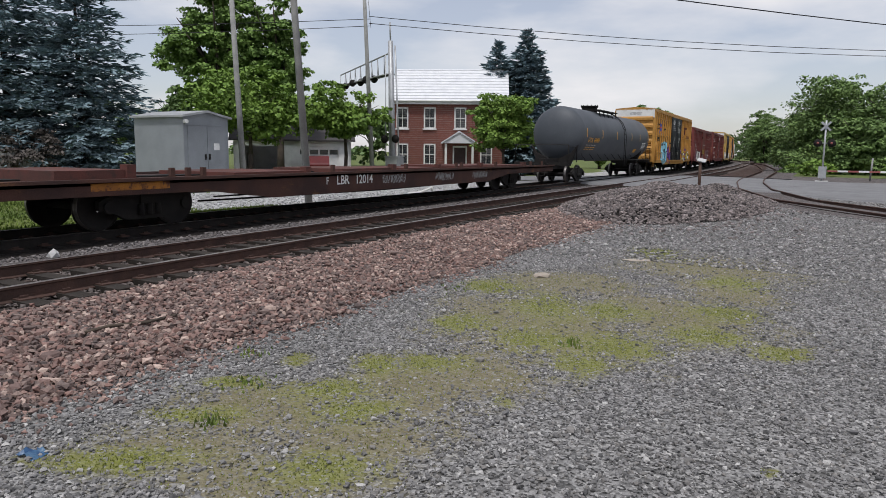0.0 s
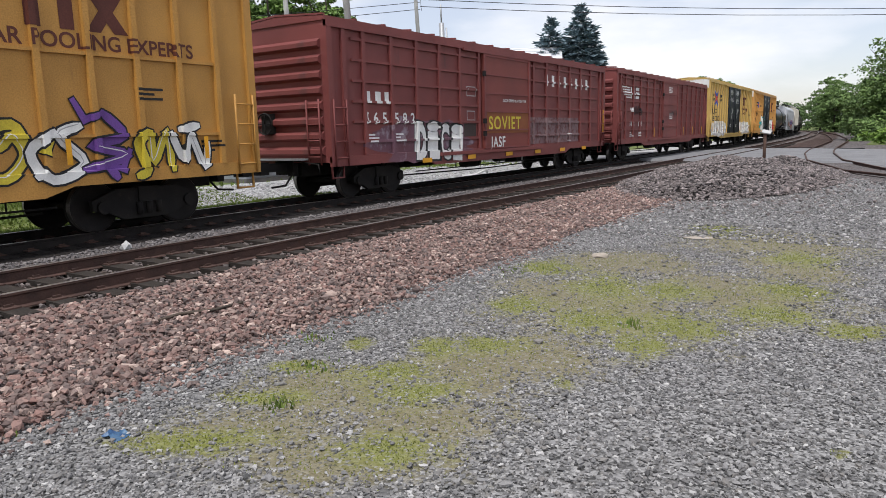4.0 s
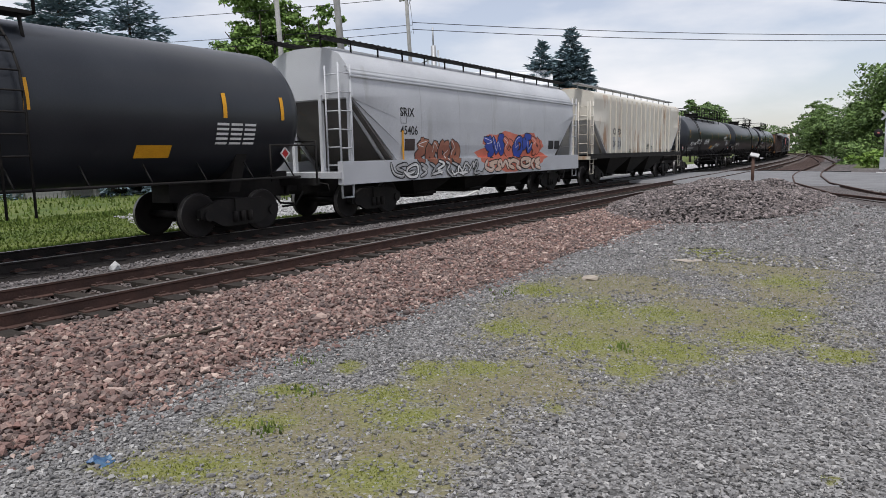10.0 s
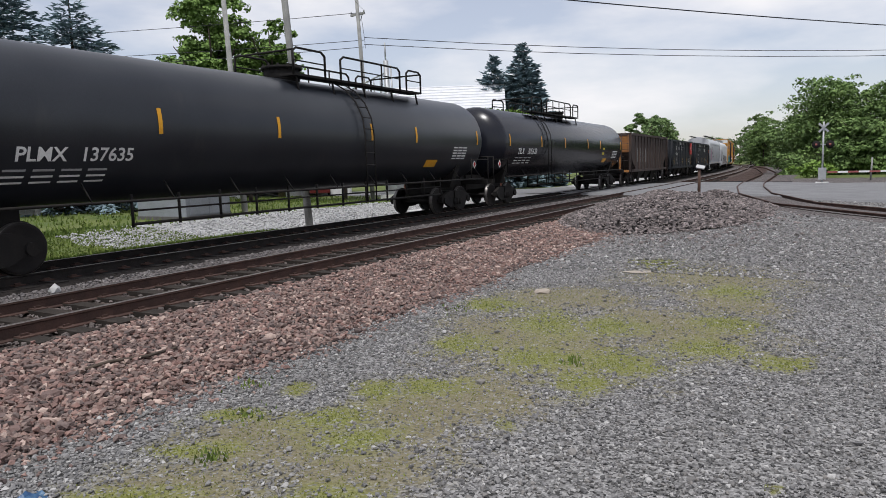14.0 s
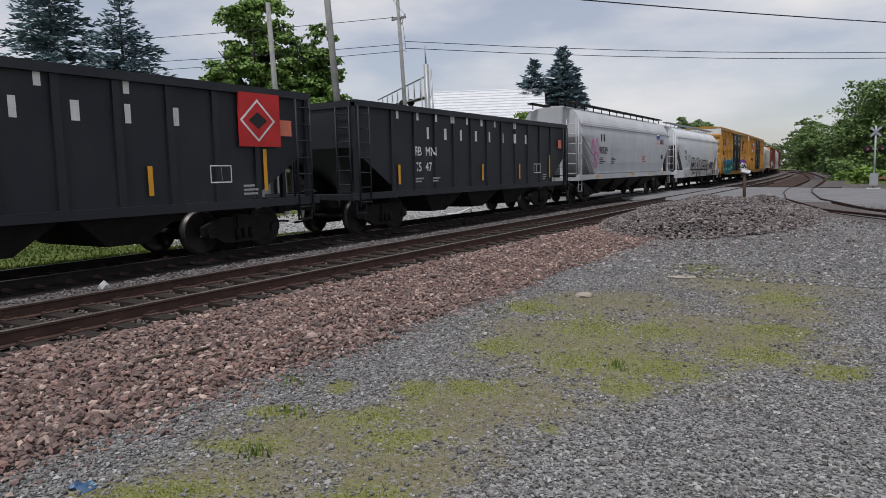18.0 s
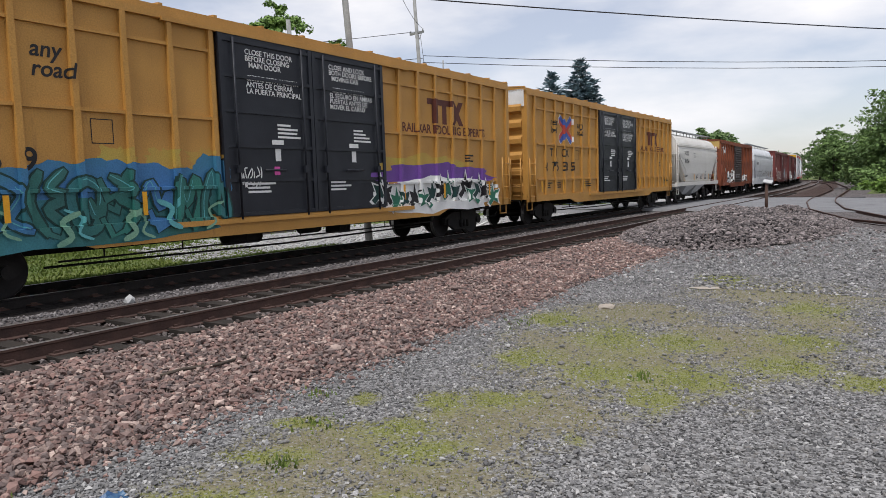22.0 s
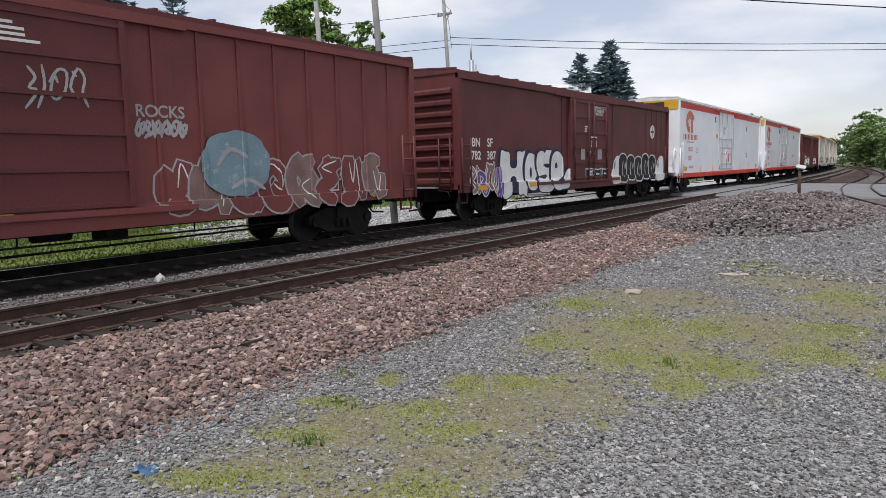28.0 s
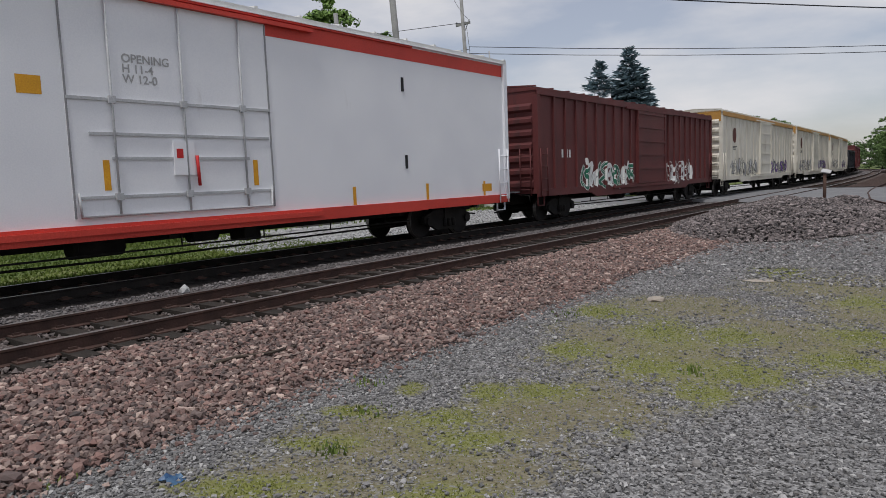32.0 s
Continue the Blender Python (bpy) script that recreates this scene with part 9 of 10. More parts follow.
text("30 12 02", 0.4, M_BLACK, c, -L / 2 + 3.35, 1.85, 1.57)
text("CAUTION\nOPEN HATCH COVERS\nBEFORE UNLOADING", 0.12, M_BLACK, c, -L / 2 + 9.2, 1.9, 1.57)
for y in (6.0, 8.0, 12.0, 13.4, 14.2):
    stencil(c, -L / 2 + y, 1.65, M_BLACK, 1.565, 3, 0.5)
# 11, 12, 13: tanks
L = 20.1
c = placed(tank_car("long black tank car with scattered white tags", L, M_TANK, 1.5, 2.62, "5896", 4.2, M_WHITE, 11.4, 9.6, True, 9.7, 5.0, "SHQX", True, 1.5, 0.1, 1.92, refl_y=(2.5, 5.8, 10.36, 13.25, 17.26, 19.0), plate_y=10.75), 210.2, 230.3)
wrap(text("LIQUEFIED PETROLEUM GAS\nNON-ODORIZED", 0.165, M_WHITE, c, 2.55, 1.95, 0), 1.5, 2.62)
for k, (y, w, z) in enumerate(((-5.0, 1.5, 2.0), (-2.2, 1.6, 2.0), (1.4, 1.05, 1.45), (5.92, 1.05, 2.3))):
    wrap(scrawl(c, y, y + w, z, z + 0.45, M_WHITE, 40 + k, 0.004, 0.05), 1.5, 2.62)
L = 21.0
c = placed(tank_car("long black tank car with a white number", L, M_TANK, 1.5, 2.62, "137635", 3.95, M_WHITE, 13.4, 6.4, True, 10.9, 12.6, "PLMX", True, 1.4, 0.1, 1.92), 230.6, 251.6)
L = 21.2
c = placed(tank_car("glossy black tank car with white letters", L, surf("glossy_black_tank_paint", (0.008, 0.009, 0.014), (0.012, 0.013, 0.019), 0.8, 0.25, bump=0.02, spec=0.35), 1.5, 2.62, "305628", 3.9, M_WHITE, 9.1, 7.0, True, 11.5, 6.3, "TILX", True, 0.75, 0.1, 2.12), 251.8, 273.0)
wrap(bars([(-L / 2 + 15.9, 2.1, 0.42, 0.42)], M_LIME, c, 0.002, "notice"), 1.5, 2.62)
# 14, 15, 16: open hoppers
c = placed(open_hopper("weathered brown open hopper with an orange end", 14.2, M_COALB, 3.55, surf("orange_end_paint", (0.42, 0.19, 0.06), (0.32, 0.14, 0.05), 1.4, 0.7, spots=(0.12, 0.06, 0.04))), 274.0, 288.3)
bars([(-4.5 + i * 0.9, 1.6, 0.08, 1.0) for i in range(5)], M_GREYL, c, 1.59)
for k, (a, b) in enumerate(((289.5, 304.0), (305.2, 320.1))):
    L = b - a
    c = placed(open_hopper("black open hopper with white slab letters", L, M_COAL, 3.45), a, b)
    letters(7, -L / 2 + 2.1, 3.13, 0.2, 0.34, 0.78, M_WHITE, c, 1.6)
    letters(1, -L / 2 + 9.53, 3.13, 0.2, 0.3, 0.78, M_WHITE, c, 1.6)
    letters(8, -L / 2 + 3.65, 2.61, 0.2, 0.34, 0.78, M_WHITE, c, 1.6)
    text("RB  MN", 0.36, M_WHITE, c, -L / 2 + 2.95, 2.12, 1.6)
    text("75  47" if k else "75  90", 0.36, M_WHITE, c, -L / 2 + 3.0, 1.66, 1.6)
    stencil(c, -L / 2 + 2.95, 1.42, M_GREYL, 1.6, 2, 0.5)
    stencil(c, -L / 2 + 3.95, 1.42, M_GREYL, 1.6, 2, 0.5)
    reflectors(c, L, (2.1, 7.0, 9.9), 1.558, 1.3, 0.55, 0.1)
    reflectors(c, L, (12.75,), 1.558, 1.3, 0.9, 0.1)
    outline_box(c, -L / 2 + 11.35, 1.5, 0.55, 0.36, M_WHITE)
    bars([(-L / 2 + 11.6, 1.55, 0.04, 0.26)], M_WHITE, c, 1.6)
    stencil(c, -L / 2 + 12.2, 1.4, M_GREYL, 1.6, 3, 0.4)
    part("notice", G().box(1.556, 1.56, L / 2 - 1.2, L / 2 - 0.85, 2.5, 2.85), M_SALMON, c)
    if not k:
        part("badge", G().box(1.552, 1.606, L / 2 - 2.4, L / 2 - 1.25, 2.25, 3.38), M_RED, c, "red square badge with a white diamond")
        d = L / 2 - 1.9
        part("badge_diamond", G().ext([(d - 0.5, 2.8), (d, 2.35), (d + 0.5, 2.8), (d, 3.25)], "x", 1.607, 1.609), M_WHITE, c)
        part("badge_diamond", G().ext([(d - 0.43, 2.8), (d, 2.41), (d + 0.43, 2.8), (d, 3.19)], "x", 1.61, 1.612), M_RED, c)
        part("badge_diamond", G().ext([(d - 0.26, 2.8), (d, 2.62), (d + 0.26, 2.8), (d, 2.98)], "x", 1.613, 1.615), M_BLACK, c)
# 17, 18: covered hoppers
L = 17.1
c = placed(covered_hopper("light grey covered hopper with black numbers and a pink tag", L, M_HOPG, True, 0, 4, M_UNDER, 4.5), 321.3, 338.4)
letters(2, -L / 2 + 3.0, 2.92, 0.3, 0.36, 0.1, M_BLACK, c, 1.585)
text("98789", 0.5, M_BLACK, c, -L / 2 + 2.75, 2.32, 1.585)
scrawl(c, -L / 2 + 1.5, -L / 2 + 2.7, 2.2, 3.2, M_PINK, 51, 1.59, 0.05)
scrawl(c, -L / 2 + 2.0, -L / 2 + 2.6, 1.6, 2.5, M_PINK, 52, 1.59, 0.05)
for y in (2.8, 4.6):
    stencil(c, -L / 2 + y, 2.1, M_BLACK, 1.585, 4, 0.9)
text("BUILDING\nAMERICA", 0.2, M_BLACK, c, -L / 2 + 14.3, 3.2, 1.585)
y = -L / 2 + 13.7
part("emblem", G().ext([(y, 2.82), (y + 0.2, 2.9), (y + 0.3, 3.1), (y + 0.28, 3.3), (y + 0.33, 3.5), (y + 0.18, 3.58), (y, 3.54), (y - 0.18, 3.58), (y - 0.33, 3.5), (y - 0.28, 3.3), (y - 0.3, 3.1), (y - 0.2, 2.9)], "x", 1.56, 1.588), M_WHITE, c, "white shield emblem with red stripes")
part("emblem", G().ext([(y + 0.28, 3.3), (y + 0.32, 3.49), (y + 0.18, 3.56), (y, 3.52), (y - 0.18, 3.56), (y - 0.32, 3.49), (y - 0.28, 3.3)], "x", 1.589, 1.592), M_BLUE, c)
for k in range(5):
    part("emblem", G().box(1.589, 1.592, y - 0.24 + k * 0.11, y - 0.2 + k * 0.11, 2.93 if 0 < k < 4 else 3.0, 3.28), M_RED, c)
stencil(c, -L / 2 + 10.2, 2.2, M_RED, 1.585, 4, 1.0)
bars([(-L / 2 + 14.4, 2.1, 0.42, 0.28)], M_BLACK, c, 1.59, "notice")
bars([(-L / 2 + y, 1.2, 0.5, 0.1) for y in (2.2, 8.0, 11.4, 14.4)], M_REFL, c, 1.605, "reflector")
L = 16.7
c = placed(covered_hopper("white covered hopper with black block graffiti", L, M_HOPW, True, 0, 3, zt=4.44, band=(0.84, 1.36), slope_mat=M_SLOPE, seams=0), 339.8, 356.5)
text("SIRX", 0.34, M_BLACK, c, -L / 2 + 2.65, 2.52, 1.585)
text("17051", 0.34, M_BLACK, c, -L / 2 + 2.65, 2.1, 1.585)
F = -L / 2
blob(c, F + 11.6, F + 13.45, 1.38, 4.0, M_STAINC, 54, 0.1, square=6.0, lift=0.002)
fat_word(c, [("2", F + 4.95, F + 6.68, 0, 1), ("0", F + 6.68, F + 8.07, 0.03, 1), ("block", F + 8.07, F + 9.35, 0, 0.82), ("flag", F + 9.2, F + 10.36, 0, 0.85), ("flag", F + 10.34, F + 11.46, 0, 0.82)], 1.34, 2.25, M_SMUDGE, M_BLACK, 0.07)
bars([(F + 2.3, 0.87, 10.4, 0.46)], M_SMUDGE, c, 1.53, "graffiti")
fat_word(c, [("arc", F + 10.6, F + 12.68, 0, 1)], 0.95, 1.76, M_SMUDGE, M_BLACK, 0.06, lift=0.03)
for y in (6.88, 8.03):
    shape(c, [(0, 0), (1, 0), (0.5, 1)], F + y - 0.2, F + y + 0.2, 0.87, 1.36, M_BLACK, 0.012)
for words, y, size in (("HAPPY", 4.85, 0.3), ("NEW YR", 5.85, 0.25), ("LOTS", 7.2, 0.3), ("OF", 8.3, 0.3)):
    text(words, size, M_BLACK, c, F + y, 1.0, 1.6, "graffiti")
fat_word(c, [("stem", F + 12.5, F + 13.0, 0, 1), ("stem", F + 12.95, F + 13.4, 0.1, 0.95), ("stem", F + 13.35, F + 13.9, 0, 1)], 1.36, 1.95, M_GREYD, M_GREYD, 0.03)
for k, (a, b, mat) in enumerate(((12.75, 13.5, M_SMUDGE), (13.2, 14.0, M_GREYD), (13.9, 14.9, M_OLIVE), (14.8, 17.0 - 0.7, M_SMUDGE))):
    blob(c, F + a, F + b, 0.86, 1.34, mat, 150 + k, 0.2, lift=0.004 + 0.002 * k)
bars([(F + 13.3, 1.5, 0.58, 0.3)], M_BLACK, c, 1.53, "notice")
outline_box(c, F + 13.3, 1.5, 0.58, 0.3, M_WHITE, 0.025)
bubbles(c, F + 3.0, F + 4.85, 1.6, 2.5, 4, M_BLACK, 56, 0.025)
# 19, 20
c = placed(yellow_car("yellow boxcar with black doors and green and blue graffiti", 19.45, "664069", dx=-1.15), 357.95, 377.4)
F = -19.45 / 2
for k, y in enumerate((4.6, 5.5, 6.4)):
    blob(c, F + y, F + y + 0.9, 2.0, 2.5, M_OCHREG, 56 + k, 0.4, lift=0.002)
for k in range(8):
    blob(c, F + 0.9 + k * 0.8, F + 2.2 + k * 0.8 - 0.4 * (k > 6), 1.3, 2.12 + 0.16 * (k % 3 == 1) + 0.1 * (k % 2), M_BLUEGR, 160 + k, 0.1, square=2.4, lift=0.003 + 0.001 * k)
blob(c, F + 0.55, F + 7.3, 0.76, 1.6, M_GREENB, 60, 0.14, lift=0.012)
graffiti(c, F + 0.9, F + 7.35, 0.95, 2.15, [M_TEALG, M_GREENB, M_TEALG, M_BLUEGR], M_GREENDK, None, 7, 61, 1.61, "wild", M_TEALB)
r = random.Random(7)
for k in range(11):
    y, z = F + 1.0 + k * 0.57, r.uniform(0.84, 1.0)
    d = r.choice((-1, 1))
    g = G()
    ribbon(g, curve([(y, z), (y + 0.22 * d, z + 0.12), (y + 0.12 * d, z + 0.36), (y + 0.4 * d, z + 0.5)], 4), 0.1 if k % 2 else 0.05, 0)
    part("painted_line", drape(g.data("painted_line", M_MINT if k % 3 else M_TEALB), c, 0.075), None, c)
bars([(F + 8.55, 1.95, 0.16, 0.18)], M_PINK, c, 1.65, "notice")
scrawl(c, F + 7.6, F + 8.2, 1.7, 2.15, M_WHITE, 66, 1.65, 0.03)
blob(c, F + 12.0, F + 17.0, 1.7, 2.55, M_OCHREG, 63, 0.3)
blob(c, F + 11.7, F + 18.5, 1.2, 2.3, M_PURPLE, 64, 0.24, lift=0.004)
blob(c, F + 11.7, F + 18.6, 0.8, 1.9, M_WHITE, 65, 0.2, lift=0.005)
r = random.Random(19)
SPIKE = [(0, 0.15), (0.3, 0.35), (0.12, 0.7), (0.45, 0.62), (0.55, 1), (0.7, 0.6), (1, 0.75), (0.8, 0.4), (0.95, 0.1), (0.5, 0.25), (0.2, 0)]
top = new("graffiti")
top.parent = c
for k in range(15):
    y, w, z, h = F + 11.7 + k * 0.43, r.uniform(0.7, 1.0), r.uniform(0.85, 1.2), r.uniform(0.75, 1.05)
    q = [(1 - u if k % 2 else u, v) for u, v in SPIKE]
    shape(c, q, y, y + w, z, z + h, M_WHITE, 0.008 + 0.003 * k, top)
    shape(c, q, y + 0.1 * w, y + 0.88 * w, z + 0.06 * h, z + 0.88 * h, (M_GREENDK, M_COALK, M_GREEN)[k % 3], 0.0095 + 0.003 * k, top)
c = placed(yellow_car("yellow boxcar with black doors and crossed arrows", 19.3, "675335"), 378.8, 398.1)
# 21, 22, 23
L = 12.2
c = placed(covered_hopper("pale grey short covered hopper with black numbers", L, M_HOPP, True, 0, 2, M_GALV, 4.45, chute_mat=M_HOPG, slope_mat=M_HOPP, seams=0), 399.4, 411.6)
text("AOKX", 0.38, M_BLACK, c, -L / 2 + 1.95, 3.05, 1.585)
text("491364", 0.38, M_BLACK, c, -L / 2 + 1.95, 2.55, 1.585)
bars([(-L / 2 + 4.5, 2.95, 0.34, 0.02), (-L / 2 + 4.5, 3.2, 0.34, 0.02), (-L / 2 + 4.5, 2.95, 0.02, 0.26), (-L / 2 + 4.83, 2.95, 0.02, 0.26)], M_BLACK, c, 1.585)
for y in (2.2, 5.2, 6.4, 7.7, 9.2):
    stencil(c, -L / 2 + y, 1.75, M_BLACK, 1.585, 2 if y < 3 else 4, 0.6)
text("WARNING", 0.1, M_BLACK, c, -L / 2 + 7.8, 1.95, 1.585)
reflectors(c, L, (1.6, 4.4, 7.0, 8.8, 10.4), 1.585, 1.42, 0.45, 0.09)
L = 15.8
c = placed(boxcar("rusty orange boxcar with a dark louvred door", L, 4.5, M_ORANGE, (6.2, 9.5), spread(1.0, 5.9, 7) + spread(9.9, 14.9, 7), 7, M_ORANGE, (), M_COALB, "louvre", end_top=M_YEL2, post_w=0.09), 412.6, 428.4)
graffiti(c, -L / 2 + 2.9, -L / 2 + 6.2, 0.95, 2.1, [M_GREYL, M_WHITE], M_BLACK, None, 4, 71, 1.6, "wild")
graffiti(c, -L / 2 + 9.9, -L / 2 + 13.0, 1.1, 1.75, [M_WHITE], M_BLACK, None, 4, 72, 1.6, "wild")
scrawl(c, -L / 2 + 0.7, -L / 2 + 2.6, 3.4, 4.1, M_WHITE, 73, 1.6, 0.05)
scrawl(c, -L / 2 + 6.4, -L / 2 + 8.6, 1.5, 1.9, M_GREYL, 74, 1.68, 0.05)
text("759", 0.4, M_WHITE, c, -L / 2 + 1.9, 2.0, 1.6)
L = 16.7
c = placed(covered_hopper("white covered hopper with looping black scrawl", L, M_HOPW, True, 0, 3, M_GALV, 4.58, band=(0.76, 1.38), seams=0), 429.7, 446.4)
F = -L / 2
bubbles(c, F + 3.0, F + 7.3, 1.0, 2.15, 5, M_BLACK, 81, 0.04)
scrawl(c, F + 7.4, F + 8.5, 1.5, 1.9, M_BLACK, 82, 1.59, 0.03)
bubbles(c, F + 8.7, F + 12.2, 1.0, 2.15, 5, M_BLACK, 83, 0.035)
scrawl(c, F + 12.0, F + 12.9, 1.6, 2.15, M_BLACK, 84, 1.59, 0.03)
bars([(L / 2 - 3.1, 1.75, 0.5, 0.28)], M_BLACK, c, 1.59, "notice")
letters(4, -L / 2 + 2.6, 2.7, 0.2, 0.3, 0.06, M_BLACK, c, 1.585)
reflectors(c, L, (L - 4.4, L - 2.0), 1.585, 1.42, 0.6, 0.1)
# 24, 25: maroon
L = 19.4
c = placed(boxcar("maroon boxcar with a round white emblem and silver graffiti", L, 4.55, M_BROWN, (8.2, 11.45), spread(1.9, 7.7, 8) + spread(12.0, 18.4, 8), 8, M_BROWN2, (), M_BROWN2, "bars", post_d=0.03, post_w=0.06), 448.3, 467.7)
F = -L / 2
roundel(c, F + 0.85, 3.75, 0.36, M_WHITE)
bars([(F + 0.55, 3.7, 0.6, 0.1), (F + 0.8, 3.45, 0.1, 0.6)], M_BROWN2, c, 1.522, "emblem")
text("AT", 0.34, M_WHITE, c, F + 1.5, 2.27, 1.54)
text("SF", 0.34, M_WHITE, c, F + 2.5, 2.27, 1.54)
text("623", 0.32, M_WHITE, c, F + 1.4, 1.95, 1.54)
text("042", 0.32, M_WHITE, c, F + 2.4, 1.95, 1.54)
stencil(c, F + 1.5, 1.6, M_WHITE, 1.54, 2, 0.5)
stencil(c, F + 2.5, 1.6, M_WHITE, 1.54, 2, 0.5)
M_DUST = surf("dusty_brown_fill", (0.25, 0.17, 0.155), (0.19, 0.11, 0.1), 3, 0.8)
graffiti(c, F + 3.4, F + 8.2, 0.8, 2.15, [M_DUST], M_WHITE, None, 5, 91, 1.55)
graffiti(c, F + 11.8, F + 18.2, 0.78, 2.1, [M_BROWN, M_DUST, M_BROWN], M_GREYL, None, 7, 92, 1.55)
blob(c, F + 12.8, F + 14.5, 1.15, 2.48, M_LBLUEG, 95, 0.06, square=2.2, lift=0.05)
for q in ((13.2, 1.8, 13.5, 2.1, 13.9, 1.95), (13.5, 1.35, 13.9, 1.5, 14.3, 1.3)):
    g = G()
    ribbon(g, curve([(F + q[0], q[1]), (F + q[2], q[3]), (F + q[4], q[5])], 4), 0.08, 0)
    part("painted_line", drape(g.data("painted_line", M_GREYL), c, 0.054), None, c)
text("ROCKS", 0.3, M_GREYL, c, F + 11.6, 2.65, 1.55, "graffiti")
scrawl(c, F + 11.6, F + 12.6, 2.3, 2.62, M_GREYL, 93, 1.55, 0.06)
scrawl(c, F + 9.8, F + 10.8, 2.72, 3.4, M_GREYL, 94, 1.66, 0.045)
outline_box(c, F + 15.95, 1.18, 0.58, 0.36, M_WHITE)
stencil(c, F + 9.2, 3.9, M_WHITE, 1.65, 4, 0.9)
reflectors(c, L, (1.0, 9.0, 17.6), 1.59, 0.98, 0.16, 0.5)
L = 19.2
c = placed(boxcar("dark maroon boxcar with large white bubble graffiti", L, 4.5, M_BROWN2, (7.4, 11.1), [6.9, 11.8] + spread(16.0, 18.2, 4), 9, M_BROWN2, (), M_BROWN2, "plug", post_d=0.02, post_w=0.05), 469.75, 488.95)
F = -L / 2
roundel(c, F + 16.9, 3.16, 0.32, M_WHITE)
bars([(F + 16.66, 3.12, 0.48, 0.08), (F + 16.86, 2.92, 0.08, 0.48)], M_BROWN2, c, 1.522, "emblem")
for k, words in enumerate((("BN", "782"), ("SF", "387"))):
    text(words[0], 0.36, M_WHITE, c, F + 0.78 + k * 0.87, 2.27, 1.54)
    text(words[1], 0.36, M_WHITE, c, F + 0.75 + k * 0.87, 1.88, 1.54)
graffiti(c, F + 0.6, F + 2.6, 0.72, 1.75, [M_DUST, M_PURPLE], M_WHITE, None, 3, 95, 1.55, "wild")
blob(c, F + 2.5, F + 7.0, 0.74, 1.9, M_PLUM, 96, 0.06, square=5.0)
fat_word(c, [("H", F + 2.4, F + 4.1, 0, 0.93), ("O", F + 4.0, F + 4.98, 0.06, 0.9), ("S", F + 4.85, F + 6.15, 0, 0.98), ("E", F + 5.92, F + 7.0, 0.02, 0.94)], 0.7, 2.25, M_WHITE, M_BLACK, 0.04, M_PLUM)
fat_word(c, [("J", F + 11.65, F + 12.7, 0, 0.9)] + [("stem", F + 12.5 + i * 0.95, F + 13.55 + i * 0.95, 0.06 * (i % 2), 1 - 0.05 * (i % 3)) for i in range(5)] + [("J", F + 17.2, F + 18.5, 0, 0.9)], 0.85, 2.1, [M_WHITE] + [M_COALK] * 5, M_WHITE, 0.055, hole=M_SMUDGE)
fat_word(c, [("B", F + 8.8, F + 9.5, 0, 1), ("flag", F + 9.6, F + 10.3, 0, 1), ("flag", F + 10.4, F + 11.05, 0, 1)], 1.15, 1.48, M_COALK, M_WHITE, 0.045)
text("CLOSE AND LOCK\nDOORS BEFORE\nMOVING CAR", 0.15, M_WHITE, c, F + 9.55, 3.86, 1.65)
bars([(F + 8.35, 1.85, 0.38, 0.42), (F + 9.05, 2.0, 0.22, 0.2), (F + 9.95, 1.85, 0.42, 0.42)], M_GREYL, c, 1.65, "notice")
bars([(F + 9.35, 2.3, 0.05, 0.3), (F + 9.8, 2.3, 0.05, 0.3), (F + 9.3, 2.7, 0.6, 0.06), (F + 10.9, 1.95, 0.22, 0.06), (F + 10.9, 1.83, 0.22, 0.06)], M_WHITE, c, 1.65)
stencil(c, F + 8.7, 3.1, M_WHITE, 1.65, 3, 0.35)
reflectors(c, L, (1.0, 4.2, 12.0, 17.6), 1.59, 0.95, 0.14, 0.5)
# 26, 27: white refrigerated
placed(reefer("white refrigerated boxcar with red stripes and an orange emblem", 21.95, "8217"), 490.75, 512.7)
placed(reefer("white refrigerated boxcar with red stripes and an orange emblem", 21.95, "8128"), 514.7, 536.65)
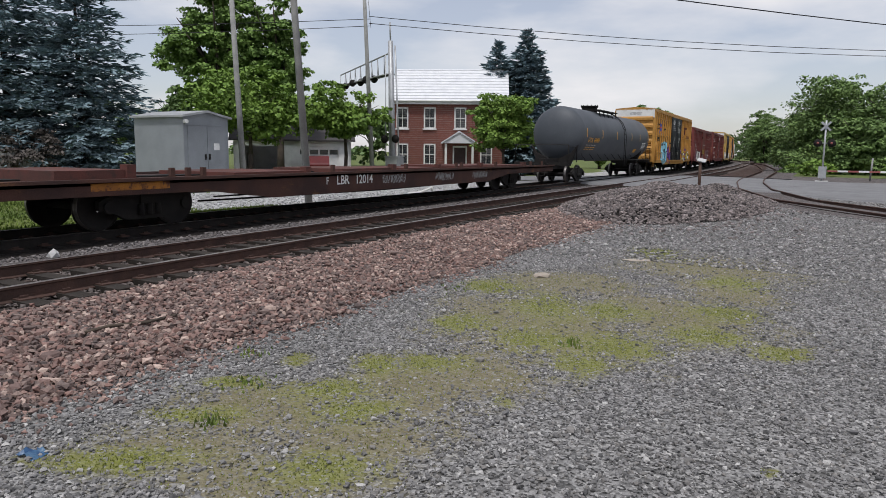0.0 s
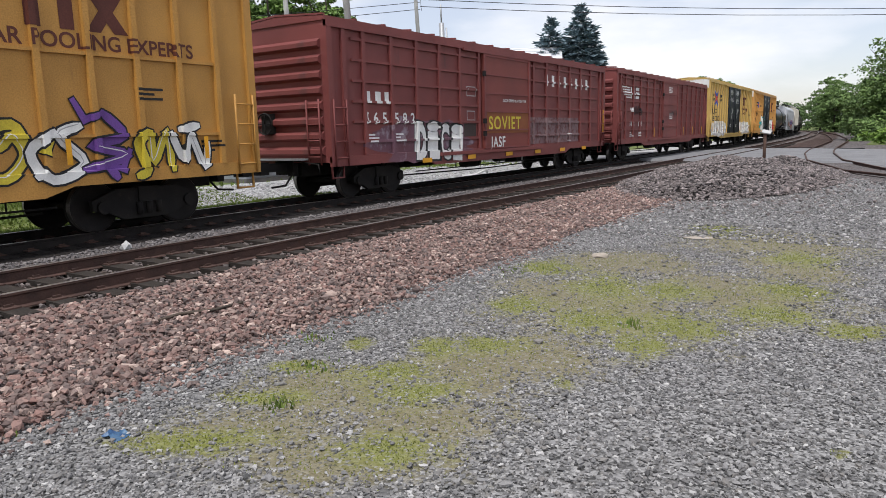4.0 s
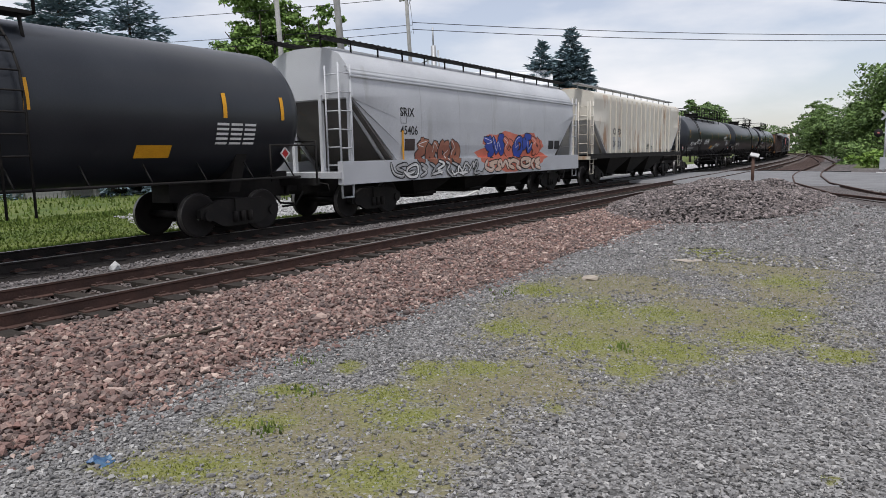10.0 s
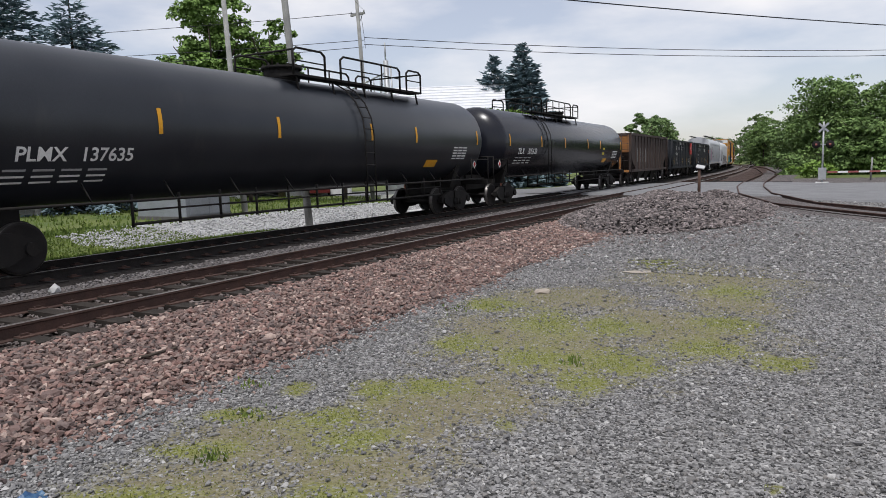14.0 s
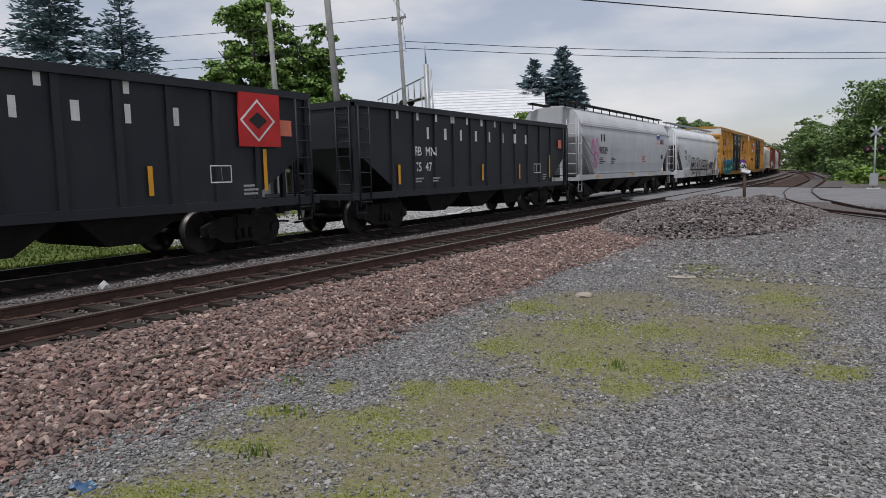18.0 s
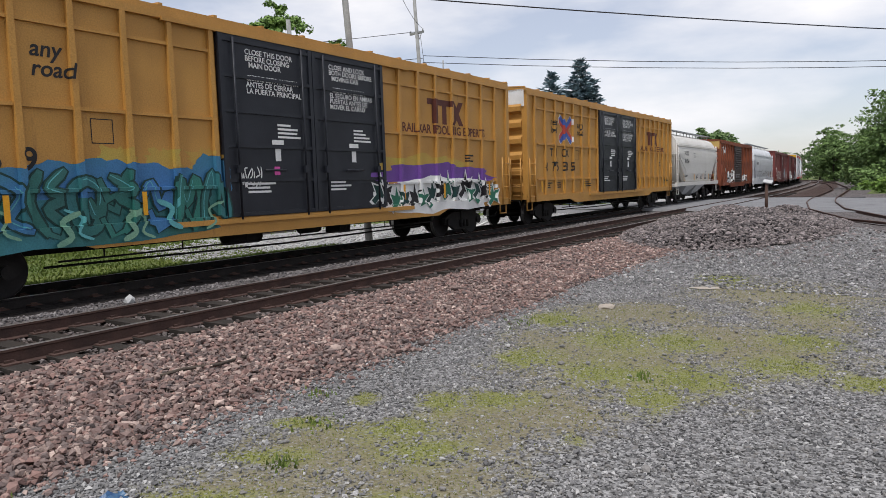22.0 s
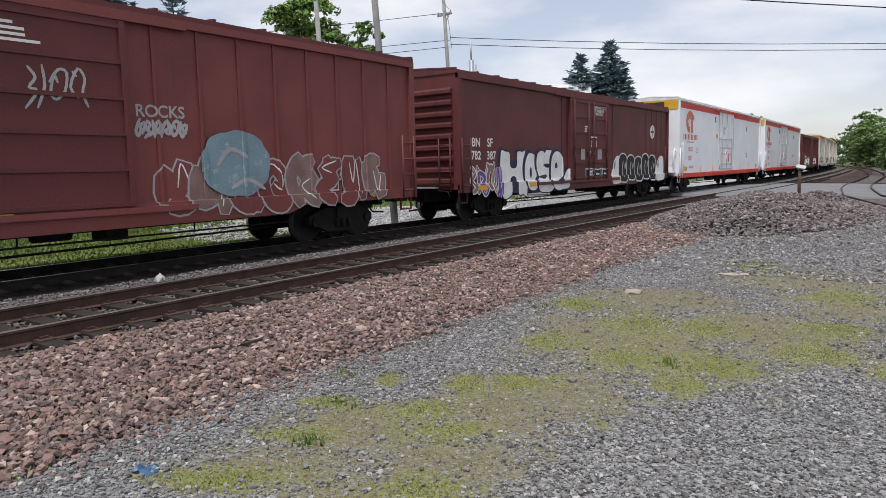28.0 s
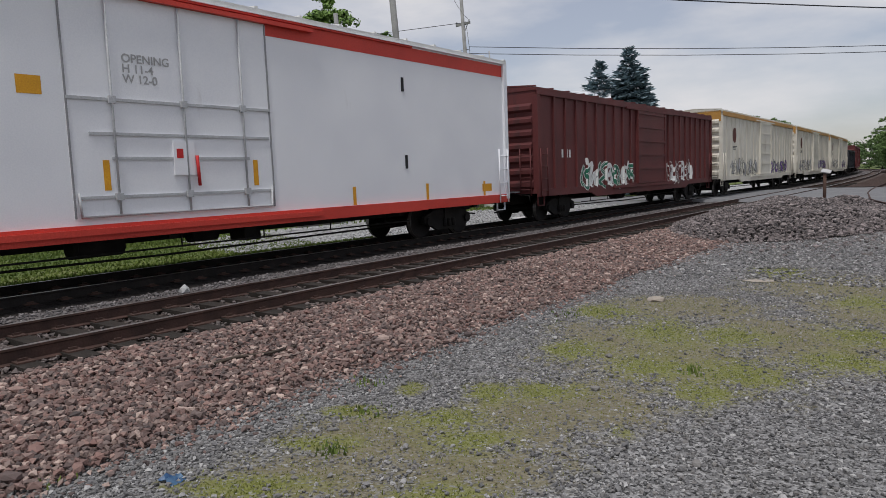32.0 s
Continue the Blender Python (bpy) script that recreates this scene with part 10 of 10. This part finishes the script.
# 28 and on
L = 19.5
c = placed(boxcar("dark maroon ribbed boxcar with green and white graffiti", L, 4.55, M_BROWN2, (8.6, 12.0), spread(1.2, 8.0, 9) + spread(12.6, 18.4, 8), 7, M_BROWN2, (), M_BROWN2, "bars", post_w=0.09), 538.5, 558.0)
graffiti(c, -6.5, -1.4, 0.95, 2.0, [M_GREEN, M_WHITE], M_WHITE, None, 5, 101, 1.59, "wild")
graffiti(c, 2.6, 6.5, 1.0, 2.1, [M_BROWN2, M_WHITE], M_WHITE, None, 4, 102, 1.59, "wild")
letters(3, -8.0, 2.2, 0.22, 0.28, 0.06, M_WHITE, c, 1.6)
for k, (a, b) in enumerate(((560.1, 581.9), (583.7, 605.4), (607.2, 628.9))):
    L = b - a
    c = placed(boxcar("cream white boxcar with a yellow end and dark tags", L, 5.05, M_CREAM, (9.6, 13.0), spread(1.2, 9.0, 9) + spread(13.8, 20.6, 8), 7, M_CREAM, (), M_CREAM, "bars", post_d=0.03, post_w=0.06, end_top=M_YEL), a, b)
    part("top_stripe", G().box(1.5, 1.594, -L / 2, L / 2, 4.66, 4.9), M_YEL, c)
    graffiti(c, -8.8, -2.0, 1.15, 2.2, [M_GREYL, M_CREAM], M_BLACK, None, 6, 110 + k, 1.55, "wild")
    graffiti(c, 2.6, 8.6, 1.15, 2.1, [M_PURPLE, M_GREYL], M_BLACK, None, 5, 120 + k, 1.55, "wild")
    roundel(c, -L / 2 + 3.0, 3.6, 0.45, M_BROWNL)
    stencil(c, -L / 2 + 2.6, 2.9, M_BLACK, 1.55, 3, 1.0)
placed(open_hopper("black open hopper near the end of the train", 15.0, M_COAL, 3.5), 630.4, 645.4)
placed(boxcar("dark maroon boxcar near the end of the train", 18.5, 4.5, M_BROWN2, (7.4, 10.8), spread(1.2, 7.0, 7) + spread(11.4, 17.4, 7), 7, M_BROWN2), 646.8, 665.3)


def run(t):
    """How far the train has rolled by t seconds."""
    k = t / 32
    return 510.46 * k + 24.16 * k ** 2 - 35.57 * k ** 3 + 18.2 * k ** 4


def motions():
    """The train rolls along the far track towards the near end and out of the view."""
    times = [0.5 * i for i in range(65)]
    for car, front, rear in TRAIN:
        mid, half = (front + rear) / 2, car["trucks"]
        rows = []
        for t in times:
            s = mid - run(t)
            (ax, ay, _), (bx, by, _) = line(s - half), line(s + half)
            rows.append((t, pose((ax + bx) / 2, (ay + by) / 2, RAIL_Z, 0, 0, math.degrees(math.atan2(-(bx - ax), by - ay)))))
        walk(car, rows)


motions()
